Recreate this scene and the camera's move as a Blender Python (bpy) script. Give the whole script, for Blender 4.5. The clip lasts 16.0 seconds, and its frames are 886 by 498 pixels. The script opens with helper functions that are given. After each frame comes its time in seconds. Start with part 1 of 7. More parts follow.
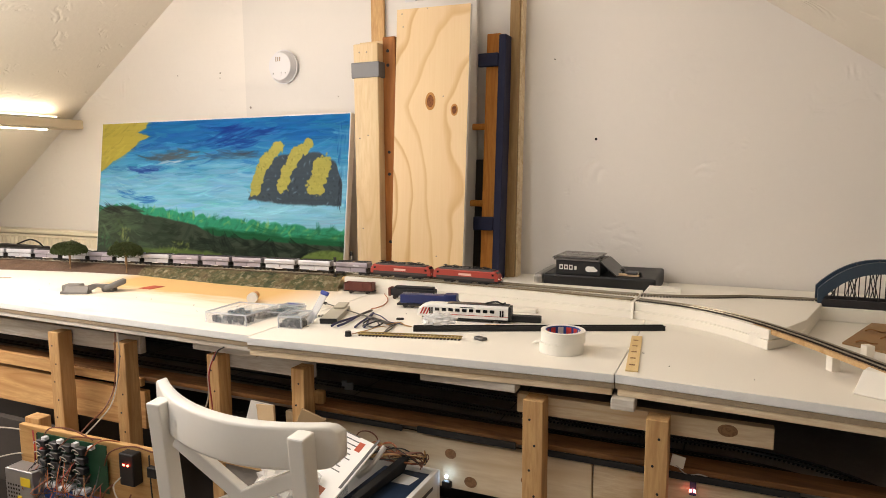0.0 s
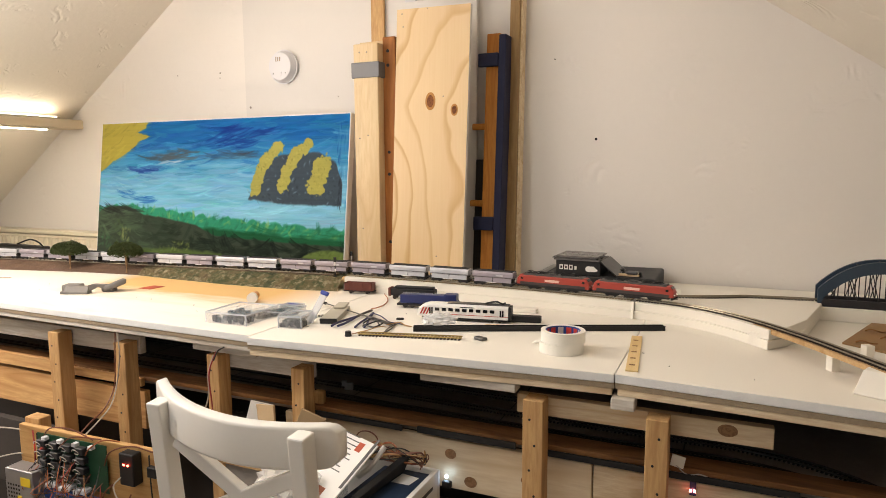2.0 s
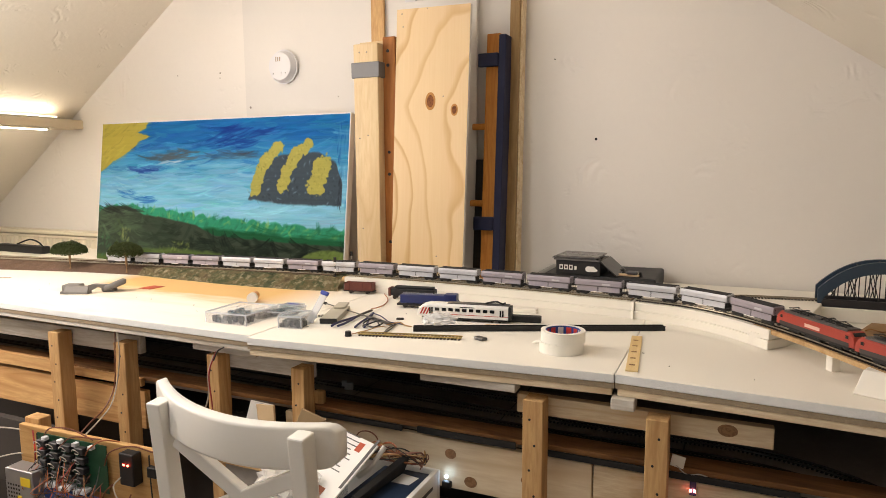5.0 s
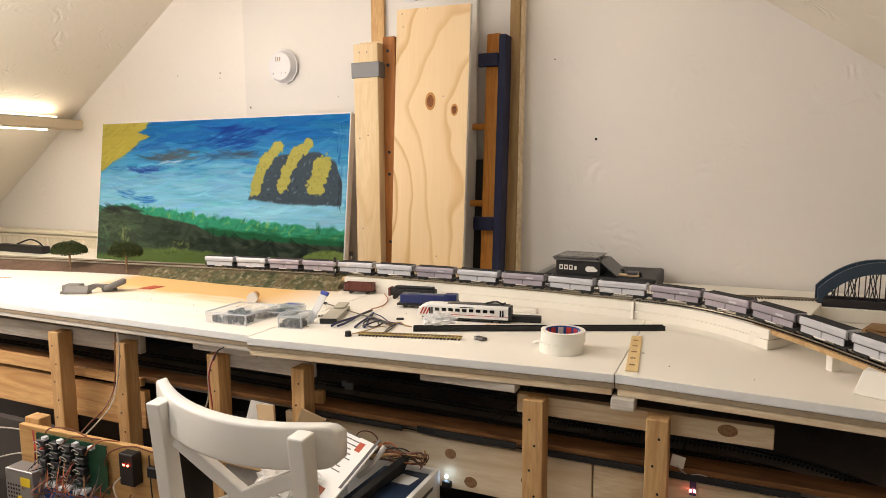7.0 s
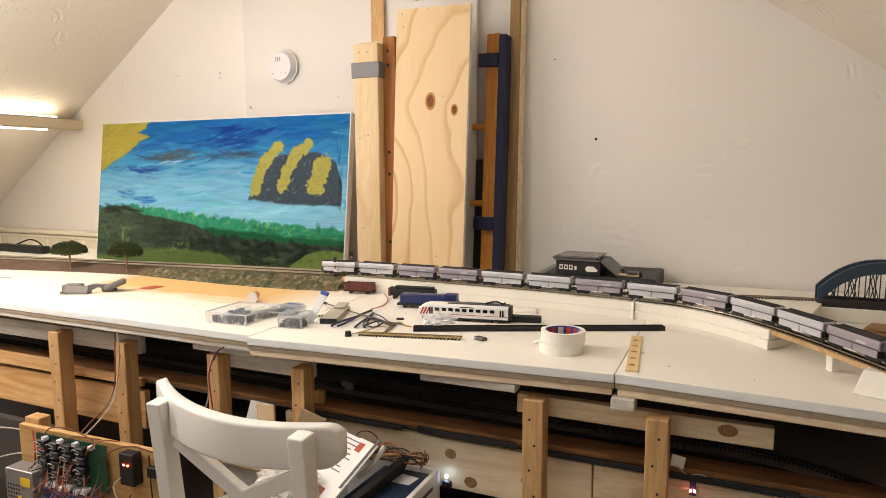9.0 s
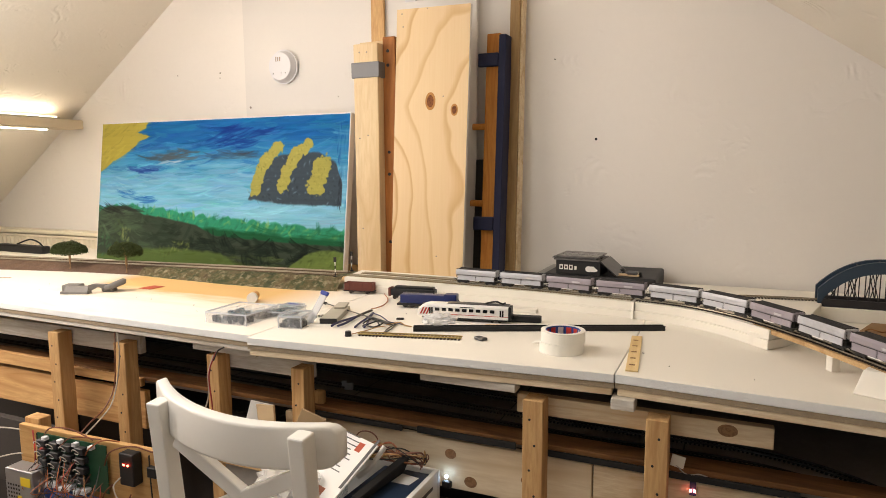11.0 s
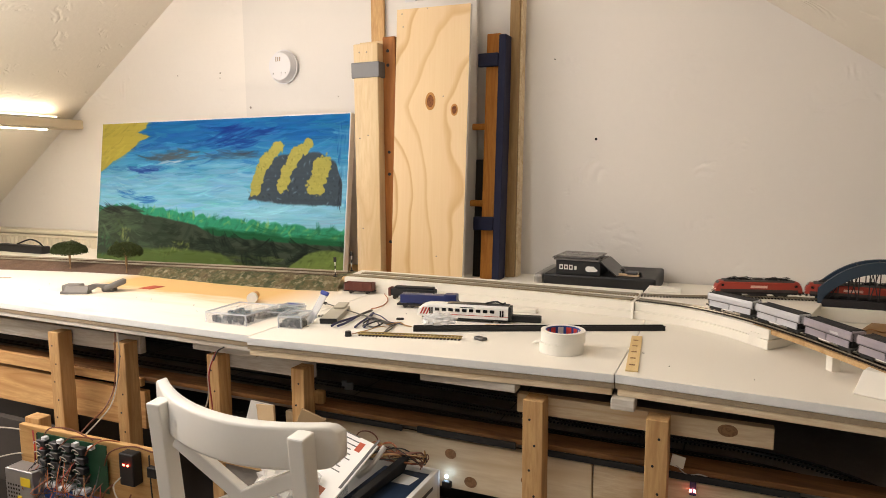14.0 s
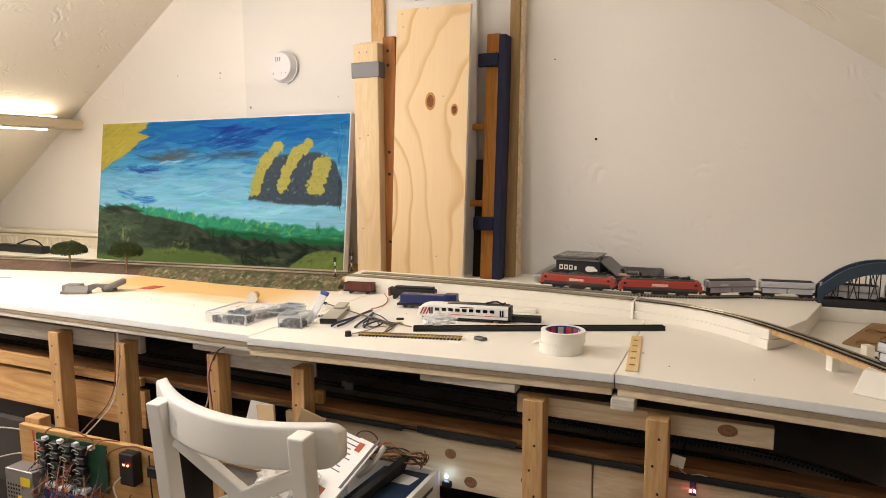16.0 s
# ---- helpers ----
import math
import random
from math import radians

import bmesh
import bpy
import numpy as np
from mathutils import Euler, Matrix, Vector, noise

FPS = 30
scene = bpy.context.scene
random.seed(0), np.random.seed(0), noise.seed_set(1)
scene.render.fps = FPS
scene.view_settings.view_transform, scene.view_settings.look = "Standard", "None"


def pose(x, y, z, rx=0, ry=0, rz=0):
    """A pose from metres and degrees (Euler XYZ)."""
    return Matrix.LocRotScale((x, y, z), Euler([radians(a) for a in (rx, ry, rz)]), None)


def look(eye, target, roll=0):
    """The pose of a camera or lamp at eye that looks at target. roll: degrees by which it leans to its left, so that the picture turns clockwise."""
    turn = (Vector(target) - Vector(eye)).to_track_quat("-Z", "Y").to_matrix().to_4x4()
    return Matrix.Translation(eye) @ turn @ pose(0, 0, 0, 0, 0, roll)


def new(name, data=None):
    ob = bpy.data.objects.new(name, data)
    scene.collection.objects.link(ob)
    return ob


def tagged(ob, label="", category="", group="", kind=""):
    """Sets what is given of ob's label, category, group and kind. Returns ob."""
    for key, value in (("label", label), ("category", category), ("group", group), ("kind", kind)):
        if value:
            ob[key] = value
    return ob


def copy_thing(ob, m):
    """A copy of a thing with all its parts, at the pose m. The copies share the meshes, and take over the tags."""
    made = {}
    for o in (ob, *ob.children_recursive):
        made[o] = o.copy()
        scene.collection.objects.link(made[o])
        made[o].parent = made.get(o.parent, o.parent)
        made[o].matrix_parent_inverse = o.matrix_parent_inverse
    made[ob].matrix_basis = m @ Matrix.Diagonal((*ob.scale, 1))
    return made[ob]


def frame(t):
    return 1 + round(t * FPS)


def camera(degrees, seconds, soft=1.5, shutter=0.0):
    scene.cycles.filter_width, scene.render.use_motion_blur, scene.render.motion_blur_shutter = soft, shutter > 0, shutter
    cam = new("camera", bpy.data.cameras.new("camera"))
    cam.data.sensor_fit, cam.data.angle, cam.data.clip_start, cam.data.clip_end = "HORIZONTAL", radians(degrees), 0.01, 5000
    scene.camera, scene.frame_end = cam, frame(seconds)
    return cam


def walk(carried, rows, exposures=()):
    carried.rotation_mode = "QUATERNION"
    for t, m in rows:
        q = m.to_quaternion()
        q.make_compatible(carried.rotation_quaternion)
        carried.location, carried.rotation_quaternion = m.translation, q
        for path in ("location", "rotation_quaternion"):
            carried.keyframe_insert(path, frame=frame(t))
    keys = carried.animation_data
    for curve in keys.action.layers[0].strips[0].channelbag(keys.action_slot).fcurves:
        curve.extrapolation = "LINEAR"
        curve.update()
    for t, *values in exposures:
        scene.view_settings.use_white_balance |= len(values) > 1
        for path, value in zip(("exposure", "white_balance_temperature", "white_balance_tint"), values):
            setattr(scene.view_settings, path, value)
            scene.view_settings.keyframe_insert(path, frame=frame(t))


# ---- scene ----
# ---------- camera ----------
EYE = (0.0, 0.0, 1.32)
AIM = (-math.sin(radians(24)) * math.cos(radians(7)), math.cos(radians(24)) * math.cos(radians(7)), 1.32 - math.sin(radians(7)))
cam = camera(68, 16.0, soft=0.8, shutter=0.5)
STAND = look(EYE, AIM, -0.3)
walk(cam, [(0.0, STAND), (16.0, STAND)])

# ---------- light ----------
world = bpy.data.worlds.new("world")
scene.world = world
world.use_nodes = True
world.node_tree.nodes["Background"].inputs[0].default_value = (1.0, 0.9, 0.78, 1)
world.node_tree.nodes["Background"].inputs[1].default_value = 0.05
scene.view_settings.exposure = -0.10


def area_lamp(name, where, size_x, size_y, power, colour, aim=None):
    data = bpy.data.lights.new(name, "AREA")
    data.shape, data.size, data.size_y, data.energy, data.color = "RECTANGLE", size_x, size_y, power, colour
    ob = new(name, data)
    ob.matrix_world = look(where, aim) if aim else Matrix.Translation(where)
    return ob


WARM = (1.0, 0.90, 0.82)
LAMPS = [
    area_lamp("strip_lamp_light", (-3.115, 0.72, 1.592), 0.02, 3.0, 74, WARM, (-3.02, 0.721, 1.90)),
    area_lamp("strip_lamp_under_light", (-3.20, 0.72, 1.515), 0.03, 3.0, 58, WARM, (-2.85, 0.721, 0.9)),
    area_lamp("hanging_lamp_light", (-1.28, 0.25, 2.425), 0.20, 1.9, 14.5, (0.97, 0.98, 1.0)),
    area_lamp("window_daylight", (-1.60, -2.465, 1.35), 1.3, 1.0, 6.5, (0.76, 0.88, 1.0), (-1.60, 0.0, 1.30)),
]

# ---------- materials ----------


def col(r, g, b):
    """Linear colour from display values 0 to 255."""
    return tuple(((c / 255) / 12.92 if c / 255 < 0.04045 else ((c / 255 + 0.055) / 1.055) ** 2.4) for c in (r, g, b)) + (1.0,)


def shade(c, k):
    return (min(1, c[0] * k), min(1, c[1] * k), min(1, c[2] * k), 1.0)


def nodes_of(name):
    m = bpy.data.materials.new(name)
    m.use_nodes = True
    nt = m.node_tree
    return m, nt, nt.nodes["Principled BSDF"]


def link(nt, a, b):
    nt.links.new(a, b)


def coords(nt, scale=(1, 1, 1)):
    tc = nt.nodes.new("ShaderNodeTexCoord")
    mp = nt.nodes.new("ShaderNodeMapping")
    mp.inputs["Scale"].default_value = scale
    link(nt, tc.outputs["Object"], mp.inputs["Vector"])
    return mp.outputs["Vector"]


def noise_node(nt, vec, scale, detail=4.0, rough=0.55, distort=0.0):
    n = nt.nodes.new("ShaderNodeTexNoise")
    n.inputs["Scale"].default_value = scale
    n.inputs["Detail"].default_value = detail
    n.inputs["Roughness"].default_value = rough
    n.inputs["Distortion"].default_value = distort
    link(nt, vec, n.inputs["Vector"])
    return n.outputs["Fac"]


def ramp(nt, fac, stops):
    r = nt.nodes.new("ShaderNodeValToRGB")
    el = r.color_ramp.elements
    while len(el) < len(stops):
        el.new(0.5)
    for e, (p, c) in zip(el, stops):
        e.position, e.color = p, c
    link(nt, fac, r.inputs["Fac"])
    return r.outputs["Color"]


def mix(nt, fac, a, b, mode="MIX"):
    m = nt.nodes.new("ShaderNodeMix")
    m.data_type, m.blend_type = "RGBA", mode
    for sock, v in ((m.inputs[0], fac), (m.inputs[6], a), (m.inputs[7], b)):
        if isinstance(v, (int, float, tuple)):
            sock.default_value = v
        else:
            link(nt, v, sock)
    return m.outputs[2]


def bump(nt, bsdf, height, strength=0.3, dist=0.002):
    b = nt.nodes.new("ShaderNodeBump")
    b.inputs["Strength"].default_value, b.inputs["Distance"].default_value = strength, dist
    link(nt, height, b.inputs["Height"])
    link(nt, b.outputs["Normal"], bsdf.inputs["Normal"])


def mat(name, c, rough=0.5, metal=0.0, vary=0.12, big=3.0, fine=60.0, relief=0.15, relief_dist=0.001, random_tint=0.0):
    """A worn paint, plastic, metal or card surface: two scales of variation and fine relief."""
    m, nt, b = nodes_of(name)
    v = coords(nt)
    n1, n2 = noise_node(nt, v, big), noise_node(nt, v, fine)
    base = mix(nt, n1, shade(c, 1 - vary), shade(c, 1 + vary))
    base = mix(nt, n2, base, mix(nt, 0.5, base, shade(c, 1 - 1.6 * vary)))
    if random_tint:
        info = nt.nodes.new("ShaderNodeObjectInfo")
        base = mix(nt, info.outputs["Random"], base, shade(c, 1 - random_tint))
    link(nt, base, b.inputs["Base Color"])
    r = nt.nodes.new("ShaderNodeMapRange")
    r.inputs["To Min"].default_value, r.inputs["To Max"].default_value = max(0.02, rough - 0.1), min(1, rough + 0.1)
    link(nt, n1, r.inputs["Value"])
    link(nt, r.outputs["Result"], b.inputs["Roughness"])
    b.inputs["Metallic"].default_value = metal
    if relief:
        bump(nt, b, n2, relief, relief_dist)
    return m


def wood(name, light, dark, axis="X", grain=9.0, rough=0.6, tint=0.15):
    """Sawn timber with its grain along one axis, rings, fibres and dirt."""
    m, nt, b = nodes_of(name)
    k = {"X": (0.12, 1, 1), "Y": (1, 0.12, 1), "Z": (1, 1, 0.12)}[axis]
    info = nt.nodes.new("ShaderNodeObjectInfo")
    tc = nt.nodes.new("ShaderNodeTexCoord")
    add = nt.nodes.new("ShaderNodeVectorMath")
    add.operation = "MULTIPLY_ADD"
    link(nt, info.outputs["Random"], add.inputs[0])
    add.inputs[1].default_value = (7.3, 5.1, 9.7)
    link(nt, tc.outputs["Object"], add.inputs[2])
    mp = nt.nodes.new("ShaderNodeMapping")
    mp.inputs["Scale"].default_value = k
    link(nt, add.outputs[0], mp.inputs["Vector"])
    v = mp.outputs["Vector"]
    rings = noise_node(nt, v, grain, 3, 0.5, 1.2)
    wave = nt.nodes.new("ShaderNodeMath")
    wave.operation = "PINGPONG"
    mul = nt.nodes.new("ShaderNodeMath")
    mul.operation = "MULTIPLY"
    mul.inputs[1].default_value = 9.0
    link(nt, rings, mul.inputs[0])
    link(nt, mul.outputs[0], wave.inputs[0])
    wave.inputs[1].default_value = 1.0
    c1 = ramp(nt, wave.outputs[0], [(0.0, light), (0.62, mix_c(light, dark, 0.30)), (1.0, mix_c(light, dark, 1.0))])
    fib = noise_node(nt, v, grain * 22, 4, 0.6)
    c2 = mix(nt, ramp(nt, fib, [(0.38, (0, 0, 0, 1)), (0.66, (0.8, 0.8, 0.8, 1))]), c1, mix_c(light, dark, 0.75))
    stain = noise_node(nt, coords(nt), 4.0, 3)
    c3 = mix(nt, 0.25, c2, mix(nt, stain, light, dark))
    c4 = mix(nt, info.outputs["Random"], c3, mix(nt, tint, c3, dark))
    link(nt, c4, b.inputs["Base Color"])
    b.inputs["Roughness"].default_value = rough
    b.inputs["Specular IOR Level"].default_value = 0.25
    bump(nt, b, fib, 0.4, 0.0012)
    return m


def mix_c(a, b, f):
    return tuple(a[i] * (1 - f) + b[i] * f for i in range(3)) + (1.0,)


def plaster(name, c, swirl=0.35):
    """Painted plaster with trowel arcs and faint stains."""
    m, nt, b = nodes_of(name)
    v = coords(nt)
    n = noise_node(nt, v, 1.4, 5, 0.6)
    n2 = noise_node(nt, v, 45, 5, 0.6)
    base = mix(nt, n, shade(c, 0.93), shade(c, 1.04))
    base = mix(nt, n2, base, shade(c, 0.96))
    link(nt, base, b.inputs["Base Color"])
    b.inputs["Roughness"].default_value = 0.75
    warp = nt.nodes.new("ShaderNodeVectorMath")
    warp.operation = "MULTIPLY_ADD"
    wn = nt.nodes.new("ShaderNodeTexNoise")
    wn.inputs["Scale"].default_value = 3.0
    link(nt, v, wn.inputs["Vector"])
    link(nt, wn.outputs["Color"], warp.inputs[0])
    warp.inputs[1].default_value = (0.26, 0.26, 0.26)
    link(nt, v, warp.inputs[2])
    vor = nt.nodes.new("ShaderNodeTexVoronoi")
    vor.inputs["Scale"].default_value = 5.0
    link(nt, warp.outputs[0], vor.inputs["Vector"])
    ring = nt.nodes.new("ShaderNodeMath")
    ring.operation = "SINE"
    mul = nt.nodes.new("ShaderNodeMath")
    mul.operation = "MULTIPLY"
    mul.inputs[1].default_value = 44.0
    link(nt, vor.outputs["Distance"], mul.inputs[0])
    link(nt, mul.outputs[0], ring.inputs[0])
    patch = ramp(nt, noise_node(nt, v, 9.0, 4), [(0.58, (0, 0, 0, 1)), (0.68, (1, 1, 1, 1))])
    arcs = mix(nt, patch, (0.5, 0.5, 0.5, 1), ring.outputs[0])
    tot = mix(nt, 0.35, arcs, n2)
    bump(nt, b, tot, swirl, 0.0035)
    return m


def glow(name, c, power):
    m, nt, b = nodes_of(name)
    b.inputs["Base Color"].default_value = c
    b.inputs["Emission Color"].default_value = c
    b.inputs["Emission Strength"].default_value = power
    return m


def clear(name, c=(0.9, 0.93, 0.95, 1), rough=0.12, alpha=0.4):
    """Thin cloudy plastic."""
    m, nt, b = nodes_of(name)
    n = noise_node(nt, coords(nt), 70, 4)
    link(nt, mix(nt, n, shade(c, 0.9), c), b.inputs["Base Color"])
    b.inputs["Roughness"].default_value = rough
    b.inputs["Alpha"].default_value = alpha
    bump(nt, b, n, 0.15, 0.001)
    return m


M = {}
M["wall"] = plaster("wall_plaster", col(234, 229, 223), 0.42)
M["slope"] = plaster("slope_plaster", col(230, 223, 210), 0.85)
M["panel_wall"] = plaster("board_wall", col(223, 219, 214), 0.14)
M["floor"] = wood("floor_wood", col(132, 119, 106), col(88, 76, 66), "Y", 6)
M["foam"] = mat("foam_sheet", col(237, 232, 221), 0.7, 0, 0.04, 2.5, 240, 0.12, 0.0008)
# near-black colour that stands in for the shade under the table
M["shadow_board"] = mat("under_table_shade", col(58, 52, 48), 0.85, 0, 0.25, 6, 90, 0.3, 0.002)
M["foam_edge"] = mat("foam_cut_edge", col(236, 237, 236), 0.9, 0, 0.08, 40, 260, 0.55, 0.0022)
M["chip"] = mat("chipboard", col(168, 150, 124), 0.85, 0, 0.35, 90, 320, 0.6, 0.002)
M["batten"] = wood("batten_wood", col(240, 226, 198), col(198, 168, 126), "X", 10)
M["batten_pale"] = wood("batten_whitewashed", col(222, 219, 212), col(176, 164, 146), "X", 10)
M["pine_x"] = wood("pine_lengthwise", col(226, 188, 132), col(170, 120, 70), "X", 6)
M["pine_z"] = wood("pine_upright", col(218, 182, 130), col(164, 118, 70), "Z", 7)
M["pine_pale_z"] = wood("pine_pale_upright", col(224, 204, 168), col(196, 168, 126), "Z", 6)
M["apron"] = wood("apron_ply", col(230, 216, 190), col(196, 172, 136), "X", 4)
M["brown_z"] = wood("brown_upright", col(182, 120, 62), col(132, 80, 38), "Z", 8)
M["orange_z"] = wood("varnished_upright", col(204, 142, 64), col(160, 98, 36), "Z", 8)
M["taupe_z"] = wood("taupe_trim_wood", col(170, 140, 98), col(138, 110, 74), "Z", 8)
M["dark_deck"] = mat("dark_deck", col(146, 138, 130), 0.85, 0, 0.3, 6, 90, 0.4, 0.003)
M["rust_wood"] = wood("stained_ledge", col(166, 120, 76), col(92, 58, 32), "X", 9)
M["black"] = mat("black_plastic", col(19, 19, 21), 0.5, 0, 0.15, 20, 300, 0.08)
M["black_foam"] = mat("black_strip", col(34, 33, 34), 0.75, 0, 0.15, 14, 200, 0.2)
M["steel"] = mat("rail_metal", col(168, 158, 140), 0.35, 0.9, 0.15, 40, 300, 0.1)
M["sleeper_tan"] = mat("tan_sleepers", col(146, 128, 96), 0.85, 0, 0.25, 30, 400, 0.2)
M["sleeper_dark"] = mat("dark_sleepers", col(48, 38, 30), 0.8, 0, 0.2, 30, 400, 0.2)
M["cork"] = wood("track_bed_board", col(210, 178, 132), col(164, 126, 82), "X", 12)

M["pane"] = mat("window_pane", col(190, 200, 214), 0.08, 0, 0.03, 2, 40, 0.0)

# ---------- mesh helpers ----------


def bm_box(bm, x0, x1, y0, y1, z0, z1):
    vs = [bm.verts.new((x, y, z)) for z in (z0, z1) for y in (y0, y1) for x in (x0, x1)]
    for f in ((0, 2, 3, 1), (4, 5, 7, 6), (0, 1, 5, 4), (2, 6, 7, 3), (0, 4, 6, 2), (1, 3, 7, 5)):
        bm.faces.new([vs[i] for i in f])
    return vs


def boxes(*dims, bevel=0.0, seg=2):
    bm = bmesh.new()
    for d in dims:
        bm_box(bm, *d)
    if bevel:
        bmesh.ops.bevel(bm, geom=bm.edges[:], offset=bevel, segments=seg, profile=0.5, affect="EDGES")
    return bm


def prism(poly, z0, z1, bevel=0.0):
    """An upright prism over a plan outline, anticlockwise."""
    bm = bmesh.new()
    a = [bm.verts.new((x, y, z0)) for x, y in poly]
    b = [bm.verts.new((x, y, z1)) for x, y in poly]
    bm.faces.new(a[::-1])
    bm.faces.new(b)
    n = len(poly)
    for i in range(n):
        bm.faces.new((a[i], a[(i + 1) % n], b[(i + 1) % n], b[i]))
    if bevel:
        bmesh.ops.bevel(bm, geom=bm.edges[:], offset=bevel, segments=2, profile=0.5, affect="EDGES")
    return bm


def extrude_profile(prof, x0, x1, bm=None):
    """A profile of (y, z) points drawn along x."""
    bm = bm or bmesh.new()
    a = [bm.verts.new((x0, y, z)) for y, z in prof]
    b = [bm.verts.new((x1, y, z)) for y, z in prof]
    bm.faces.new(a)
    bm.faces.new(b[::-1])
    n = len(prof)
    for i in range(n):
        bm.faces.new((a[i], b[i], b[(i + 1) % n], a[(i + 1) % n]))
    bmesh.ops.recalc_face_normals(bm, faces=bm.faces[:])
    return bm


def cyl(r, z0, z1, n=20, r2=None, bm=None, at=(0, 0), axis="Z"):
    bm = bm or bmesh.new()
    r2 = r if r2 is None else r2
    vs = []
    for z, q in ((z0, r), (z1, r2)):
        ring = []
        for i in range(n):
            c, s = math.cos(2 * math.pi * i / n), math.sin(2 * math.pi * i / n)
            p = {"Z": (at[0] + q * c, at[1] + q * s, z), "X": (z, at[0] + q * c, at[1] + q * s), "Y": (at[0] + q * s, z, at[1] + q * c)}[axis]
            ring.append(bm.verts.new(p))
        vs.append(ring)
    bm.faces.new(vs[0][::-1])
    bm.faces.new(vs[1])
    for i in range(n):
        bm.faces.new((vs[0][i], vs[0][(i + 1) % n], vs[1][(i + 1) % n], vs[1][i]))
    return bm


def tube(points, r, n=6, bm=None):
    """A round cord through points."""
    bm = bm or bmesh.new()
    pts = [Vector(p) for p in points]
    rings = []
    for i, p in enumerate(pts):
        d = (pts[min(i + 1, len(pts) - 1)] - pts[max(i - 1, 0)]).normalized()
        u = d.cross(Vector((0, 0, 1)))
        if u.length < 0.05:
            u = d.cross(Vector((1, 0, 0)))
        u.normalize()
        w = d.cross(u)
        rings.append([bm.verts.new(p + r * (math.cos(2 * math.pi * k / n) * u + math.sin(2 * math.pi * k / n) * w)) for k in range(n)])
    for a, b in zip(rings, rings[1:]):
        for k in range(n):
            bm.faces.new((a[k], a[(k + 1) % n], b[(k + 1) % n], b[k]))
    bm.faces.new(rings[0][::-1])
    bm.faces.new(rings[-1])
    bmesh.ops.recalc_face_normals(bm, faces=bm.faces[:])
    return bm


def smooth_line(pts, step=6):
    """A Catmull-Rom line through points."""
    out = []
    q = [tuple(2 * a - b for a, b in zip(pts[0], pts[1]))] + list(pts) + [tuple(2 * a - b for a, b in zip(pts[-1], pts[-2]))]
    for i in range(1, len(q) - 2):
        for k in range(step):
            t = k / step
            out.append(tuple(0.5 * (2 * b + (c - a) * t + (2 * a - 5 * b + 4 * c - d) * t * t + (3 * b - a - 3 * c + d) * t ** 3) for a, b, c, d in zip(q[i - 1], q[i], q[i + 1], q[i + 2])))
    out.append(tuple(pts[-1]))
    return out


def moved(bm, m):
    bmesh.ops.transform(bm, matrix=m, verts=bm.verts[:])
    return bm


def mesh_of(name, bm, material, smooth=False):
    me = bpy.data.meshes.new(name)
    bm.to_mesh(me)
    bm.free()
    for m in material if isinstance(material, (list, tuple)) else [material]:
        me.materials.append(m)
    if smooth:
        for p in me.polygons:
            p.use_smooth = True
    return me


def part(name, bm, material, parent, label="", smooth=False, at=None):
    ob = new(name, mesh_of(name, bm, material, smooth))
    ob.parent = parent
    if at is not None:
        ob.matrix_basis = at
    if label:
        ob["label"] = label
    return ob


def single(name, bm, material, label, category, group="", kind="", at=None, smooth=False):
    ob = new(name, mesh_of(name, bm, material, smooth))
    if at is not None:
        ob.matrix_basis = at
    return tagged(ob, label, category, group, kind)


def thing(name, label, category, at=None, group="", kind=""):
    ob = new(name)
    ob.empty_display_size = 0.05
    if at is not None:
        ob.matrix_basis = at
    return tagged(ob, label, category, group, kind)


# ---------- the attic room ----------
WALL_Y, RIDGE_X, RIDGE_Z, PITCH = 2.40, -1.376, 2.846, 0.697
TAB, RAIL = 0.92, 0.97
KNEE_L, KNEE_R = -4.25, 1.50


def roof_z(x):
    return RIDGE_Z - PITCH * abs(x - RIDGE_X)


def gable(name, y0, y1):
    bm = bmesh.new()
    plan = [(KNEE_L - 0.1, 0), (KNEE_R + 0.1, 0), (KNEE_R + 0.1, roof_z(KNEE_R + 0.1) + 0.02), (RIDGE_X, RIDGE_Z + 0.02), (KNEE_L - 0.1, roof_z(KNEE_L - 0.1) + 0.02)]
    a = [bm.verts.new((x, y0, z)) for x, z in plan]
    b = [bm.verts.new((x, y1, z)) for x, z in plan]
    bm.faces.new(a)
    bm.faces.new(b[::-1])
    for i in range(5):
        bm.faces.new((a[i], b[i], b[(i + 1) % 5], a[(i + 1) % 5]))
    bmesh.ops.recalc_face_normals(bm, faces=bm.faces[:])
    return single(name, bm, M["wall"], "cream painted plaster gable wall with small marks", "wall", kind="structure")


gable("wall_north", WALL_Y, WALL_Y + 0.12)
gable("wall_south", -2.6, -2.48)
single("floor", boxes((KNEE_L - 0.1, KNEE_R + 0.1, -2.6, WALL_Y + 0.1, -0.08, 0.0)), M["floor"], "brown wooden attic floor under the layout", "floor", kind="structure")
for nm, x0, x1 in (("ceiling_west", KNEE_L - 0.15, RIDGE_X), ("ceiling_east", RIDGE_X, KNEE_R + 0.15)):
    bm = extrude_profile([(x0, roof_z(x0)), (x1, roof_z(x1)), (x1, roof_z(x1) + 0.1), (x0, roof_z(x0) + 0.1)], -2.6, WALL_Y + 0.1)
    # the profile is drawn in x and z, along y
    for v in bm.verts:
        v.co = Vector((v.co.y, v.co.x, v.co.z))
    bmesh.ops.recalc_face_normals(bm, faces=bm.faces[:])
    single(nm, bm, M["slope"], "sloping attic ceiling in cream swirled plaster", "ceiling", kind="structure")
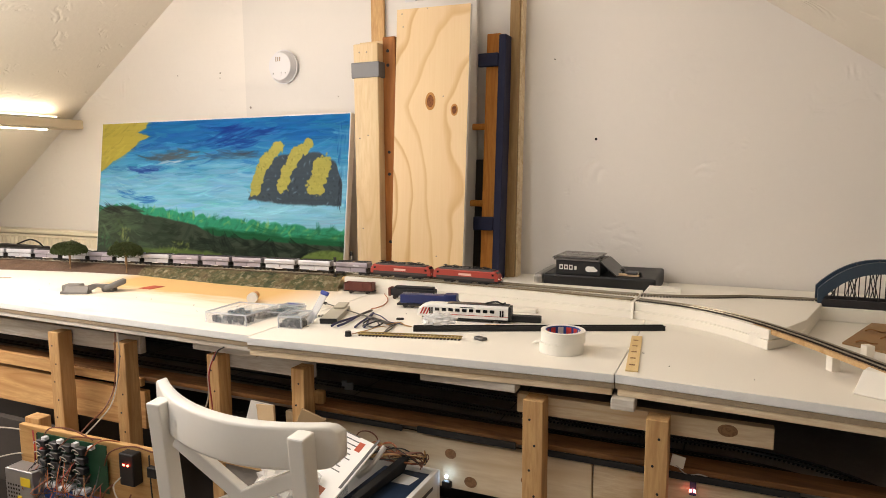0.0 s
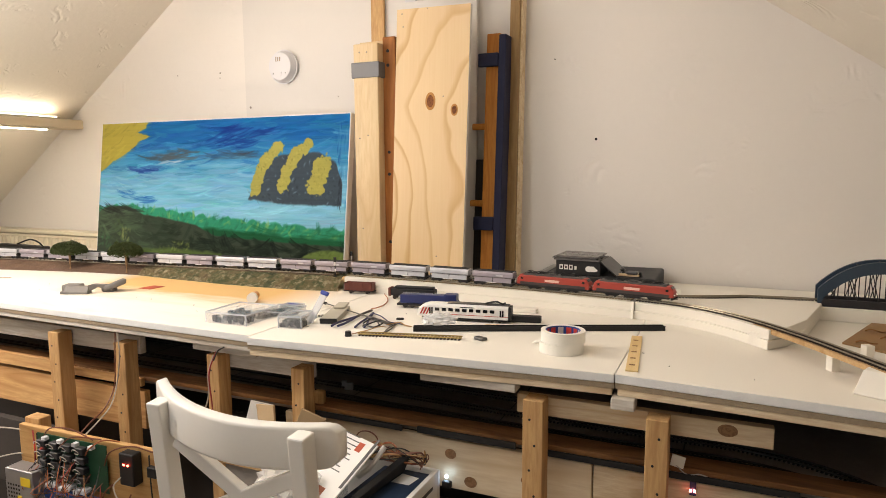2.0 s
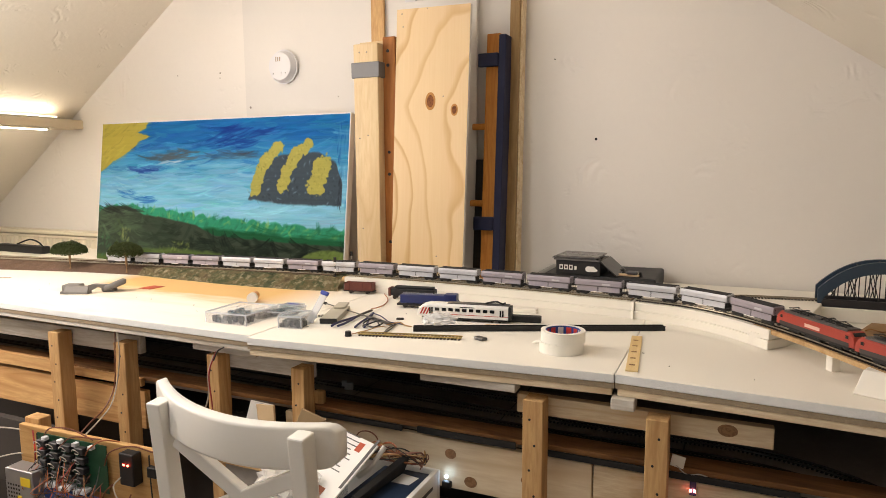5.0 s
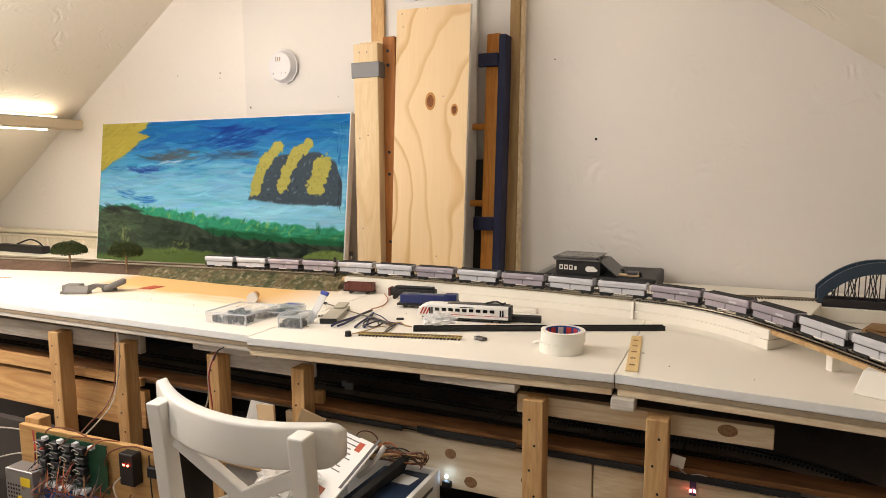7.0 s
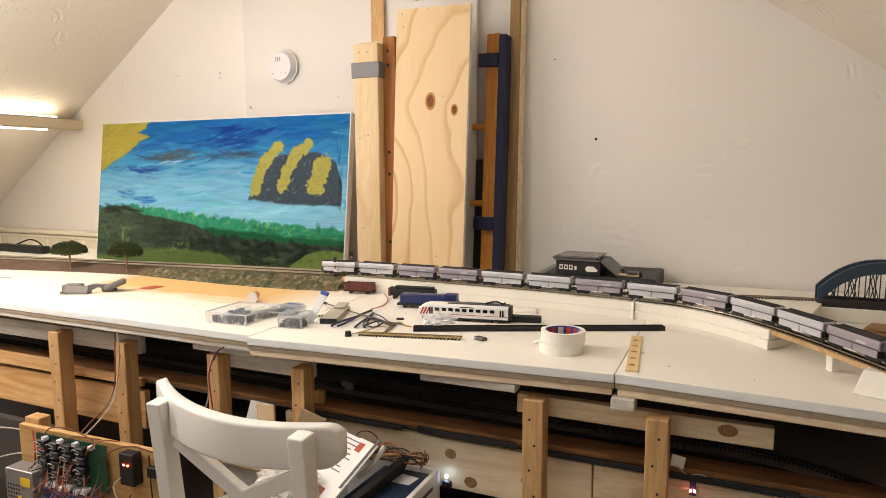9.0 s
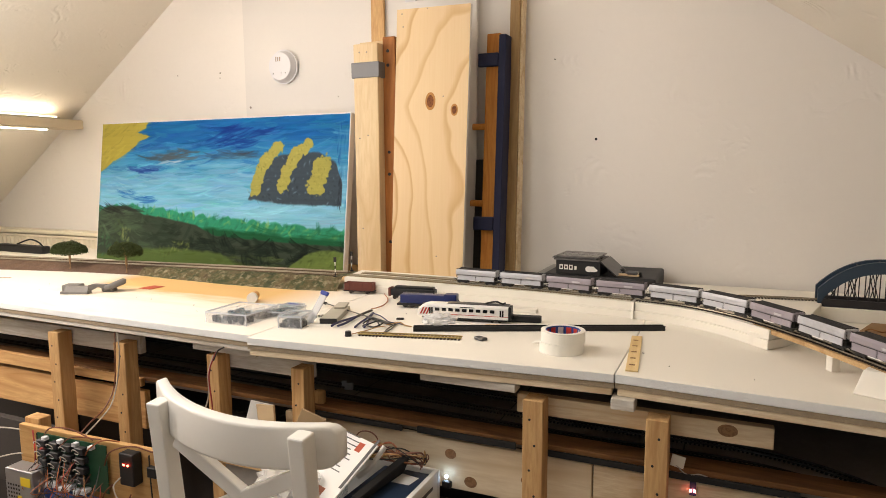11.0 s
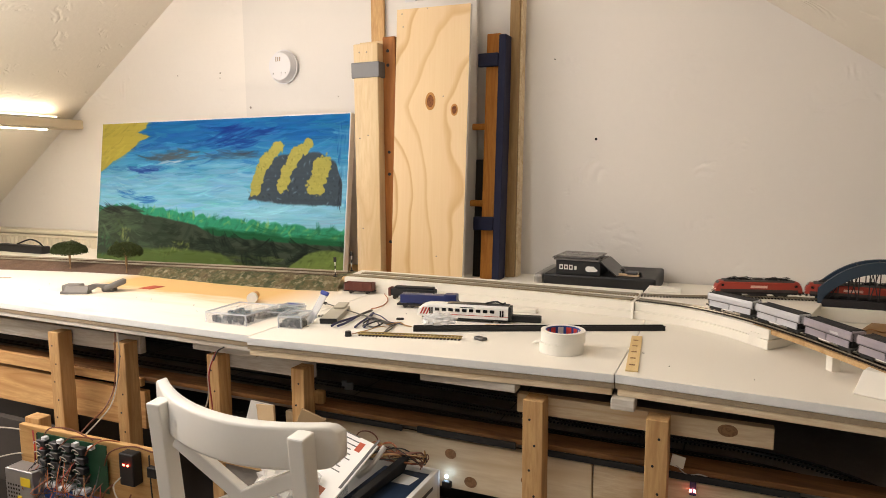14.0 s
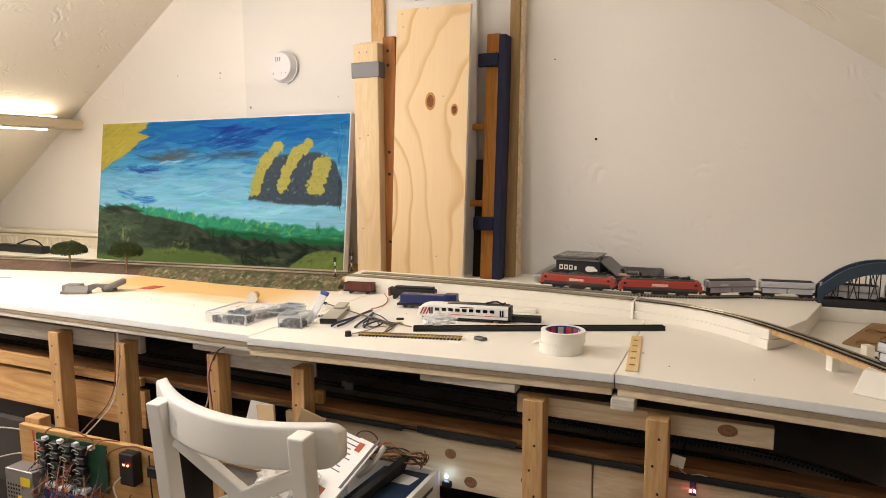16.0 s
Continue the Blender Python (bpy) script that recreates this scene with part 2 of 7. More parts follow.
WIN = thing("window_1", "wide white framed window in the rear gable wall", "window", kind="structure")
for k, d in enumerate(((-2.31, -0.89, 0.79, 0.85), (-2.31, -0.89, 1.85, 1.91), (-2.31, -2.25, 0.85, 1.85), (-0.95, -0.89, 0.85, 1.85), (-1.63, -1.57, 0.85, 1.85))):
    part("window_frame", boxes((d[0], d[1], -2.4795, -2.44, d[2], d[3]), bevel=0.004), M["slope"], WIN, "white painted frame")
part("window_sill", boxes((-2.36, -0.84, -2.4795, -2.36, 0.755, 0.789), bevel=0.006), M["slope"], WIN, "white painted sill")
for x0, x1 in ((-2.249, -1.631), (-1.569, -0.951)):
    part("pane", boxes((x0, x1, -2.4795, -2.474, 0.851, 1.849)), M["pane"], WIN, "dull daylit pane")
single("wall_west", boxes((KNEE_L - 0.1, KNEE_L, -2.48, WALL_Y, 0, roof_z(KNEE_L) - 0.002)), M["wall"], "low cream plaster knee wall under the slope", "wall", kind="structure")
single("wall_east", boxes((KNEE_R, KNEE_R + 0.1, -2.48, WALL_Y, 0, roof_z(KNEE_R) - 0.002)), M["wall"], "low cream plaster knee wall under the slope", "wall", kind="structure")
BREAST_Y = 2.35
bm = bmesh.new()
plan = [(-2.004, 0.0), (-0.741, 0.0), (-0.741, roof_z(-0.741) - 0.004), (RIDGE_X, RIDGE_Z - 0.004), (-2.004, roof_z(-2.004) - 0.004)]
a = [bm.verts.new((x, BREAST_Y, z)) for x, z in plan]
b = [bm.verts.new((x, WALL_Y - 0.002, z)) for x, z in plan]
bm.faces.new(a), bm.faces.new(b[::-1])
for i in range(5):
    bm.faces.new((a[i], b[i], b[(i + 1) % 5], a[(i + 1) % 5]))
bmesh.ops.recalc_face_normals(bm, faces=bm.faces[:])
bmesh.ops.bevel(bm, geom=[e for e in bm.edges if abs(e.verts[0].co.x - e.verts[1].co.x) < 0.001 and abs(e.verts[0].co.y - BREAST_Y) < 0.001 and abs(e.verts[1].co.y - BREAST_Y) < 0.001], offset=0.012, segments=3, affect="EDGES")
single("chimney_breast", bm, M["panel_wall"], "off-white painted chimney breast on the gable wall", "chimney breast", kind="structure")

# ---------- the railway ----------
FRONT = [(-4.15, 1.56), (-3.5, 1.68), (-2.891, 1.785), (-2.44, 1.843), (-1.984, 1.862), (-1.577, 1.866), (-1.125, 1.862), (-0.813, 1.855), (-0.509, 1.836), (-0.361, 1.816), (-0.242, 1.802),
         (-0.124, 1.774), (-0.055, 1.740), (0.010, 1.691), (0.069, 1.629), (0.121, 1.561), (0.168, 1.494), (0.208, 1.428), (0.244, 1.369)]
LOOP_R = 0.420
BACK = [(0.364, 1.973), (0.280, 1.977), (0.203, 1.978), (0.052, 1.960), (0.009, 1.942), (-0.061, 1.908), (-0.133, 1.886), (-0.206, 1.874), (-0.282, 1.872), (-0.447, 1.886), (-0.819, 1.911),
        (-1.161, 1.922), (-1.625, 1.924), (-2.045, 1.920), (-2.44, 1.903), (-2.891, 1.846), (-3.5, 1.742), (-4.15, 1.622)]


def rail_z(x):
    return 0.948 + (RAIL - 0.948) * min(1, max(0, (x + 2.4) / 1.3))


def loop_line():
    cx, cy = 0.259 + 0.866 * LOOP_R, 1.343 + 0.5 * LOOP_R
    return [(cx + LOOP_R * math.cos(radians(a)), cy + LOOP_R * math.sin(radians(a))) for a in range(-150, 91, 8)]


def resample(line, step):
    pts = [Vector((x, y, rail_z(x))) for x, y in line]
    out, left = [pts[0].copy()], step
    for a, b in zip(pts, pts[1:]):
        d = (b - a).length
        while d >= left:
            a = a + (b - a) * (left / d)
            d = (b - a).length
            out.append(a.copy())
            left = step
        left -= d
    return out


STEP = 0.005
PATH = resample(smooth_line(FRONT + loop_line() + BACK, 8), STEP)


def on_path(s):
    i = s / STEP
    k = max(0, min(len(PATH) - 2, int(i)))
    return PATH[k].lerp(PATH[k + 1], i - k)


def track(name, line, sleeper_mat, label, gap=0.0082):
    """Two rails and their sleepers along a plan line."""
    top = thing(name, label, "railway track", group="railway tracks", kind="structure")
    pts = resample(line, gap)
    sides = []
    for i, p in enumerate(pts):
        d = (pts[min(i + 1, len(pts) - 1)] - pts[max(i - 1, 0)]).normalized()
        sides.append(Vector((-d.y, d.x, 0)).normalized())
    for off in (-0.0088, 0.0088):
        bm = bmesh.new()
        last = None
        for p, n in zip(pts, sides):
            ring = [bm.verts.new(p + n * (off + w) + Vector((0, 0, h))) for w, h in ((-0.0011, -0.0025), (-0.0007, 0), (0.0007, 0), (0.0011, -0.0025))]
            if last:
                for k in range(3):
                    bm.faces.new((last[k], ring[k], ring[k + 1], last[k + 1]))
            last = ring
        bmesh.ops.recalc_face_normals(bm, faces=bm.faces[:])
        part("rail", bm, M["steel"], top)
    verts, faces = [], []
    for p, n in zip(pts, sides):
        d = Vector((n.y, -n.x, 0))
        k = len(verts)
        for z in (-0.0052, -0.0024):
            for u, w in ((-0.0148, -0.0019), (0.0148, -0.0019), (0.0148, 0.0019), (-0.0148, 0.0019)):
                verts.append(tuple(p + n * u + d * w + Vector((0, 0, z))))
        faces += [(k + 4, k + 5, k + 6, k + 7)[::-1], (k, k + 1, k + 5, k + 4)[::-1], (k + 1, k + 2, k + 6, k + 5)[::-1], (k + 2, k + 3, k + 7, k + 6)[::-1], (k + 3, k, k + 4, k + 7)[::-1]]
    me = bpy.data.meshes.new("sleepers")
    me.from_pydata(verts, [], faces)
    me.materials.append(sleeper_mat)
    ob = new("sleepers", me)
    ob.parent = top
    tagged(ob, kind="stuff")
    return top


def cut(line, x0, x1):
    return [p for p in smooth_line(line, 8) if x0 <= p[0] <= x1]


M["sleeper_brown"] = mat("weathered_sleepers", col(112, 92, 72), 0.85, 0, 0.25, 30, 300, 0.2)
track("front_track_weathered", cut(FRONT, -4.2, -1.19), M["sleeper_brown"], "weathered brown model railway track on the embankment")
track("front_track_tan", cut(FRONT, -1.19, -0.232), M["sleeper_tan"], "tan-sleepered model railway track on the white foam bed")
track("front_track_dark", [p for p in smooth_line(FRONT + loop_line() + BACK[:2], 8) if p[0] > -0.232], M["sleeper_dark"], "dark-sleepered curved model railway track leading over the board")
track("back_track_dark", cut(BACK, -0.232, 0.33), M["sleeper_dark"], "dark-sleepered model railway track running to the bridge")
track("back_track_tan", cut(BACK, -1.19, -0.232), M["sleeper_tan"], "tan-sleepered model railway track on the white foam bed")
track("back_track_weathered", cut(BACK, -4.2, -1.19), M["sleeper_brown"], "weathered brown model railway track behind the first")

# foam beds under the tracks


def ribbon_bed(name, line, left, right, z0, drop, material, label, category, bevel=0.0):
    """A long bed whose plan follows a line, from left to right of it."""
    bm = bmesh.new()
    last = None
    for i, (x, y) in enumerate(line):
        a, b = line[max(0, i - 1)], line[min(len(line) - 1, i + 1)]
        d = Vector((b[0] - a[0], b[1] - a[1], 0)).normalized()
        n = Vector((-d.y, d.x, 0))
        zt = rail_z(x) - drop
        p = Vector((x, y, 0))
        ring = [bm.verts.new((p + n * o) + Vector((0, 0, z))) for o, z in ((right, z0), (right, zt), (left, zt), (left, z0))]
        if last:
            for k in range(4):
                bm.faces.new((last[k], ring[k], ring[(k + 1) % 4], last[(k + 1) % 4]))
        else:
            bm.faces.new(ring)
        last = ring
    bm.faces.new(last[::-1])
    bmesh.ops.recalc_face_normals(bm, faces=bm.faces[:])
    return single(name, bm, material, label, category)


# ---------- layout table ----------
TABLE = thing("layout_table", "long rough timber table topped with white foam sheets", "table")


def table_panel(plan, lip, batten, sheet_mat=None):
    """A foam sheet on chipboard with a batten under its front edge."""
    bm = prism(plan, TAB - 0.019, TAB)
    bmesh.ops.bevel(bm, geom=bm.edges[:], offset=0.0015, segments=1, affect="EDGES")
    bm.normal_update()
    for f in bm.faces:
        f.material_index = 0 if f.normal.z > 0.5 else 1
    sheet = part("foam_sheet", bm, [sheet_mat or M["foam"], M["foam_edge"]], TABLE, "white foam sheet with a rough cut edge")
    front = [(x, y + (0.002 if i in (0, 1) else -0.002)) for i, (x, y) in enumerate(plan)]
    part("chipboard", prism(front, TAB - 0.030, TAB - 0.0191), M["chip"], sheet, "grey chipboard layer")
    (x0, y0), (x1, y1) = plan[0], plan[1]
    a = math.atan2(y1 - y0, x1 - x0)
    n = math.hypot(x1 - x0, y1 - y0)
    part("batten", boxes((0.004, n - 0.004, 0.004, 0.05, TAB - 0.0302 - lip, TAB - 0.0302), bevel=0.002), batten, sheet, "pale timber batten", at=pose(x0, y0, 0, 0, 0, math.degrees(a)))
    return sheet


PANEL_WEST = table_panel([(-4.2, 1.30), (-1.062, 1.232), (-1.062, 2.385), (-4.2, 2.385)], 0.013, M["batten_pale"])
table_panel([(-1.058, 1.214), (-0.2012, 1.270), (-0.2012, 2.385), (-1.058, 2.385)], 0.015, M["batten"])
table_panel([(-0.200, 1.272), (1.46, 1.15), (1.46, 2.385), (-0.200, 2.385)], 0.015, M["batten"])
part("batten_strip", boxes((-0.62, -0.40, 1.262, 1.30, 0.856, 0.8745), bevel=0.002), M["batten_pale"], TABLE, "short whitewashed strip")
part("batten_strip", boxes((-1.27, -1.065, 1.252, 1.30, 0.858, 0.8755), bevel=0.002), M["batten_pale"], TABLE, "short whitewashed strip")
part("batten_strip", boxes((-0.205, -0.160, 1.258, 1.30, 0.852, 0.8745), bevel=0.002), M["batten_pale"], TABLE, "short whitewashed strip")

for n, (x0, x1) in enumerate(((-1.845, -1.800), (-1.572, -1.530), (-1.233, -1.195), (-0.967, -0.930), (-0.383, -0.340), (-0.138, -0.096))):
    leg = part("leg", boxes((x0, x1, 1.26, 1.305, 0.0, 0.846 - 0.004 * (n % 2)), bevel=0.0014, seg=1), M["pine_z"], TABLE, "sawn pine leg with screw holes")
    for i in range(5):
        part("screw_hole", cyl(0.0026, 1.2588, 1.262, 8, at=(x0 + (0.35 + 0.25 * ((i + n) % 2)) * (x1 - x0), 0.805 - 0.055 * i), axis="Y"), M["black"], leg)
for x0, x1, y0, z0, z1, mt in ((-2.6, -1.525, 1.308, 0.800, 0.852, "batten_pale"), (-1.262, -0.940, 1.308, 0.803, 0.845, "batten_pale"), (-0.41, 0.085, 1.308, 0.799, 0.840, "batten")):
    part("cross_plank", boxes((x0, x1, y0, y0 + 0.022, z0, z1), bevel=0.002), M[mt], TABLE, "pale planed plank")
part("lower_deck", boxes((-4.1, 1.4, 1.36, 2.36, 0.695, 0.712)), M["dark_deck"], TABLE, "dark grey lower deck")
for i in range(9):
    part("deck_seam", boxes((-2.6 + i * 0.42, -2.597 + i * 0.42, 1.405, 2.2, 0.7121, 0.7126)), M["black"], TABLE)
part("lower_ledge", boxes((-4.1, 1.4, 1.336, 1.40, 0.7121, 0.724), bevel=0.002), M["rust_wood"], TABLE, "brown stained ledge")
part("apron_board", boxes((-2.6, -1.545, 1.332, 1.352, 0.566, 0.680), bevel=0.002), M["pine_x"], TABLE, "orange pine board")
part("apron_upper_board", boxes((-2.6, -1.86, 1.3205, 1.3355, 0.694, 0.735), bevel=0.002), M["pine_x"], TABLE, "orange pine strip")
part("apron_upper_board", boxes((-1.855, -1.545, 1.3225, 1.3355, 0.697, 0.722), bevel=0.002), M["pine_x"], TABLE, "orange pine strip")
APRON = part("apron_panel", boxes((-1.05, -0.253, 1.34, 1.358, 0.576, 0.694), bevel=0.002), M["apron"], TABLE, "pale plywood apron")
part("apron_panel", boxes((-0.250, 1.4, 1.34, 1.358, 0.30, 0.694), bevel=0.002), M["batten"], TABLE, "pale pine apron")
# added sheet closing the back, its dark colour standing in for shade
part("backing_panel", boxes((-4.2, 1.46, 2.30, 2.32, 0.0, 0.69)), M["shadow_board"], TABLE, "added dark backing sheet standing in for shade under the table")

# ---------- beds and landscape under the tracks ----------
bed_front = [p for p in smooth_line(FRONT, 8) if -1.20 <= p[0] <= -0.234]
bm = bmesh.new()
outline = [(x, y - 0.030) for x, y in bed_front[::3]] + [(-0.234, 1.765), (-0.234, 1.96), (-1.20, 1.985)]
bed = thing("foam_track_bed", "long white layered foam bed carrying two straight tracks", "track bed")
part("lower_sheet", prism([(x, y - (0.006 if y < 1.95 else 0)) for x, y in outline], TAB + 0.0005, 0.9418, 0.002), M["foam"], bed)
part("upper_sheet", prism(outline, 0.942, RAIL - 0.0055, 0.002), M["foam"], bed)
curve = [p for p in smooth_line(FRONT, 8) if -0.228 <= p[0] <= 0.098]
outline = []
for i, (x, y) in enumerate(curve):
    a, b = curve[max(0, i - 1)], curve[min(len(curve) - 1, i + 1)]
    d = Vector((b[0] - a[0], b[1] - a[1])).normalized()
    outline.append((x + d.y * 0.028, y - d.x * 0.028))
outline = outline[::3] + [(0.080, 1.572), (0.120, 1.622), (0.165, 1.72), (0.218, 1.94), (0.218, 2.04), (-0.228, 2.04)]
bed = thing("foam_track_bed_curved", "white layered foam bed with a curved cut front edge", "track bed")
part("lower_sheet", prism([(x - 0.002, y - (0.005 if y < 1.9 else 0)) for x, y in outline], TAB + 0.0005, 0.9418, 0.002), M["foam"], bed)
part("upper_sheet", prism(outline, 0.942, RAIL - 0.0055, 0.002), M["foam"], bed)
part("end_block", boxes((0.0, 0.036, 0.0, 0.05, 0, 0.030), bevel=0.002), M["foam"], bed, at=pose(0.080, 1.577, TAB + 0.0006, 0, 0, 52))
single("foam_offcut", boxes((-0.09, 0.0, -0.02, 0.02, 0.0, 0.012), bevel=0.002), M["foam"], "thin white foam offcut lying behind the back track", "foam offcut", at=pose(-0.13, 1.965, RAIL - 0.0052, 0, 0, 4))
single("foam_offcut", boxes((-0.11, 0.11, -0.014, 0.014, 0.0, 0.010), bevel=0.0015), M["foam"], "long white foam offcut lying on the table", "foam offcut", at=pose(-0.60, 1.735, TAB + 0.0005, 0, 0, 4))
single("foam_abutment", boxes((0.212, 0.40, 1.935, 2.03, TAB + 0.0005, RAIL - 0.014), bevel=0.002), M["foam"], "white foam block carrying the bridge", "foam block")
dark_bed = [p for p in smooth_line(FRONT + loop_line() + BACK[:1], 8) if p[0] > 0.06]
ribbon_bed("bare_track_board", dark_bed[:-14], 0.021, -0.021, RAIL - 0.0150, 0.0054, M["cork"], "narrow bare wooden board carrying the curved track", "track board")
for x, y in ((0.190, 1.458), (0.249, 1.372), (0.262, 1.556)):
    single("foam_pillar", boxes((-0.009, 0.009, -0.009, 0.009, 0, RAIL - 0.0152 - TAB), bevel=0.001), M["foam"], "small white foam pillar under the track board", "pillar", group="foam pillars", at=pose(x, y, TAB + 0.0002, 0, 0, 30))
single("foam_wedge", moved(boxes((-0.05, 0.06, -0.03, 0.03, 0, 0.044), bevel=0.002), Matrix(((1, 0, 0.25, 0), (0, 1, 0.3, 0), (0, 0, 1, 0), (0, 0, 0, 1)))), M["foam"], "white foam block beside the curved track", "foam block", at=pose(0.262, 1.325, TAB + 0.0003, 0, 0, -25))

M["hardboard"] = mat("hardboard", col(150, 116, 76), 0.6, 0, 0.1, 12, 200, 0.1)
hb = thing("scrap_board", "thin brown hardboard sheet with small parts on it", "board", at=pose(0.0, 0.0, TAB + 0.0005))
part("sheet", prism([(0.235, 1.691), (0.33, 1.62), (0.52, 1.70), (0.50, 1.93), (0.335, 1.947)], 0, 0.004), M["hardboard"], hb)
for x, y, a in ((0.262, 1.70, 10), (0.30, 1.83, -12), (0.32, 1.76, 60)):
    part("hook", tube(smooth_line([(x, y, 0.005), (x + 0.012, y + 0.003, 0.009), (x + 0.03, y - 0.004, 0.006), (x + 0.042, y + 0.002, 0.005)], 4), 0.0016, 6), M["rust_wood"], hb)

M["soil"], nt, b = nodes_of("embankment_scatter")
v = coords(nt)
n1, n2 = noise_node(nt, v, 14, 5, 0.75), noise_node(nt, v, 70, 5, 0.7)
tint = ramp(nt, n1, [(0.30, col(70, 58, 38)), (0.44, col(104, 92, 64)), (0.55, col(70, 74, 44)), (0.70, col(46, 52, 32))])
tint = mix(nt, ramp(nt, noise_node(nt, v, 45, 4, 0.6), [(0.52, (0, 0, 0, 1)), (0.70, (1, 1, 1, 1))]), tint, col(146, 136, 110))
link(nt, tint, b.inputs["Base Color"])
b.inputs["Roughness"].default_value = 0.95
bump(nt, b, n2, 0.9, 0.006)
M["soil_brown"], nt, b = nodes_of("brown_soil")
v = coords(nt)
n1, n2 = noise_node(nt, v, 7, 5, 0.7), noise_node(nt, v, 90, 5, 0.7)
tint = ramp(nt, n1, [(0.35, col(98, 74, 58)), (0.55, col(122, 96, 78)), (0.7, col(142, 112, 100))])
tint = mix(nt, n2, tint, col(84, 64, 48))
link(nt, tint, b.inputs["Base Color"])
b.inputs["Roughness"].default_value = 0.95
bump(nt, b, n2, 0.7, 0.004)


def bank(name, x0, x1, base, material, label, rough):
    """A strip of modelled ground from the rail's edge down to the table."""
    bm = bmesh.new()
    nx, ny = int((x1 - x0) / 0.008), 22
    line = smooth_line(FRONT, 8)
    grid = []
    for i in range(nx + 1):
        x = x0 + (x1 - x0) * i / nx
        yt = float(np.interp(x, [p[0] for p in line], [p[1] for p in line]))
        yb = float(np.interp(x, [p[0] for p in base], [p[1] for p in base]))
        zt = rail_z(x) - 0.0058
        row = []
        for k in range(ny + 1):
            f = k / ny
            if f < 0.35:
                y, z = yt + 0.10 - (0.10 + 0.017) * f / 0.35, zt
                amp = 0.0006
            else:
                g = (f - 0.35) / 0.65
                y, z = (yt - 0.017) * (1 - g) + yb * g, zt * (1 - g ** 1.2) + (TAB - 0.004) * g ** 1.2
                amp = rough * math.sin(math.pi * min(1, g * 0.9 + 0.08))
            q = noise.noise((x * 40, y * 40, z * 40)) + 0.6 * noise.noise((x * 120, y * 120, 3))
            row.append(bm.verts.new((x, y - abs(q) * amp * 0.6, z + q * amp)))
        grid.append(row)
    for a, c in zip(grid, grid[1:]):
        for k in range(ny):
            bm.faces.new((a[k], a[k + 1], c[k + 1], c[k]))
    bmesh.ops.recalc_face_normals(bm, faces=bm.faces[:])
    return single(name, bm, material, label, "embankment", smooth=True)


bank("embankment", -2.085, -1.185, [(-2.085, 1.79), (-1.95, 1.775), (-1.625, 1.755), (-1.336, 1.765), (-1.185, 1.80)], M["soil"], "model embankment of stones and green-brown scatter below the tracks", 0.010)
bank("bare_ground", -4.15, -2.085, [(-4.15, 1.42), (-3.4, 1.55), (-2.72, 1.672), (-2.34, 1.757), (-2.085, 1.79)], M["soil_brown"], "bare brown modelled ground beside the tracks", 0.003)

# ochre wash on the first panel
M["foam_ochre"], nt, b = nodes_of("foam_ochre_wash")
v = coords(nt)
sep = nt.nodes.new("ShaderNodeSeparateXYZ")
link(nt, v, sep.inputs[0])
n1, n2 = noise_node(nt, coords(nt, (0.5, 2.2, 1)), 7, 4, 0.6), noise_node(nt, v, 240, 3)
ymask = nt.nodes.new("ShaderNodeMapRange")
ymask.inputs["From Min"].default_value, ymask.inputs["From Max"].default_value = 1.42, 1.76
link(nt, sep.outputs["Y"], ymask.inputs["Value"])
xmask = nt.nodes.new("ShaderNodeMapRange")
xmask.inputs["From Min"].default_value, xmask.inputs["From Max"].default_value = -2.16, -2.02
link(nt, sep.outputs["X"], xmask.inputs["Value"])
both = nt.nodes.new("ShaderNodeMath")
both.operation = "MULTIPLY"
link(nt, ymask.outputs[0], both.inputs[0]), link(nt, xmask.outputs[0], both.inputs[1])
jit = nt.nodes.new("ShaderNodeMath")
jit.operation = "MULTIPLY_ADD"
link(nt, n1, jit.inputs[0])
jit.inputs[1].default_value = 0.9
link(nt, both.outputs[0], jit.inputs[2])
wash = ramp(nt, jit.outputs[0], [(0.45, (0, 0, 0, 1)), (0.75, (0.35, 0.35, 0.35, 1)), (1.0, (1, 1, 1, 1))])
emask = nt.nodes.new("ShaderNodeMapRange")
emask.inputs["From Min"].default_value, emask.inputs["From Max"].default_value = -1.12, -1.34
link(nt, sep.outputs["X"], emask.inputs["Value"])
only = mix(nt, 1.0, mix(nt, 1.0, wash, xmask.outputs[0], "MULTIPLY"), emask.outputs[0], "MULTIPLY")
c1 = mix(nt, n1, col(236, 229, 216), col(240, 234, 223))
link(nt, mix(nt, only, c1, col(222, 182, 118)), b.inputs["Base Color"])
b.inputs["Roughness"].default_value = 0.65
bump(nt, b, n2, 0.12, 0.0008)
PANEL_WEST.data.materials[0] = M["foam_ochre"]
for x, y, a, n in ((-2.62, 1.50, 24, 0.16), (-2.40, 1.335, 8, 0.10)):
    single("joint_tape", boxes((-n, n, -0.007, 0.007, 0, 0.0006)), M["hardboard"], "brown tape strip over a foam joint", "tape strip", at=pose(x, y, TAB + 0.0004, 0, 0, a), group="joint tapes")

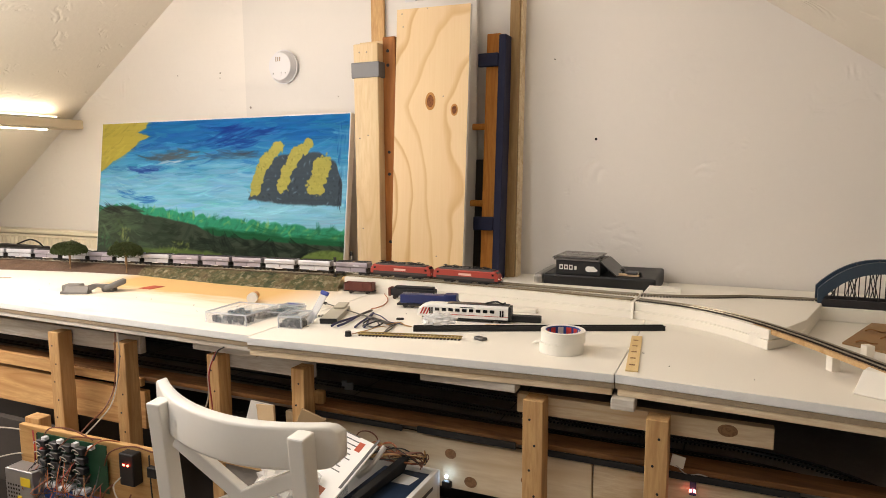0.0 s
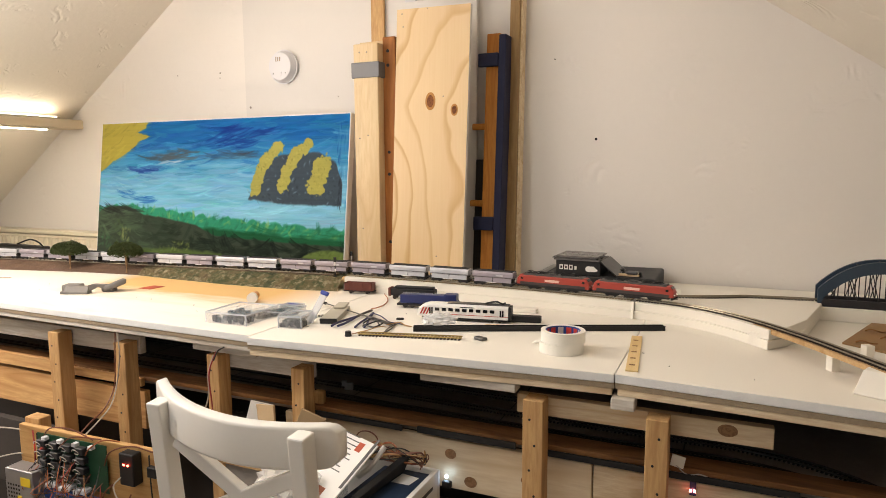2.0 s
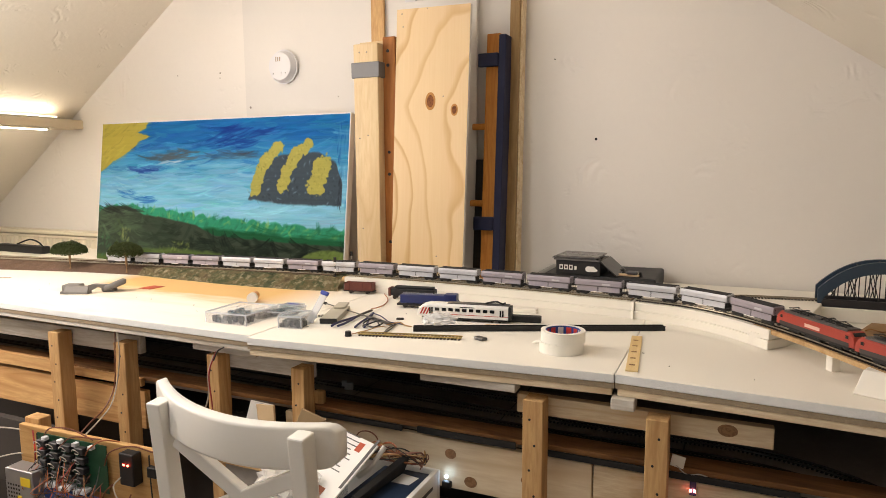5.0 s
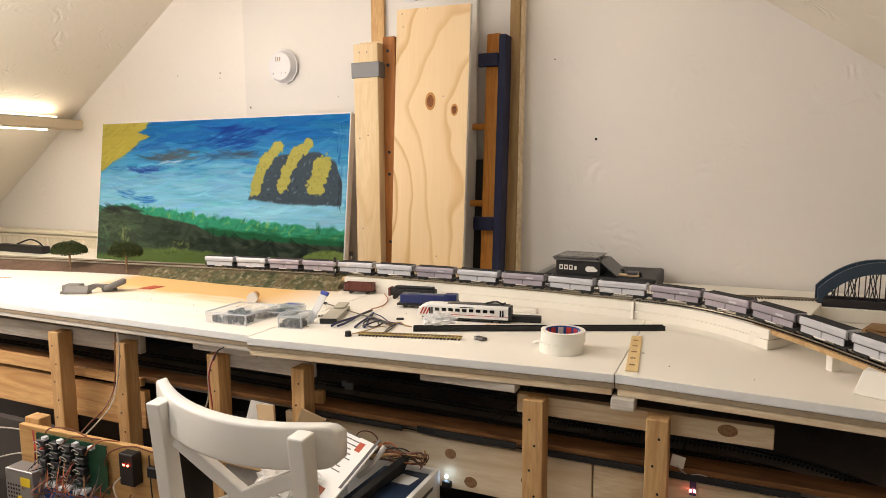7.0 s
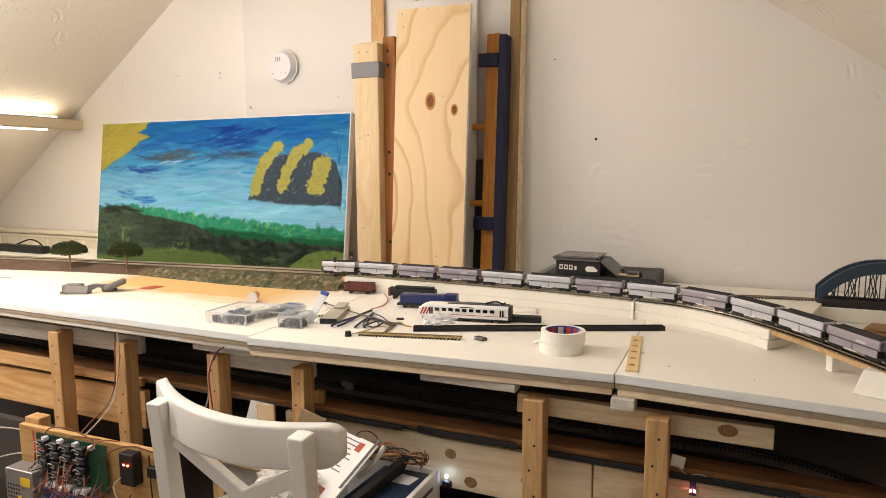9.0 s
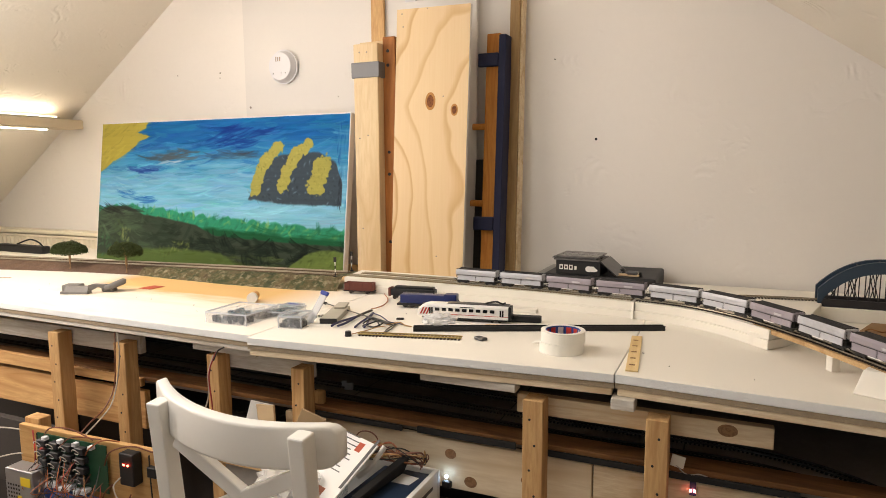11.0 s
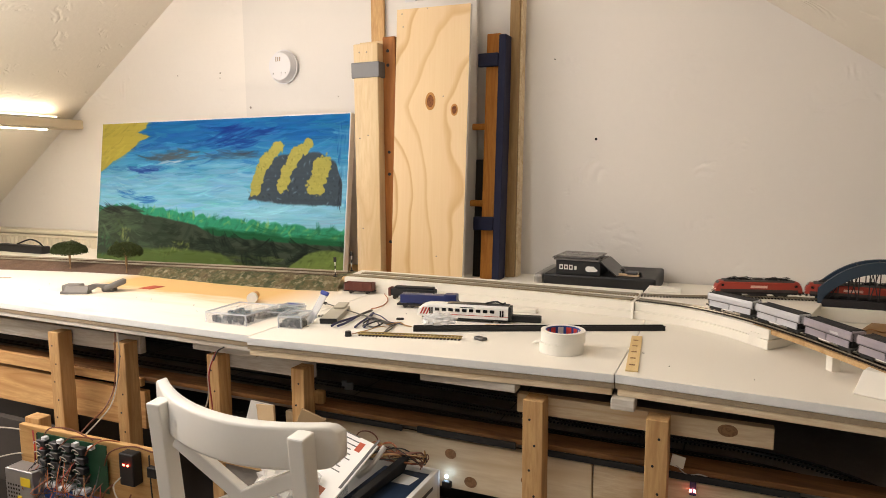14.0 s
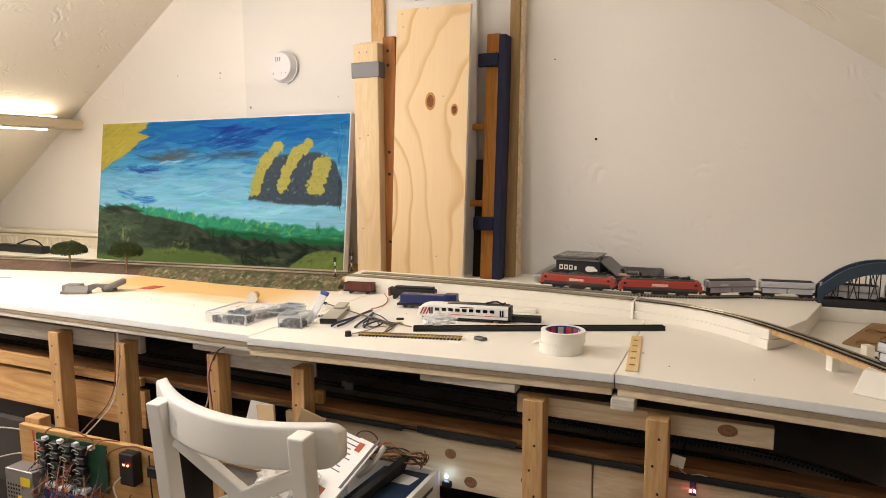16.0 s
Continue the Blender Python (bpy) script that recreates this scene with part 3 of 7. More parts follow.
# ---------- light fixtures and walls ----------
M["led"] = glow("led_strip_glow", (1.0, 0.86, 0.66, 1), 14.0)
M["beam_paint"] = mat("beam_paint", col(214, 198, 168), 0.6, 0, 0.06, 4, 80, 0.1)
pb = thing("purlin_beam", "cream painted roof beam with an LED strip on top", "roof beam", kind="structure")
part("beam", boxes((-3.275, -3.100, -2.47, WALL_Y - 0.002, 1.53, 1.576), bevel=0.004), M["beam_paint"], pb)
ls = thing("led_strip", "warm white LED strip lying along the roof beam", "lamp")
part("profile", boxes((-3.140, -3.102, -1.2, 2.27, 1.5762, 1.582)), M["steel"], ls, "metal strip profile")
part("under_diffuser", boxes((-3.215, -3.185, -1.19, 2.26, 1.5215, 1.5265)), M["led"], ls, "glowing diffuser under the beam")
part("under_profile", boxes((-3.22, -3.18, -1.2, 2.27, 1.527, 1.5295)), M["steel"], ls, "metal strip profile")
part("diffuser", boxes((-3.136, -3.106, -1.19, 2.26, 1.5822, 1.586)), M["led"], ls, "glowing diffuser")
cl = thing("hanging_lamp", "long white workshop lamp hanging from the roof slope", "lamp")
part("housing", boxes((-1.39, -1.17, -0.75, 1.25, 2.435, 2.475), bevel=0.006), M["beam_paint"], cl)
for y in (-0.55, 1.05):
    part("hanger", cyl(0.004, 2.475, roof_z(-1.28) + 0.005, 8, at=(-1.28, y)), M["steel"], cl, "thin steel hanger")

sd = thing("smoke_detector", "round white plastic smoke detector on the wall", "smoke detector", at=pose(-1.777, BREAST_Y, 1.750, 90, 0, 0) @ Matrix.Scale(1.12, 4))
M["white_plastic"] = mat("white_plastic", col(218, 217, 220), 0.4, 0, 0.03, 8, 200, 0.03)
part("base", cyl(0.062, 0.0005, 0.012, 40, 0.064), M["white_plastic"], sd)
part("dome", cyl(0.060, 0.012, 0.034, 40, 0.050), M["white_plastic"], sd, smooth=False)
for i in range(3):
    part("vent_slot", boxes((-0.018 + i * 0.009, -0.014 + i * 0.009, 0.018, 0.034, 0.0338, 0.0346)), M["chip"], sd)
part("test_button", cyl(0.010, 0.034, 0.0358, 20, at=(0.0, -0.028)), M["white_plastic"], sd)
for x in (-0.030, 0.026):
    part("led_dot", cyl(0.0022, 0.034, 0.0352, 8, at=(x, -0.026)), M["black"], sd)

for x, y, z, r in ((-0.466, WALL_Y, 1.421, 0.005), (-2.178, WALL_Y, 1.757, 0.006), (-2.180, WALL_Y, 1.735, 0.004), (-2.436, WALL_Y, 1.76, 0.004), (-1.969, BREAST_Y, 1.59, 0.005), (-1.514, BREAST_Y, 1.616, 0.004), (-1.514, BREAST_Y, 2.008, 0.004), (-0.62, WALL_Y, 1.71, 0.004)):
    single("wall_plug", cyl(r if r > 0.0045 and z < 1.75 else 0.6 * r, 0.0004, 0.002, 10), M["dark_deck"] if x < -1 else M["black"], "small dark screw plug in the plaster", "screw plug", group="wall plugs", at=pose(x, y, z, 90, 0, 0))

# radiator on the gable wall
M["rad"] = mat("radiator_enamel", col(226, 216, 194), 0.4, 0, 0.03, 6, 150, 0.03)
rd = thing("radiator", "cream enamelled panel radiator below the gable wall", "radiator")
bm = bmesh.new()
prof = []
n = 46
for i in range(n * 4 + 1):
    x = -4.1 + (-2.55 + 4.1) * i / (n * 4)
    ph = i % 4
    prof.append((x, 2.335 - (0.009 if ph in (1, 2) else 0)))
top = [bm.verts.new((x, y, 0.965)) for x, y in prof]
low = [bm.verts.new((x, y, 0.60)) for x, y in prof]
for i in range(len(prof) - 1):
    bm.faces.new((low[i], low[i + 1], top[i + 1], top[i]))
part("front_panel", bm, M["rad"], rd, "ribbed front panel")
part("top_grille", boxes((-4.11, -2.54, 2.318, 2.395, 0.985, 1.004), (-4.11, -2.54, 2.318, 2.395, 0.966, 0.978), bevel=0.002), M["rad"], rd)
part("back_panel", boxes((-4.1, -2.55, 2.345, 2.39, 0.60, 0.985)), M["rad"], rd)
bx = thing("power_strip", "long black plastic power strip with a cord", "power strip", at=pose(-3.19, 2.10, TAB, 0, 0, -1))
part("case", boxes((-0.19, 0.16, -0.022, 0.022, 0.0, 0.036), bevel=0.005), M["black"], bx)
part("cord", tube(smooth_line([(-0.06, 0, 0.038), (0.02, 0.01, 0.062), (0.10, 0.0, 0.056), (0.155, -0.01, 0.034)], 5), 0.004, 6), M["black"], bx)

# ---------- painting ----------


def lattice(seed):
    """Smooth noise from -1 to 1 over arrays, on a seeded lattice."""
    grid = np.random.RandomState(seed).uniform(-1, 1, (256, 256))

    def at_points(x, y):
        xi, yi = np.floor(x).astype(int), np.floor(y).astype(int)
        fx, fy = x - xi, y - yi
        fx, fy = fx * fx * (3 - 2 * fx), fy * fy * (3 - 2 * fy)
        g = lambda a, b: grid[a % 256, b % 256]
        return (g(xi, yi) * (1 - fx) + g(xi + 1, yi) * fx) * (1 - fy) + (g(xi, yi + 1) * (1 - fx) + g(xi + 1, yi + 1) * fx) * fy
    return at_points


def fbm(f, x, y):
    return 0.55 * f(x, y) + 0.30 * f(x * 2.1 + 7, y * 2.1 + 3) + 0.15 * f(x * 4.3 + 1, y * 4.3 + 9)


def landscape(nu, nv):
    """The landscape painting's colours in display values, laid down with strokes of the brush: sky, hills, bushes, trees."""
    rng = np.random.RandomState(21)
    u, v = np.meshgrid(np.linspace(0, 1, nu + 1), np.linspace(0, 1, nv + 1))
    fa, fb, fc = lattice(1), lattice(2), lattice(3)
    img = np.zeros(u.shape + (3,))
    rough = fbm(fa, u * 34, v * 17)
    bristle = fb(u * 9, v * 95) * 0.6 + fc(u * 22, v * 190) * 0.4

    def lay(mask, colour, break_up=0.0):
        m = np.clip(mask + break_up * bristle * (mask > 0), 0, 1)[..., None]
        img[:] = img * (1 - m) + np.asarray(colour, float) * m

    def stroke(cu, cv, length, width, angle, colour, alpha):
        """One pull of a flat brush, streaked along its way, with ragged ends."""
        r = length + width
        i0, i1 = max(0, int((cu - r) * nu)), min(nu, int((cu + r) * nu)) + 1
        k0, k1 = max(0, int((cv - 2.1 * r) * nv)), min(nv, int((cv + 2.1 * r) * nv)) + 1
        if i1 <= i0 or k1 <= k0:
            return
        du, dv = u[k0:k1, i0:i1] - cu, (v[k0:k1, i0:i1] - cv) * 0.474
        c, s = math.cos(angle), math.sin(angle)
        along, across = du * c + dv * s, -du * s + dv * c
        across = across + 0.12 * along * along / length
        end = length * (0.78 + 0.30 * fc(across * 900 + cu * 91, across * 0 + cv * 57))
        streak = 0.62 + 0.5 * fb(across * 620 + cu * 31, along * 14 + cv * 77)
        m = np.clip((end - np.abs(along)) / 0.008, 0, 1) * np.clip((width - np.abs(across)) / 0.0022, 0, 1) * np.clip(streak, 0, 1) * alpha
        m = m[..., None]
        img[k0:k1, i0:i1] = img[k0:k1, i0:i1] * (1 - m) + np.asarray(colour, float) * m

    def sky(x, y):
        stops = np.array([(30, 112, 176), (26, 104, 172), (62, 142, 194), (106, 174, 212), (130, 192, 224), (136, 200, 228), (146, 206, 232)], float)
        k = min(5.999, max(0, y) / 0.70 * 6)
        return stops[int(k)] * (1 - k % 1) + stops[int(k) + 1] * (k % 1)

    rows = np.array([sky(0, y) for y in v[:, 0]])
    img[:] = rows[:, None, :] * (1 + 0.05 * bristle)[..., None]
    for k in range(900):
        x, y = rng.uniform(-0.02, 1.02), rng.uniform(0, 0.70)
        c = sky(x, y + rng.normal(0, 0.075)) + rng.normal(0, 1, 3) * (8, 8, 6) + rng.normal(0, 11)
        stroke(x, y, rng.uniform(0.03, 0.11), rng.uniform(0.003, 0.009), rng.normal(-0.06, 0.09), c, rng.uniform(0.45, 0.9))

    def patch(n, u0, u1, v0, v1, colour, alpha=0.7, tilt=-0.05, long=(0.03, 0.07), wide=(0.003, 0.008), spread=6):
        for k in range(n):
            c = np.asarray(colour, float) + rng.normal(0, spread)
            stroke(rng.uniform(u0, u1), rng.uniform(v0, v1), rng.uniform(*long), rng.uniform(*wide), rng.normal(tilt, 0.10), c, alpha * rng.uniform(0.6, 1.1))

    # deep and grey clouds, broken light
    patch(26, 0.50, 0.72, 0.06, 0.17, (18, 58, 142), 0.75, -0.16)
    patch(16, 0.40, 0.66, 0.15, 0.20, (20, 70, 150), 0.6, -0.10)
    patch(22, 0.22, 0.42, 0.205, 0.265, (88, 98, 106), 0.95, -0.03)
    patch(16, 0.46, 0.66, 0.215, 0.26, (70, 92, 116), 0.6, 0.02)
    patch(4, 0.56, 0.64, 0.228, 0.24, (74, 66, 72), 0.7, 0.0, (0.03, 0.05), (0.002, 0.004))
    patch(9, 0.26, 0.36, 0.265, 0.30, (176, 202, 220), 0.95, -0.08, (0.02, 0.05), (0.002, 0.005))
    patch(16, 0.15, 0.26, 0.315, 0.355, (36, 74, 152), 0.85, 0.0, (0.02, 0.05))
    patch(8, 0.13, 0.16, 0.15, 0.19, (34, 68, 150), 0.6, -0.3, (0.01, 0.02))
    patch(12, 0.12, 0.24, 0.48, 0.56, (34, 104, 184), 0.85, 0.05, (0.03, 0.06))
    patch(5, 0.22, 0.32, 0.605, 0.625, (36, 114, 192), 0.9, 0.03, (0.02, 0.04), (0.002, 0.004))
    patch(20, 0.04, 0.14, 0.40, 0.58, (140, 194, 222), 0.6, 0.8, (0.01, 0.03), (0.002, 0.004))
    patch(34, 0.30, 0.66, 0.37, 0.56, (140, 196, 228), 0.55, 0.0)
    patch(30, 0.45, 1.0, 0.56, 0.66, (150, 208, 234), 0.6, -0.02)
    patch(22, 0.96, 1.0, 0.02, 0.62, (78, 148, 196), 0.65, 1.5, (0.02, 0.04), (0.003, 0.006))
    patch(6, 0.955, 0.975, 0.05, 0.30, (24, 88, 160), 0.7, 1.5, (0.02, 0.03), (0.002, 0.004))
    # yellow corner
    patch(26, 0.02, 0.30, 0.38, 0.60, (150, 202, 226), 0.75, 0.15, (0.02, 0.06), (0.002, 0.006))
    patch(14, 0.28, 0.60, 0.28, 0.38, (120, 178, 212), 0.7, -0.05)
    edge = np.interp(v, (0, 0.04, 0.07, 0.10, 0.13, 0.18, 0.25, 0.36), (0.215, 0.205, 0.175, 0.225, 0.185, 0.155, 0.085, -0.01)) + 0.010 * rough
    lay((edge + 0.02 - u) / 0.02 * 0.35, (128, 150, 120), 0.4)
    lay((edge - u) / 0.008, (182, 170, 80), 0.15)
    for k in range(60):
        y = rng.uniform(0, 0.33)
        lim = float(np.interp(y, (0, 0.13, 0.25, 0.36), (0.17, 0.15, 0.06, 0.0)))
        stroke(rng.uniform(0, max(0.005, lim)), y, rng.uniform(0.01, 0.04), rng.uniform(0.003, 0.007), rng.normal(-0.5, 0.25), np.array((184, 172, 82)) * rng.uniform(0.82, 1.1), 0.75)
    # far woods
    tops = 0.020 * np.abs(fa(u * 24, u * 0 + 5)) + 0.010 * fb(u * 70, u * 0 + 2)
    far = np.interp(u, (0, 0.16, 0.30, 0.42, 0.6, 0.8, 1), (0.60, 0.585, 0.61, 0.635, 0.665, 0.69, 0.70)) - tops
    lay((v - far) / 0.012, (58, 156, 124), 0.25)
    for k in range(230):
        x = rng.uniform(0.16, 1.0)
        y = float(np.interp(x, (0.16, 0.42, 0.8, 1), (0.60, 0.645, 0.70, 0.71))) + rng.uniform(-0.012, 0.06)
        c = np.array((54, 150, 116)) * rng.uniform(0.7, 1.15) if rng.rand() < 0.8 else np.array((140, 186, 112))
        stroke(x, y, rng.uniform(0.008, 0.022), rng.uniform(0.003, 0.008), rng.normal(-0.9, 0.45), c, rng.uniform(0.4, 0.85))
    mid = np.interp(u, (0, 0.4, 0.5, 0.75, 1), (0.9, 0.72, 0.715, 0.745, 0.76)) + 0.010 * rough
    lay((v - mid) / 0.02, (32, 96, 62), 0.2)
    patch(40, 0.44, 1.0, 0.72, 0.80, (36, 106, 70), 0.6, 0.04)
    # near hills
    hill = np.interp(u, (0, 0.05, 0.14, 0.22, 0.32, 0.44, 0.52, 0.75, 1), (0.635, 0.588, 0.592, 0.645, 0.665, 0.700, 0.768, 0.790, 0.80)) + 0.005 * rough
    lay((v - hill) / 0.012, (66, 78, 64), 0.1)
    for k in range(420):
        x = rng.uniform(0, 1.0)
        y = float(np.interp(x, (0, 0.14, 0.32, 0.52, 1), (0.61, 0.61, 0.69, 0.785, 0.815))) + rng.uniform(0.0, 0.24)
        dark = 0.5 + 0.5 * math.tanh((x - 0.27) * 7)
        c = np.array((84, 102, 80)) * (1 - dark) + np.array((27, 38, 31)) * dark
        stroke(x, y, rng.uniform(0.012, 0.05), rng.uniform(0.004, 0.010), rng.normal(0.15, 0.5), c * rng.uniform(0.75, 1.3), rng.uniform(0.4, 0.8))
    patch(14, 0.02, 0.16, 0.60, 0.64, (48, 52, 48), 0.8, 0.2)
    # meadows and bushes below
    low = np.interp(u, (0, 0.14, 0.18, 0.34, 0.55, 0.60, 0.78, 0.80), (0.93, 0.93, 0.885, 0.865, 0.875, 0.935, 0.945, 0.95)) + 0.012 * rough
    lay((v - low) / 0.02, (92, 112, 62), 0.2)
    patch(60, 0.16, 0.80, 0.90, 1.0, (98, 118, 64), 0.6, 0.0, (0.02, 0.06), (0.003, 0.007), 14)
    patch(18, 0.60, 0.74, 0.86, 0.98, (30, 44, 34), 0.8, 1.3, (0.01, 0.03), (0.004, 0.008))
    for bu, bv, rx, ry, tone, n in ((0.10, 0.79, 0.030, 0.10, (104, 128, 84), 26), (0.135, 0.79, 0.024, 0.05, (150, 160, 104), 18), (0.03, 0.87, 0.035, 0.09, (88, 138, 98), 26), (0.38, 0.86, 0.05, 0.035, (132, 146, 80), 26), (0.30, 0.90, 0.05, 0.04, (104, 120, 66), 20), (0.17, 0.90, 0.04, 0.06, (70, 96, 58), 16)):
        for k in range(n):
            a, q = rng.uniform(0, 2 * math.pi), math.sqrt(rng.rand())
            stroke(bu + rx * q * math.cos(a), bv + ry * q * math.sin(a), rng.uniform(0.006, 0.016), rng.uniform(0.003, 0.006), rng.normal(-1.0, 0.5), np.array(tone) * rng.uniform(0.7, 1.12), 0.75)
    mound = np.interp(u, (0.76, 0.82, 0.88, 0.94, 1.0), (1.02, 0.93, 0.85, 0.825, 0.835)) + 0.008 * rough
    lay((v - mound) / 0.012, (116, 136, 74), 0.15)
    for k in range(110):
        x = rng.uniform(0.80, 1.0)
        y = float(np.interp(x, (0.76, 0.82, 0.88, 0.94, 1.0), (1.02, 0.93, 0.85, 0.825, 0.835))) + rng.uniform(0.01, 0.16)
        stroke(x, y, rng.uniform(0.006, 0.02), rng.uniform(0.003, 0.006), rng.normal(-0.6, 0.5), np.array((122, 144, 76)) * rng.uniform(0.65, 1.12), 0.6)
    # the clump of trees
    body = np.minimum(np.interp(u, (0.64, 0.67, 0.72, 0.80, 0.90, 0.96, 0.985), (0.56, 0.42, 0.26, 0.225, 0.23, 0.29, 0.42)) * -1 + v, np.interp(u, (0.62, 0.8, 0.985), (0.535, 0.565, 0.565)) - v) + 0.012 * rough
    lay(np.where((u > 0.625) & (u < 0.985), body / 0.014, 0), (74, 88, 100), 0.3)
    for k in range(240):
        x, y = rng.uniform(0.65, 0.975), rng.uniform(0.24, 0.56)
        if y < np.interp(x, (0.62, 0.66, 0.72, 0.80, 0.90, 0.96, 0.985), (0.50, 0.44, 0.28, 0.24, 0.24, 0.30, 0.43)):
            continue
        stroke(x, y, rng.uniform(0.005, 0.014), rng.uniform(0.002, 0.005), rng.uniform(0, 3.1), np.array((80, 95, 108)) * (rng.uniform(0.5, 1.25) if rng.rand() < 0.8 else 2.0), 0.6)
    patch(10, 0.972, 0.980, 0.36, 0.56, (40, 44, 52), 0.8, 1.5, (0.01, 0.03), (0.002, 0.003))
    for pts, wide in ((((0.757, 0.195), (0.715, 0.26), (0.690, 0.36), (0.672, 0.47)), 0.024), (((0.862, 0.18), (0.815, 0.25), (0.790, 0.34), (0.775, 0.44)), 0.024), (((0.912, 0.30), (0.905, 0.36), (0.890, 0.45)), 0.034)):
        best = np.full(u.shape, 9.0)
        for (x0, y0), (x1, y1) in zip(pts, pts[1:]):
            dx, dy = x1 - x0, (y1 - y0) * 0.474
            t = np.clip(((u - x0) * dx + (v - y0) * 0.474 * dy) / (dx * dx + dy * dy), 0, 1)
            best = np.minimum(best, np.hypot(u - x0 - t * dx, (v - y0) * 0.474 - t * dy))
        lay((1 - best / (0.88 * wide) - 0.55 * fbm(fc, u * 70, v * 34)) / 0.14, (178, 174, 96))
        for k in range(75):
            q = rng.rand() * (len(pts) - 1.001)
            (x0, y0), (x1, y1) = pts[int(q)], pts[int(q) + 1]
            x = x0 + (x1 - x0) * (q % 1) + rng.normal(0, wide * 0.38)
            y = y0 + (y1 - y0) * (q % 1) + rng.normal(0, wide * 0.8)
            stroke(x, y, rng.uniform(0.003, 0.008), rng.uniform(0.002, 0.004), rng.uniform(0, 3.1), np.array((182, 178, 98)) * rng.uniform(0.55, 1.2), 0.75)
    return np.clip(img * (1 + 0.035 * bristle)[..., None], 0, 255)


M["paint"], nt, b = nodes_of("painted_landscape")
at = nt.nodes.new("ShaderNodeAttribute")
at.attribute_name = "paint"
link(nt, at.outputs["Color"], b.inputs["Base Color"])
b.inputs["Roughness"].default_value = 0.8
b.inputs["Specular IOR Level"].default_value = 0.12
bump(nt, b, noise_node(nt, coords(nt, (0.25, 1, 1)), 160, 4), 0.25, 0.0008)
PW, PH = 1.318, 0.625
lean = math.degrees(math.asin(0.082 / PH))
pt = thing("painting", "leaning landscape painting with blue sky, green hills and yellow-green trees", "painting", at=pose(-2.655, 2.092, 0.905, 90 - lean, 0, 0))
me = bpy.data.meshes.new("painted_face")
NU, NV = 560, 266
verts = [(PW * i / NU, PH * (1 - k / NV), 0.0205) for k in range(NV + 1) for i in range(NU + 1)]
faces = [(k * (NU + 1) + i, (k + 1) * (NU + 1) + i, (k + 1) * (NU + 1) + i + 1, k * (NU + 1) + i + 1) for k in range(NV) for i in range(NU)]
me.from_pydata(verts, [], faces)
layer = me.color_attributes.new("paint", "FLOAT_COLOR", "POINT")


def linear(img):
    """Linear colours with alpha from an array of display values."""
    q = img.reshape(-1, 3) / 255
    q = np.where(q < 0.04045, q / 12.92, ((q + 0.055) / 1.055) ** 2.4)
    return np.concatenate([q, np.ones((len(q), 1))], 1).astype(np.float32)


layer.data.foreach_set("color", linear(255 * (landscape(NU, NV) / 255) ** 1.12 * 0.90).ravel())
me.materials.append(M["paint"])
face = new("painted_face", me)
face.parent = pt
part("board", boxes((-0.004, PW + 0.004, -0.002, PH + 0.004, -0.012, 0.020), bevel=0.002), M["white_plastic"], pt, "white primed board edge")

# ---------- timbers leaning on the chimney breast ----------
STAND_Z = TAB
M["tape_grey"] = mat("duct_tape", col(112, 112, 114), 0.5, 0.2, 0.12, 30, 200, 0.2)
tb = thing("taped_timber", "pale square timber bound with grey duct tape", "timber")
part("timber", boxes((-1.286, -1.186, 2.10, 2.15, STAND_Z, 1.765), (-1.290, -1.183, 2.152, 2.20, STAND_Z, 1.78), bevel=0.003), M["pine_pale_z"], tb)
part("tape_band", boxes((-1.294, -1.179, 2.096, 2.204, 1.645, 1.70), bevel=0.003), M["tape_grey"], tb, "grey duct tape")
for x, z in ((-1.260, 1.735), (-1.230, 1.735), (-1.265, 1.43), (-1.230, 1.44), (-1.258, 1.10)):
    part("screw", cyl(0.003, 0, 0.002, 8), M["dark_deck"], tb, at=pose(x, 2.1005, z, 90, 0, 0))
single("tall_lath", boxes((-1.344, -1.287, 2.332, 2.346, STAND_Z, 2.358), bevel=0.002), M["pine_z"], "tall orange-brown pine lath against the chimney breast", "timber")
single("brown_plank", boxes((-1.188, -1.138, 2.14, 2.20, STAND_Z, 1.79), bevel=0.003), M["brown_z"], "dark brown stained plank with bolt holes standing upright", "timber")
for z in (1.74, 1.69, 1.38, 1.30, 1.05):
    single("bolt_hole", cyl(0.006, 0, 0.002, 10), M["black"], "black bolt hole in the brown plank", "bolt hole", at=pose(-1.166, 2.1405, z, 90, 0, 0))

# knotty plywood plank
M["ply"], nt, b = nodes_of("knotty_plywood")
at = nt.nodes.new("ShaderNodeAttribute")
at.attribute_name = "grain"
fib = noise_node(nt, coords(nt, (1, 1, 0.05)), 150, 4, 0.6)
link(nt, mix(nt, fib, at.outputs["Color"], mix(nt, 0.22, at.outputs["Color"], col(190, 146, 90))), b.inputs["Base Color"])
b.inputs["Roughness"].default_value = 0.5
bump(nt, b, fib, 0.12, 0.0005)


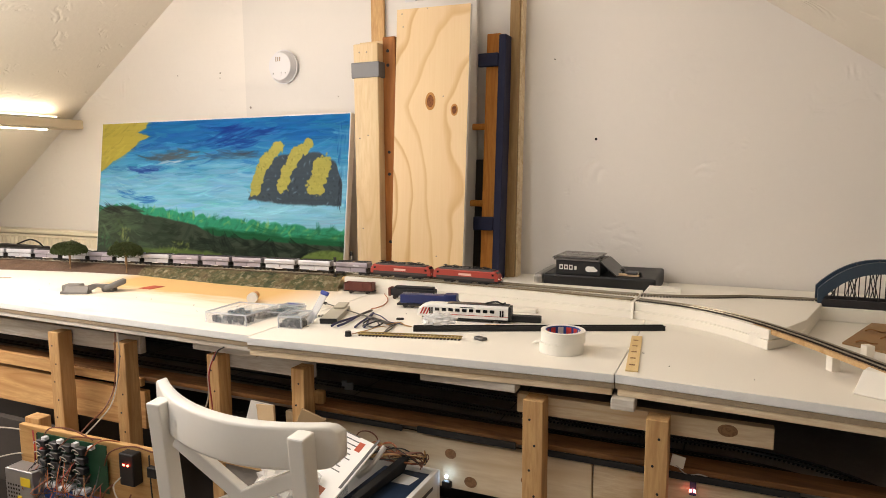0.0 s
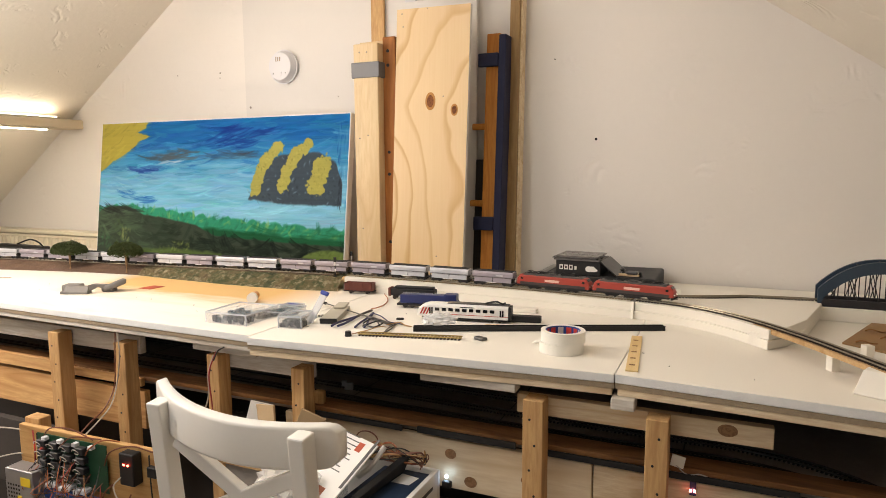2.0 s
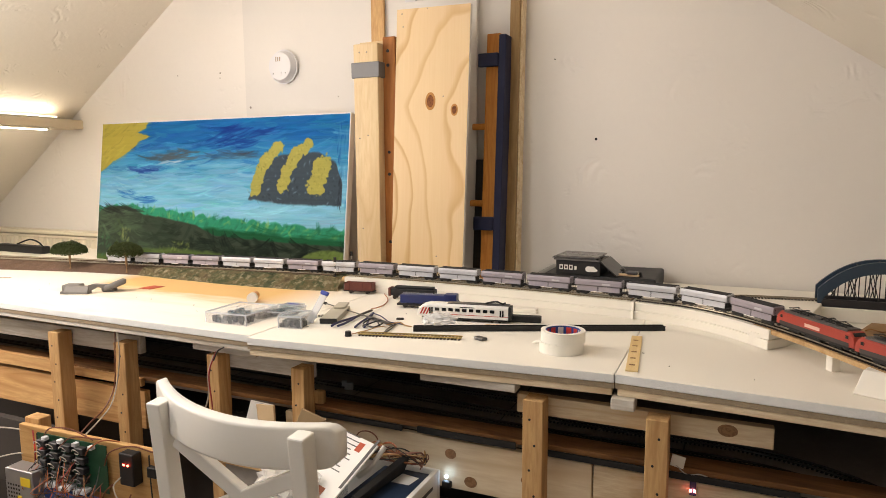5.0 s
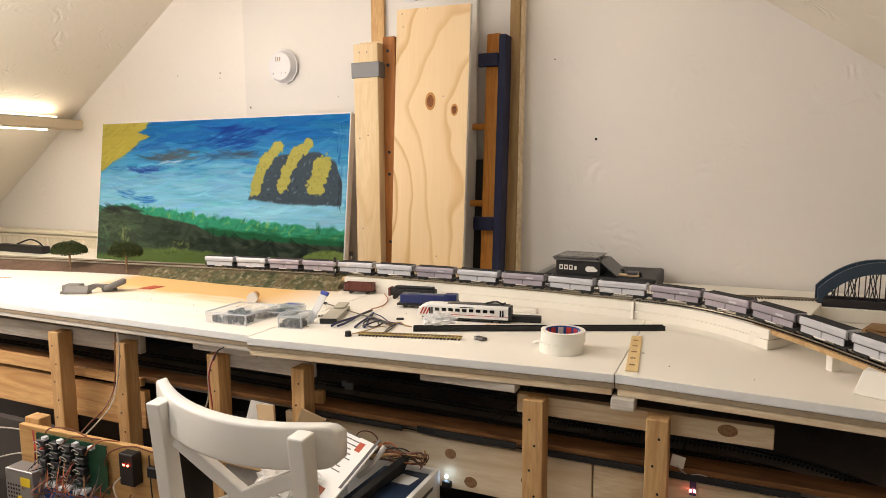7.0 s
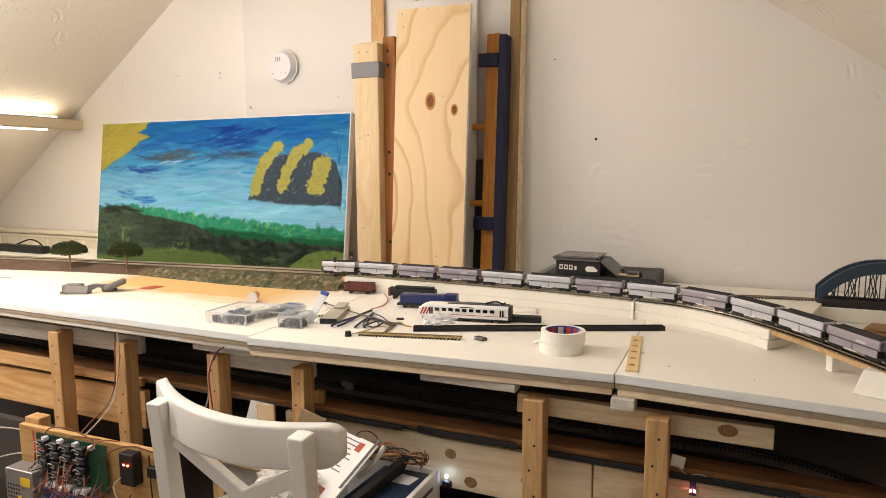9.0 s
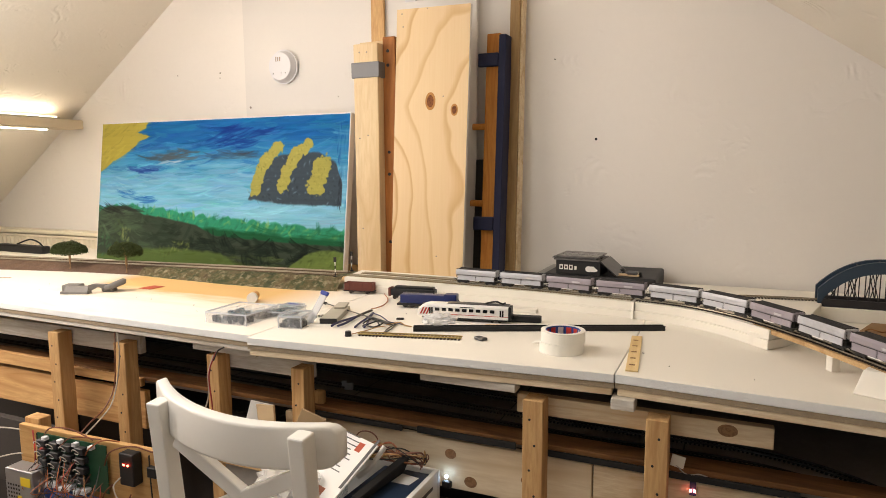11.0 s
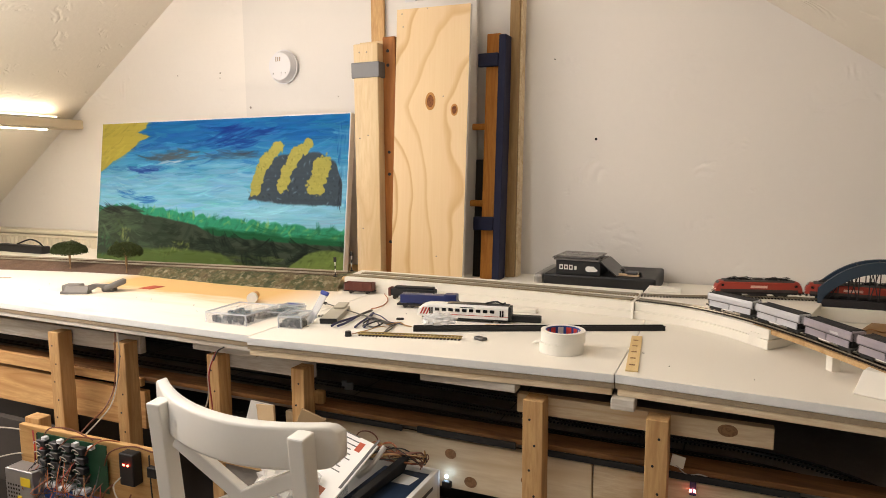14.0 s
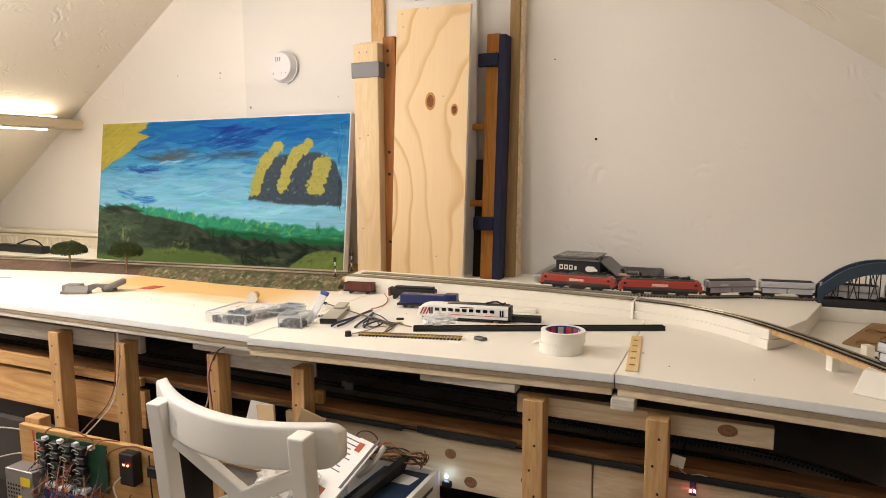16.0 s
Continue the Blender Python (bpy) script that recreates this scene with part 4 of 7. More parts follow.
def ply_grain(x, z):
    """Rotary-cut veneer: few bold growth lines that part round two knots."""
    fa, fb = lattice(31), lattice(32)
    e = x
    for kx, kz, sx, sz, k in ((0.186, 0.635, 0.050, 0.085, 0.85), (0.278, 0.602, 0.035, 0.060, 0.8)):
        r = ((x - kx) / sx) ** 2 + ((z - kz) / sz) ** 2
        e = e - k * (x - kx) * np.exp(-r)
    phi = e * 11.0 + 0.95 * fa(x * 5 + 2, z * 3.1 + 1) + 0.50 * fa(x * 3 + 9, z * 1.3 + 4) - 1.1 * np.clip((z - 0.62) / 0.34, 0, 1) + 0.10 * fb(x * 22, z * 13)
    edge = phi % 1.0
    which = np.floor(phi)
    depth = 0.45 + 0.55 * np.abs(np.sin(which * 2.7 + 0.6))
    line = np.clip((edge - 0.78) / 0.16, 0, 1) * np.clip((1.0 - edge) / 0.045, 0, 1) * depth
    band = np.clip((edge - 0.25) / 0.6, 0, 1) * 0.14 * depth
    streak = 0.5 + 0.5 * fb(x * 260, z * 5)
    light, dark = np.array((221, 197, 156.0)), np.array((186, 146, 94.0))
    f = np.clip(line * 0.85 + band + 0.10 * streak, 0, 1)[:, None]
    return light * (1 - f) + dark * f + 5 * fa(x * 3, z * 2)[:, None]


M["knot"] = wood("knot_wood", col(150, 92, 44), col(78, 40, 18), "Y", 60)
M["knot_rim"] = wood("knot_rim_wood", col(200, 148, 82), col(160, 108, 56), "Y", 60)
pl = thing("plywood_plank", "tall pale plywood plank with two dark knots", "timber", at=pose(-1.181, 2.10, STAND_Z, -3.0, 0, 0))
bm = bmesh.new()
w0, w1, hh = 0.312, 0.300, 0.962
q = [bm.verts.new(p) for p in ((0.037, 0, 0), (w0 + 0.006, 0, 0), (w0 + 0.020, 0, hh - 0.006), (0.050, 0, hh))]
r = [bm.verts.new((p.co.x, 0.016, p.co.z)) for p in q]
bm.faces.new(q), bm.faces.new(r[::-1])
for k in range(4):
    bm.faces.new((q[k], r[k], r[(k + 1) % 4], q[(k + 1) % 4]))
bmesh.ops.recalc_face_normals(bm, faces=bm.faces[:])
plank = part("plank", bm, M["panel_wall"], pl, "pale veneered plank")
GX, GZ = 110, 330
face = bpy.data.meshes.new("veneer")
verts = []
for k in range(GZ + 1):
    f = k / GZ
    x0, x1, zt = 0.037 + 0.013 * f, w0 + 0.006 + 0.014 * f, hh - 0.006
    verts += [(x0 + (x1 - x0) * i / GX, -0.0006, f * (hh - 0.006 * i / GX)) for i in range(GX + 1)]
face.from_pydata(verts, [], [(k * (GX + 1) + i, k * (GX + 1) + i + 1, (k + 1) * (GX + 1) + i + 1, (k + 1) * (GX + 1) + i) for k in range(GZ) for i in range(GX)])
layer = face.color_attributes.new("grain", "FLOAT_COLOR", "POINT")
q = np.array(verts)
layer.data.foreach_set("color", linear(ply_grain(q[:, 0], q[:, 2])).ravel())
face.materials.append(M["ply"])
ob = new("veneer", face)
ob.parent = pl
ob["label"] = "knotty face veneer with bold growth lines"
for x, z, rx, rz in ((0.186, 0.635, 0.013, 0.021), (0.278, 0.602, 0.009, 0.014)):
    for k, (mt, f, d) in enumerate(((M["knot_rim"], 1.5, 0.0014), (M["knot"], 1.0, 0.0020))):
        bm = cyl(1.0, 0, d, 20)
        bmesh.ops.transform(bm, matrix=pose(x, 0, z, 90, 0, 0) @ Matrix.Diagonal((rx * f, rz * f, 1, 1)), verts=bm.verts[:])
        part("knot", bm, mt, pl, "dark knot" if k else "")
for x, z in ((0.07, 0.945), (0.17, 0.955), (0.235, 0.65), (0.218, 0.09), (0.075, 0.90)):
    part("screw_hole", cyl(0.0026, -0.0006, 0.0014, 8), M["dark_deck"], pl, at=pose(x, 0, z, 90, 0, 0))
single("white_board", boxes((-1.19, -0.888, 2.305, 2.324, STAND_Z, 1.945), bevel=0.002), M["panel_wall"], "white board standing behind the plywood plank", "board")
for x in (-1.168, -0.922):
    single("white_lath", boxes((x - 0.022, x + 0.022, 2.328, 2.346, STAND_Z, 2.26), bevel=0.002), M["white_plastic"], "tall white painted lath behind the plank", "timber", group="white laths")

# dark blue bunk ladder
M["navy"] = mat("navy_paint", col(12, 20, 56), 0.7, 0, 0.12, 10, 120, 0.05)


def leaned(bm, k, z_top):
    """Lean a standing piece back: its foot comes forward by k metres a metre."""
    for v in bm.verts:
        v.co.y -= k * (z_top - v.co.z)
    return bm


ld = thing("bunk_ladder", "navy and orange-brown wooden ladder leaning on the wall", "ladder")
part("stile", leaned(boxes((-0.789, -0.762, 2.268, 2.338, STAND_Z, 1.789), bevel=0.003), 0.082, 1.79), M["navy"], ld, "navy stile")
part("inner_stile", leaned(boxes((-0.840, -0.7895, 2.284, 2.343, STAND_Z, 1.797), bevel=0.003), 0.082, 1.79), M["orange_z"], ld, "orange-brown varnished stile")
for z0, z1 in ((1.679, 1.726), (1.098, 1.146)):
    part("cross_rail", leaned(boxes((-0.864, -0.789, 2.262, 2.2825, z0, z1), bevel=0.003), 0.082, 1.79), M["navy"], ld, "navy cross rail")
for z in (1.470, 1.192):
    part("rung", leaned(cyl(0.012, -0.893, -0.8405, 14, at=(2.311, z), axis="X"), 0.082, 1.79), M["orange_z"], ld, "varnished rung")
single("dark_case", leaned(boxes((-0.884, -0.855, 2.290, 2.343, STAND_Z, 1.352), bevel=0.003), 0.09, 1.352), M["black"], "narrow black case standing behind the ladder", "case")
tr = thing("corner_board", "taupe painted timber board at the chimney breast's corner", "timber")
part("board", leaned(boxes((-0.769, -0.733, 2.332, 2.394, TAB, roof_z(-0.74) - 0.05), bevel=0.002), 0.045, 1.9), M["taupe_z"], tr)
part("edge_strip", leaned(boxes((-0.7325, -0.727, 2.345, 2.394, TAB, roof_z(-0.72) - 0.08), bevel=0.001), 0.045, 1.9), M["batten"], tr, "pale edge strip")

# ---------- arch bridge ----------
M["bridge_blue"] = mat("bridge_blue", col(42, 60, 78), 0.5, 0, 0.12, 20, 200, 0.08)
M["bridge_dark"] = mat("bridge_dark", col(38, 36, 40), 0.6, 0, 0.15, 20, 200, 0.08)
br = thing("arch_bridge", "blue steel arch model bridge with dark trusswork", "model bridge")
BX0, BX1 = 0.208, 0.528


def arch_z(x, h):
    u = (x - BX0) / (BX1 - BX0) * 2 - 1
    return RAIL + 0.033 + (h - 0.033) * (1 - abs(u) ** 2.4)


for y in (1.950, 2.006):
    bm = bmesh.new()
    last = None
    for i in range(41):
        x = BX0 + (BX1 - BX0) * i / 40
        hi = arch_z(x, 0.109)
        lo = hi - 0.030 - 0.010 * abs((x - BX0) / (BX1 - BX0) * 2 - 1) ** 4 if 0.012 < x - BX0 < BX1 - BX0 - 0.012 else RAIL - 0.004
        lo = max(lo, RAIL - 0.004)
        ring = [bm.verts.new((x, yy, z)) for yy, z in ((y - 0.006, lo), (y - 0.006, hi), (y + 0.006, hi), (y + 0.006, lo))]
        if last:
            for k in range(4):
                bm.faces.new((last[k], ring[k], ring[(k + 1) % 4], last[(k + 1) % 4]))
        else:
            bm.faces.new(ring)
        last = ring
    bm.faces.new(last[::-1])
    bmesh.ops.recalc_face_normals(bm, faces=bm.faces[:])
    part("arch", bm, M["bridge_blue"], br, "blue arch rib")
    part("girder", boxes((BX0, BX1, y - 0.005, y + 0.005, RAIL - 0.014, RAIL + 0.006), bevel=0.001), M["bridge_dark"], br, "dark lower girder")
    n = 14
    for i in range(1, n):
        x = BX0 + (BX1 - BX0) * i / n
        top_z = arch_z(x, 0.109) - 0.016
        if top_z > RAIL + 0.02:
            part("hanger", boxes((x - 0.0012, x + 0.0012, y - 0.0012, y + 0.0012, RAIL, top_z)), M["bridge_dark"], br)
            x2 = x + (0.02 if i % 2 else -0.02)
            z2 = min(top_z, arch_z(min(max(x2, BX0 + 0.03), BX1 - 0.03), 0.109) - 0.016)
            part("diagonal", tube([(x, y, RAIL), (x2, y, z2)], 0.0013, 5), M["bridge_dark"], br)
part("deck", boxes((BX0 + 0.01, BX1, 1.956, 2.000, RAIL - 0.014, RAIL - 0.006)), M["bridge_dark"], br)
for i in range(5):
    x = BX0 + 0.09 + i * 0.05
    part("wind_brace", tube([(x, 1.952, arch_z(x, 0.109) - 0.004), (x, 2.004, arch_z(x, 0.109) - 0.004)], 0.0016, 5), M["bridge_dark"], br)

# ---------- black boxes behind the track ----------
M["grey_lid"] = mat("grey_lid", col(72, 70, 70), 0.3, 0, 0.15, 20, 200, 0.1)
M["silver_grey"] = mat("silver_grey", col(150, 146, 140), 0.4, 0.1, 0.1, 20, 200, 0.05)
M["white"] = mat("white_paint", col(232, 228, 222), 0.45, 0, 0.04, 10, 200, 0.03)
pr = thing("printer_case", "low wide black plastic device against the wall", "printer")
part("case", boxes((-0.575, -0.215, 2.11, 2.37, TAB, 0.972), bevel=0.006), M["black"], pr)
part("side_cheek", boxes((-0.610, -0.577, 2.115, 2.36, TAB, 0.970), bevel=0.012), M["silver_grey"], pr, "grey rounded side")
part("knob", cyl(0.014, 0.972, 0.986, 16, 0.010, at=(-0.275, 2.16)), M["black"], pr)
bxx = thing("product_box", "black cardboard box with small white icons", "box", at=pose(-0.533, 2.115, 0.9725, 0, 0, -2))
part("carton", boxes((0, 0.146, 0, 0.15, 0, 0.046), bevel=0.002), M["black"], bxx)
for i in range(3):
    part("icon", boxes((0.012 + i * 0.016, 0.024 + i * 0.016, -0.0008, 0.001, 0.016, 0.032)), M["white"], bxx, "white icon square")
    part("icon_mark", boxes((0.015 + i * 0.016, 0.021 + i * 0.016, -0.0012, 0.001, 0.020, 0.028)), M["black"], bxx)
part("icon_arrow", prism([(0.062, -0.0010), (0.069, -0.0010), (0.069, 0.001), (0.062, 0.001)], 0.017, 0.028), M["white"], bxx)
drop = [(0.098 + 0.018 * (1 + math.cos(radians(a))) * 0.6, 0.012 + 0.017 * (1 + math.sin(radians(a))) * 0.55) for a in range(70, 291, 20)]
bm = moved(prism(drop + [(0.128, 0.0125), (0.140, 0.017), (0.124, 0.030)], 0, 0.0014), pose(0, 0.0, 0, 90, 0, 0))
bmesh.ops.recalc_face_normals(bm, faces=bm.faces[:])
part("white_spot", bm, M["white"], bxx, "white drop-shaped patch")
part("flap", moved(boxes((0, 0.068, 0, 0.15, 0, 0.003)), pose(0.145, 0, 0.046, 0, 40, 0)), M["grey_lid"], bxx, "folded grey flap")
gl = thing("wrapped_tray", "flat tray in crumpled glossy grey film on the black box", "tray", at=pose(-0.540, 2.112, 1.0195, 0, 0, -3))
M["wrap_film"] = mat("wrap_film", col(120, 116, 114), 0.18, 0.1, 0.35, 40, 160, 0.4, 0.003)
for k, (x0, x1, z0, z1) in enumerate(((0.0, 0.150, 0.0, 0.005), (-0.004, 0.138, 0.0060, 0.0105), (0.006, 0.146, 0.0115, 0.0150))):
    bm = bmesh.new()
    for face_z, flip in ((z0, True), (z1, False)):
        g = [[bm.verts.new((x0 + (x1 - x0) * i / 16 + 0.002 * noise.noise((i * 0.9, q * 0.9, k)), 0.13 * q / 10, face_z + (0.0014 * noise.noise((i * 0.8, q * 0.8, 3 + k)) if not flip else 0))) for i in range(17)] for q in range(11)]
        for q in range(10):
            for i in range(16):
                f = (g[q][i], g[q][i + 1], g[q + 1][i + 1], g[q + 1][i])
                bm.faces.new(f[::-1] if flip else f)
        if flip:
            low = g
    rim_low = low[0] + [r[-1] for r in low[1:]] + low[-1][-2::-1] + [r[0] for r in low[-2:0:-1]]
    rim_top = g[0] + [r[-1] for r in g[1:]] + g[-1][-2::-1] + [r[0] for r in g[-2:0:-1]]
    for a in range(len(rim_low)):
        b = (a + 1) % len(rim_low)
        bm.faces.new((rim_low[a], rim_low[b], rim_top[b], rim_top[a]))
    part("wrapped_layer", bm, M["wrap_film"] if k != 1 else M["grey_lid"], gl)

wd = thing("wooden_stick", "short pale wooden stick with a black clip", "stick", at=pose(-0.32, 2.15, 0.9725, 0, 0, -6))
part("stick", boxes((-0.03, 0.05, -0.008, 0.008, 0, 0.007), bevel=0.002), M["batten"], wd)
part("clip", boxes((0.012, 0.048, -0.014, 0.014, 0.0075, 0.017), bevel=0.003), M["grey_lid"], wd, "dark clip")
single("black_puck", cyl(0.028, 0, 0.012, 22, 0.024), M["black"], "round black plastic cap on the printer", "cap", at=pose(-0.352, 2.22, 0.9725))

# ---------- signals and trees ----------


def signal(x, y, h):
    top = thing("model_signal", "small black and white model railway signal post", "model signal", at=pose(x, y, rail_z(x) - 0.0052, 0, 0, 8), group="model signals")
    part("base", boxes((-0.005, 0.005, -0.005, 0.005, 0, 0.004)), M["black"], top)
    for i in range(4):
        part("mast_band", cyl(0.0018, 0.004 + i * (h - 0.02) / 4, 0.004 + (i + 1) * (h - 0.02) / 4, 8), M["white"] if i % 2 else M["black"], top)
    part("signal_head", boxes((-0.0045, 0.0045, -0.003, 0.003, h - 0.016, h), bevel=0.001), M["black"], top, "black signal head")
    return top


signal(-1.207, 1.828, 0.066)
signal(-1.224, 1.958, 0.070)

M["leaf"] = mat("model_foliage", col(66, 78, 34), 0.9, 0, 0.35, 40, 300, 0.3, random_tint=0.2)
M["bark"] = mat("model_bark", col(150, 118, 84), 0.85, 0, 0.2, 40, 200, 0.3)


def model_tree(x, y, z, h, spread, seed):
    rng = random.Random(seed)
    top = thing("model_tree", "flat-crowned green model tree with a pale trunk", "model tree", at=pose(x, y, z), group="model trees")
    bm = bmesh.new()
    fork = h * 0.50
    tube([(0, 0, 0), (0.002, 0, fork * 0.5), (0, 0.001, fork)], 0.0044, 7, bm)
    tips = []
    for i in range(9):
        a = i * 2.4 + rng.uniform(-0.3, 0.3)
        r = spread * rng.uniform(0.35, 0.85)
        tip = (r * math.cos(a), 0.7 * r * math.sin(a), h * rng.uniform(0.70, 0.86))
        tube([(0, 0, fork * 0.9), (tip[0] * 0.45, tip[1] * 0.45, fork + (tip[2] - fork) * 0.65), tip], 0.0014, 5, bm)
        tips.append(tip)
    part("trunk", bm, M["bark"], top, "pale forked trunk")
    verts, faces = [], []
    for k in range(6500):
        a = rng.uniform(0, 2 * math.pi)
        r = spread * math.sqrt(rng.random())
        lump = 0.5 + 0.5 * noise.noise((r * math.cos(a) * 55 + seed, r * math.sin(a) * 55, 1.0))
        dome = math.sqrt(max(0, 1 - (r / (spread * 1.02)) ** 2))
        zz = h * (0.46 + 0.10 * (r / spread) ** 2) + (h * 0.54 * dome) * (rng.random() ** 0.6) * (0.70 + 0.38 * lump)
        if lump < 0.30 and rng.random() < 0.75:
            continue
        p = Vector((r * math.cos(a), 0.72 * r * math.sin(a), min(zz, h)))
        u = Vector((rng.gauss(0, 1), rng.gauss(0, 1), rng.gauss(0, 1))).normalized() * 0.0028
        w = u.cross(Vector((rng.gauss(0, 1), rng.gauss(0, 1), rng.gauss(0, 1)))).normalized() * 0.0022
        n = len(verts)
        verts += [tuple(p - u), tuple(p + w), tuple(p + u), tuple(p - w)]
        faces.append((n, n + 1, n + 2, n + 3))
    me = bpy.data.meshes.new("crown")
    me.from_pydata(verts, [], faces)
    me.materials.append(M["leaf"])
    ob = new("crown", me)
    ob.parent = top
    tagged(ob, "dark green crown of small leaf flakes", kind="stuff")
    return top


model_tree(-2.425, 1.772, 0.925, 0.120, 0.080, 3)
model_tree(-2.138, 1.795, 0.926, 0.126, 0.074, 8)

# ---------- loose things on the table ----------
M["grey_rubber"] = mat("grey_rubber", col(120, 116, 112), 0.6, 0, 0.15, 20, 200, 0.15)
cp = thing("plastic_clamp", "grey moulded plastic clamp lying on its side", "clamp", at=pose(-1.990, 1.410, TAB + 0.0003, 0, 0, 24) @ Matrix.Scale(0.76, 4))
part("jaw_block", boxes((-0.018, 0.056, 0.045, 0.100, 0, 0.032), bevel=0.005), M["grey_rubber"], cp, "olive grey block")
part("front_plate", extrude_profile([(0.0, 0.0), (0.0, 0.010), (0.012, 0.029), (0.030, 0.033), (0.038, 0.0)], 0.018, 0.118), M["grey_rubber"], cp)
part("nose", moved(boxes((-0.016, 0.016, -0.010, 0.012, 0, 0.012), bevel=0.004), pose(0.014, 0.012, 0, 0, 0, 20)), M["grey_rubber"], cp)
bm = bmesh.new()
last = None
for i in range(13):
    f = i / 12
    x, y, z, h = 0.112 + 0.060 * f, 0.030 + 0.030 * f, 0.020 + 0.010 * math.sin(3 * f), 0.010 + 0.004 * math.cos(5 * f)
    ring = [bm.verts.new((x, y + a, max(0.001, z + c))) for a, c in ((-0.014, -h), (-0.014, h), (0.012, h), (0.012, -h))]
    if last:
        for k in range(4):
            bm.faces.new((last[k], ring[k], ring[(k + 1) % 4], last[(k + 1) % 4]))
    else:
        bm.faces.new(ring)
    last = ring
bm.faces.new(last[::-1])
bmesh.ops.recalc_face_normals(bm, faces=bm.faces[:])
part("waisted_neck", bm, M["grey_rubber"], cp)
bm = bmesh.new()
rows = []
for i in range(28):
    a = 2 * math.pi * i / 28
    c, w = math.cos(a), math.sin(a)
    rows.append([bm.verts.new((0.196 + q * 0.052 * c, 0.075 + q * 0.036 * w, z + 0.016 * c)) for q, z in ((0.80, 0.012), (1.0, 0.018), (1.04, 0.036), (0.74, 0.040), (0.66, 0.022))])
for i in range(28):
    p, q = rows[i], rows[(i + 1) % 28]
    for k in range(5):
        bm.faces.new((p[k], q[k], q[(k + 1) % 5], p[(k + 1) % 5]))
bmesh.ops.recalc_face_normals(bm, faces=bm.faces[:])
part("ring_end", bm, M["grey_rubber"], cp, smooth=True)
part("ring_foot", boxes((0.160, 0.205, 0.050, 0.090, 0, 0.014), bevel=0.004), M["grey_rubber"], cp)
part("ring_hollow", moved(cyl(1, 0.0, 0.001, 24), pose(0.196, 0.075, 0.024, 0, -15, 0) @ Matrix.Diagonal((0.036, 0.024, 1, 1))), M["black_foam"], cp, "dark hollow")
M["brick_red"] = mat("brick_red_card", col(184, 82, 54), 0.75, 0, 0.08, 30, 200, 0.1)
single("red_card", prism([(-0.045, -0.035), (0.025, -0.045), (0.045, 0.035), (-0.025, 0.045)], 0, 0.0015), M["brick_red"], "flat brick-red card lying on the ochre wash", "card", at=pose(-1.812, 1.618, TAB + 0.0005, 0, 0, 8) @ Matrix.Scale(0.72, 4))

M["amber"] = mat("amber_plastic", col(206, 138, 50), 0.3, 0, 0.1, 20, 100, 0.02)
pb2 = thing("glue_bottle", "small orange bottle lying with its white cap forward", "bottle", at=pose(-1.318, 1.545, TAB + 0.0155, 90, 0, 28))
part("bottle_body", cyl(0.013, -0.045, -0.008, 20), M["amber"], pb2, "orange bottle")
part("cap", cyl(0.0155, -0.008, 0.008, 24), M["white"], pb2, "white screw cap")

M["clear"] = clear("clear_plastic", (0.80, 0.83, 0.88, 1), 0.10, 0.11)
M["rim_clear"] = clear("cloudy_rim", (0.86, 0.88, 0.92, 1), 0.2, 0.45)
M["dark_bits"] = mat("dark_bits", col(34, 34, 36), 0.6, 0, 0.4, 60, 300, 0.6, 0.003)
M["grey_bits"] = mat("grey_bits", col(140, 136, 130), 0.5, 0.2, 0.4, 60, 300, 0.6, 0.003)


def clear_box(x, y, a, w, d, h, fills, label, z=TAB + 0.0003):
    top = thing("storage_box", label, "storage box", at=pose(x, y, z, 0, 0, a), group="clear storage boxes")
    t = 0.0014
    part("tray", boxes((0, w, 0, d, 0, t), (0, w, 0, t, t, h), (0, w, d - t, d, t, h), (0, t, t, d - t, t, h), (w - t, w, t, d - t, t, h)), M["clear"], top, "clear plastic tray")
    part("lid", boxes((-0.001, w + 0.001, -0.001, d + 0.001, h + 0.0002, h + 0.0016), bevel=0.0005, seg=1), M["clear"], top, "clear lid")
    part("latch", boxes((w * 0.42, w * 0.58, -0.004, -0.0005, h * 0.45, h * 0.95), bevel=0.0008, seg=1), M["clear"], top)
    rng = random.Random(int(w * 1000 + d * 7000))
    e = 0.0011
    part("moulded_rim", boxes((-e, w + e, -e, e, h - 0.002, h + 0.002), (-e, w + e, d - e, d + e, h - 0.002, h + 0.002), (-e, e, e, d - e, h - 0.002, h + 0.002), (w - e, w + e, e, d - e, h - 0.002, h + 0.002), (-e, e, -e, e, 0, h), (w - e, w + e, -e, e, 0, h)), M["rim_clear"], top, "cloudy moulded rim")
    for fx0, fx1, fy0, fy1, mt in fills:
        bm = bmesh.new()
        for k in range(26):
            x, y = w * rng.uniform(fx0, fx1), d * rng.uniform(fy0, fy1)
            r = rng.uniform(0.003, 0.007)
            x, y = min(max(x, r + t), w - r - t), min(max(y, r + t), d - r - t)
            vs = bm_box(bm, x - r, x + r, y - r * 0.6, y + r * 0.6, t, t + h * rng.uniform(0.2, 0.62))
        part("contents", bm, mt, top, "loose small parts")
    for i in (1, 2):
        part("divider", boxes((w * i / 3 - 0.0005, w * i / 3 + 0.0005, t, d - t, t, h * 0.9)), M["clear"], top)
    return top


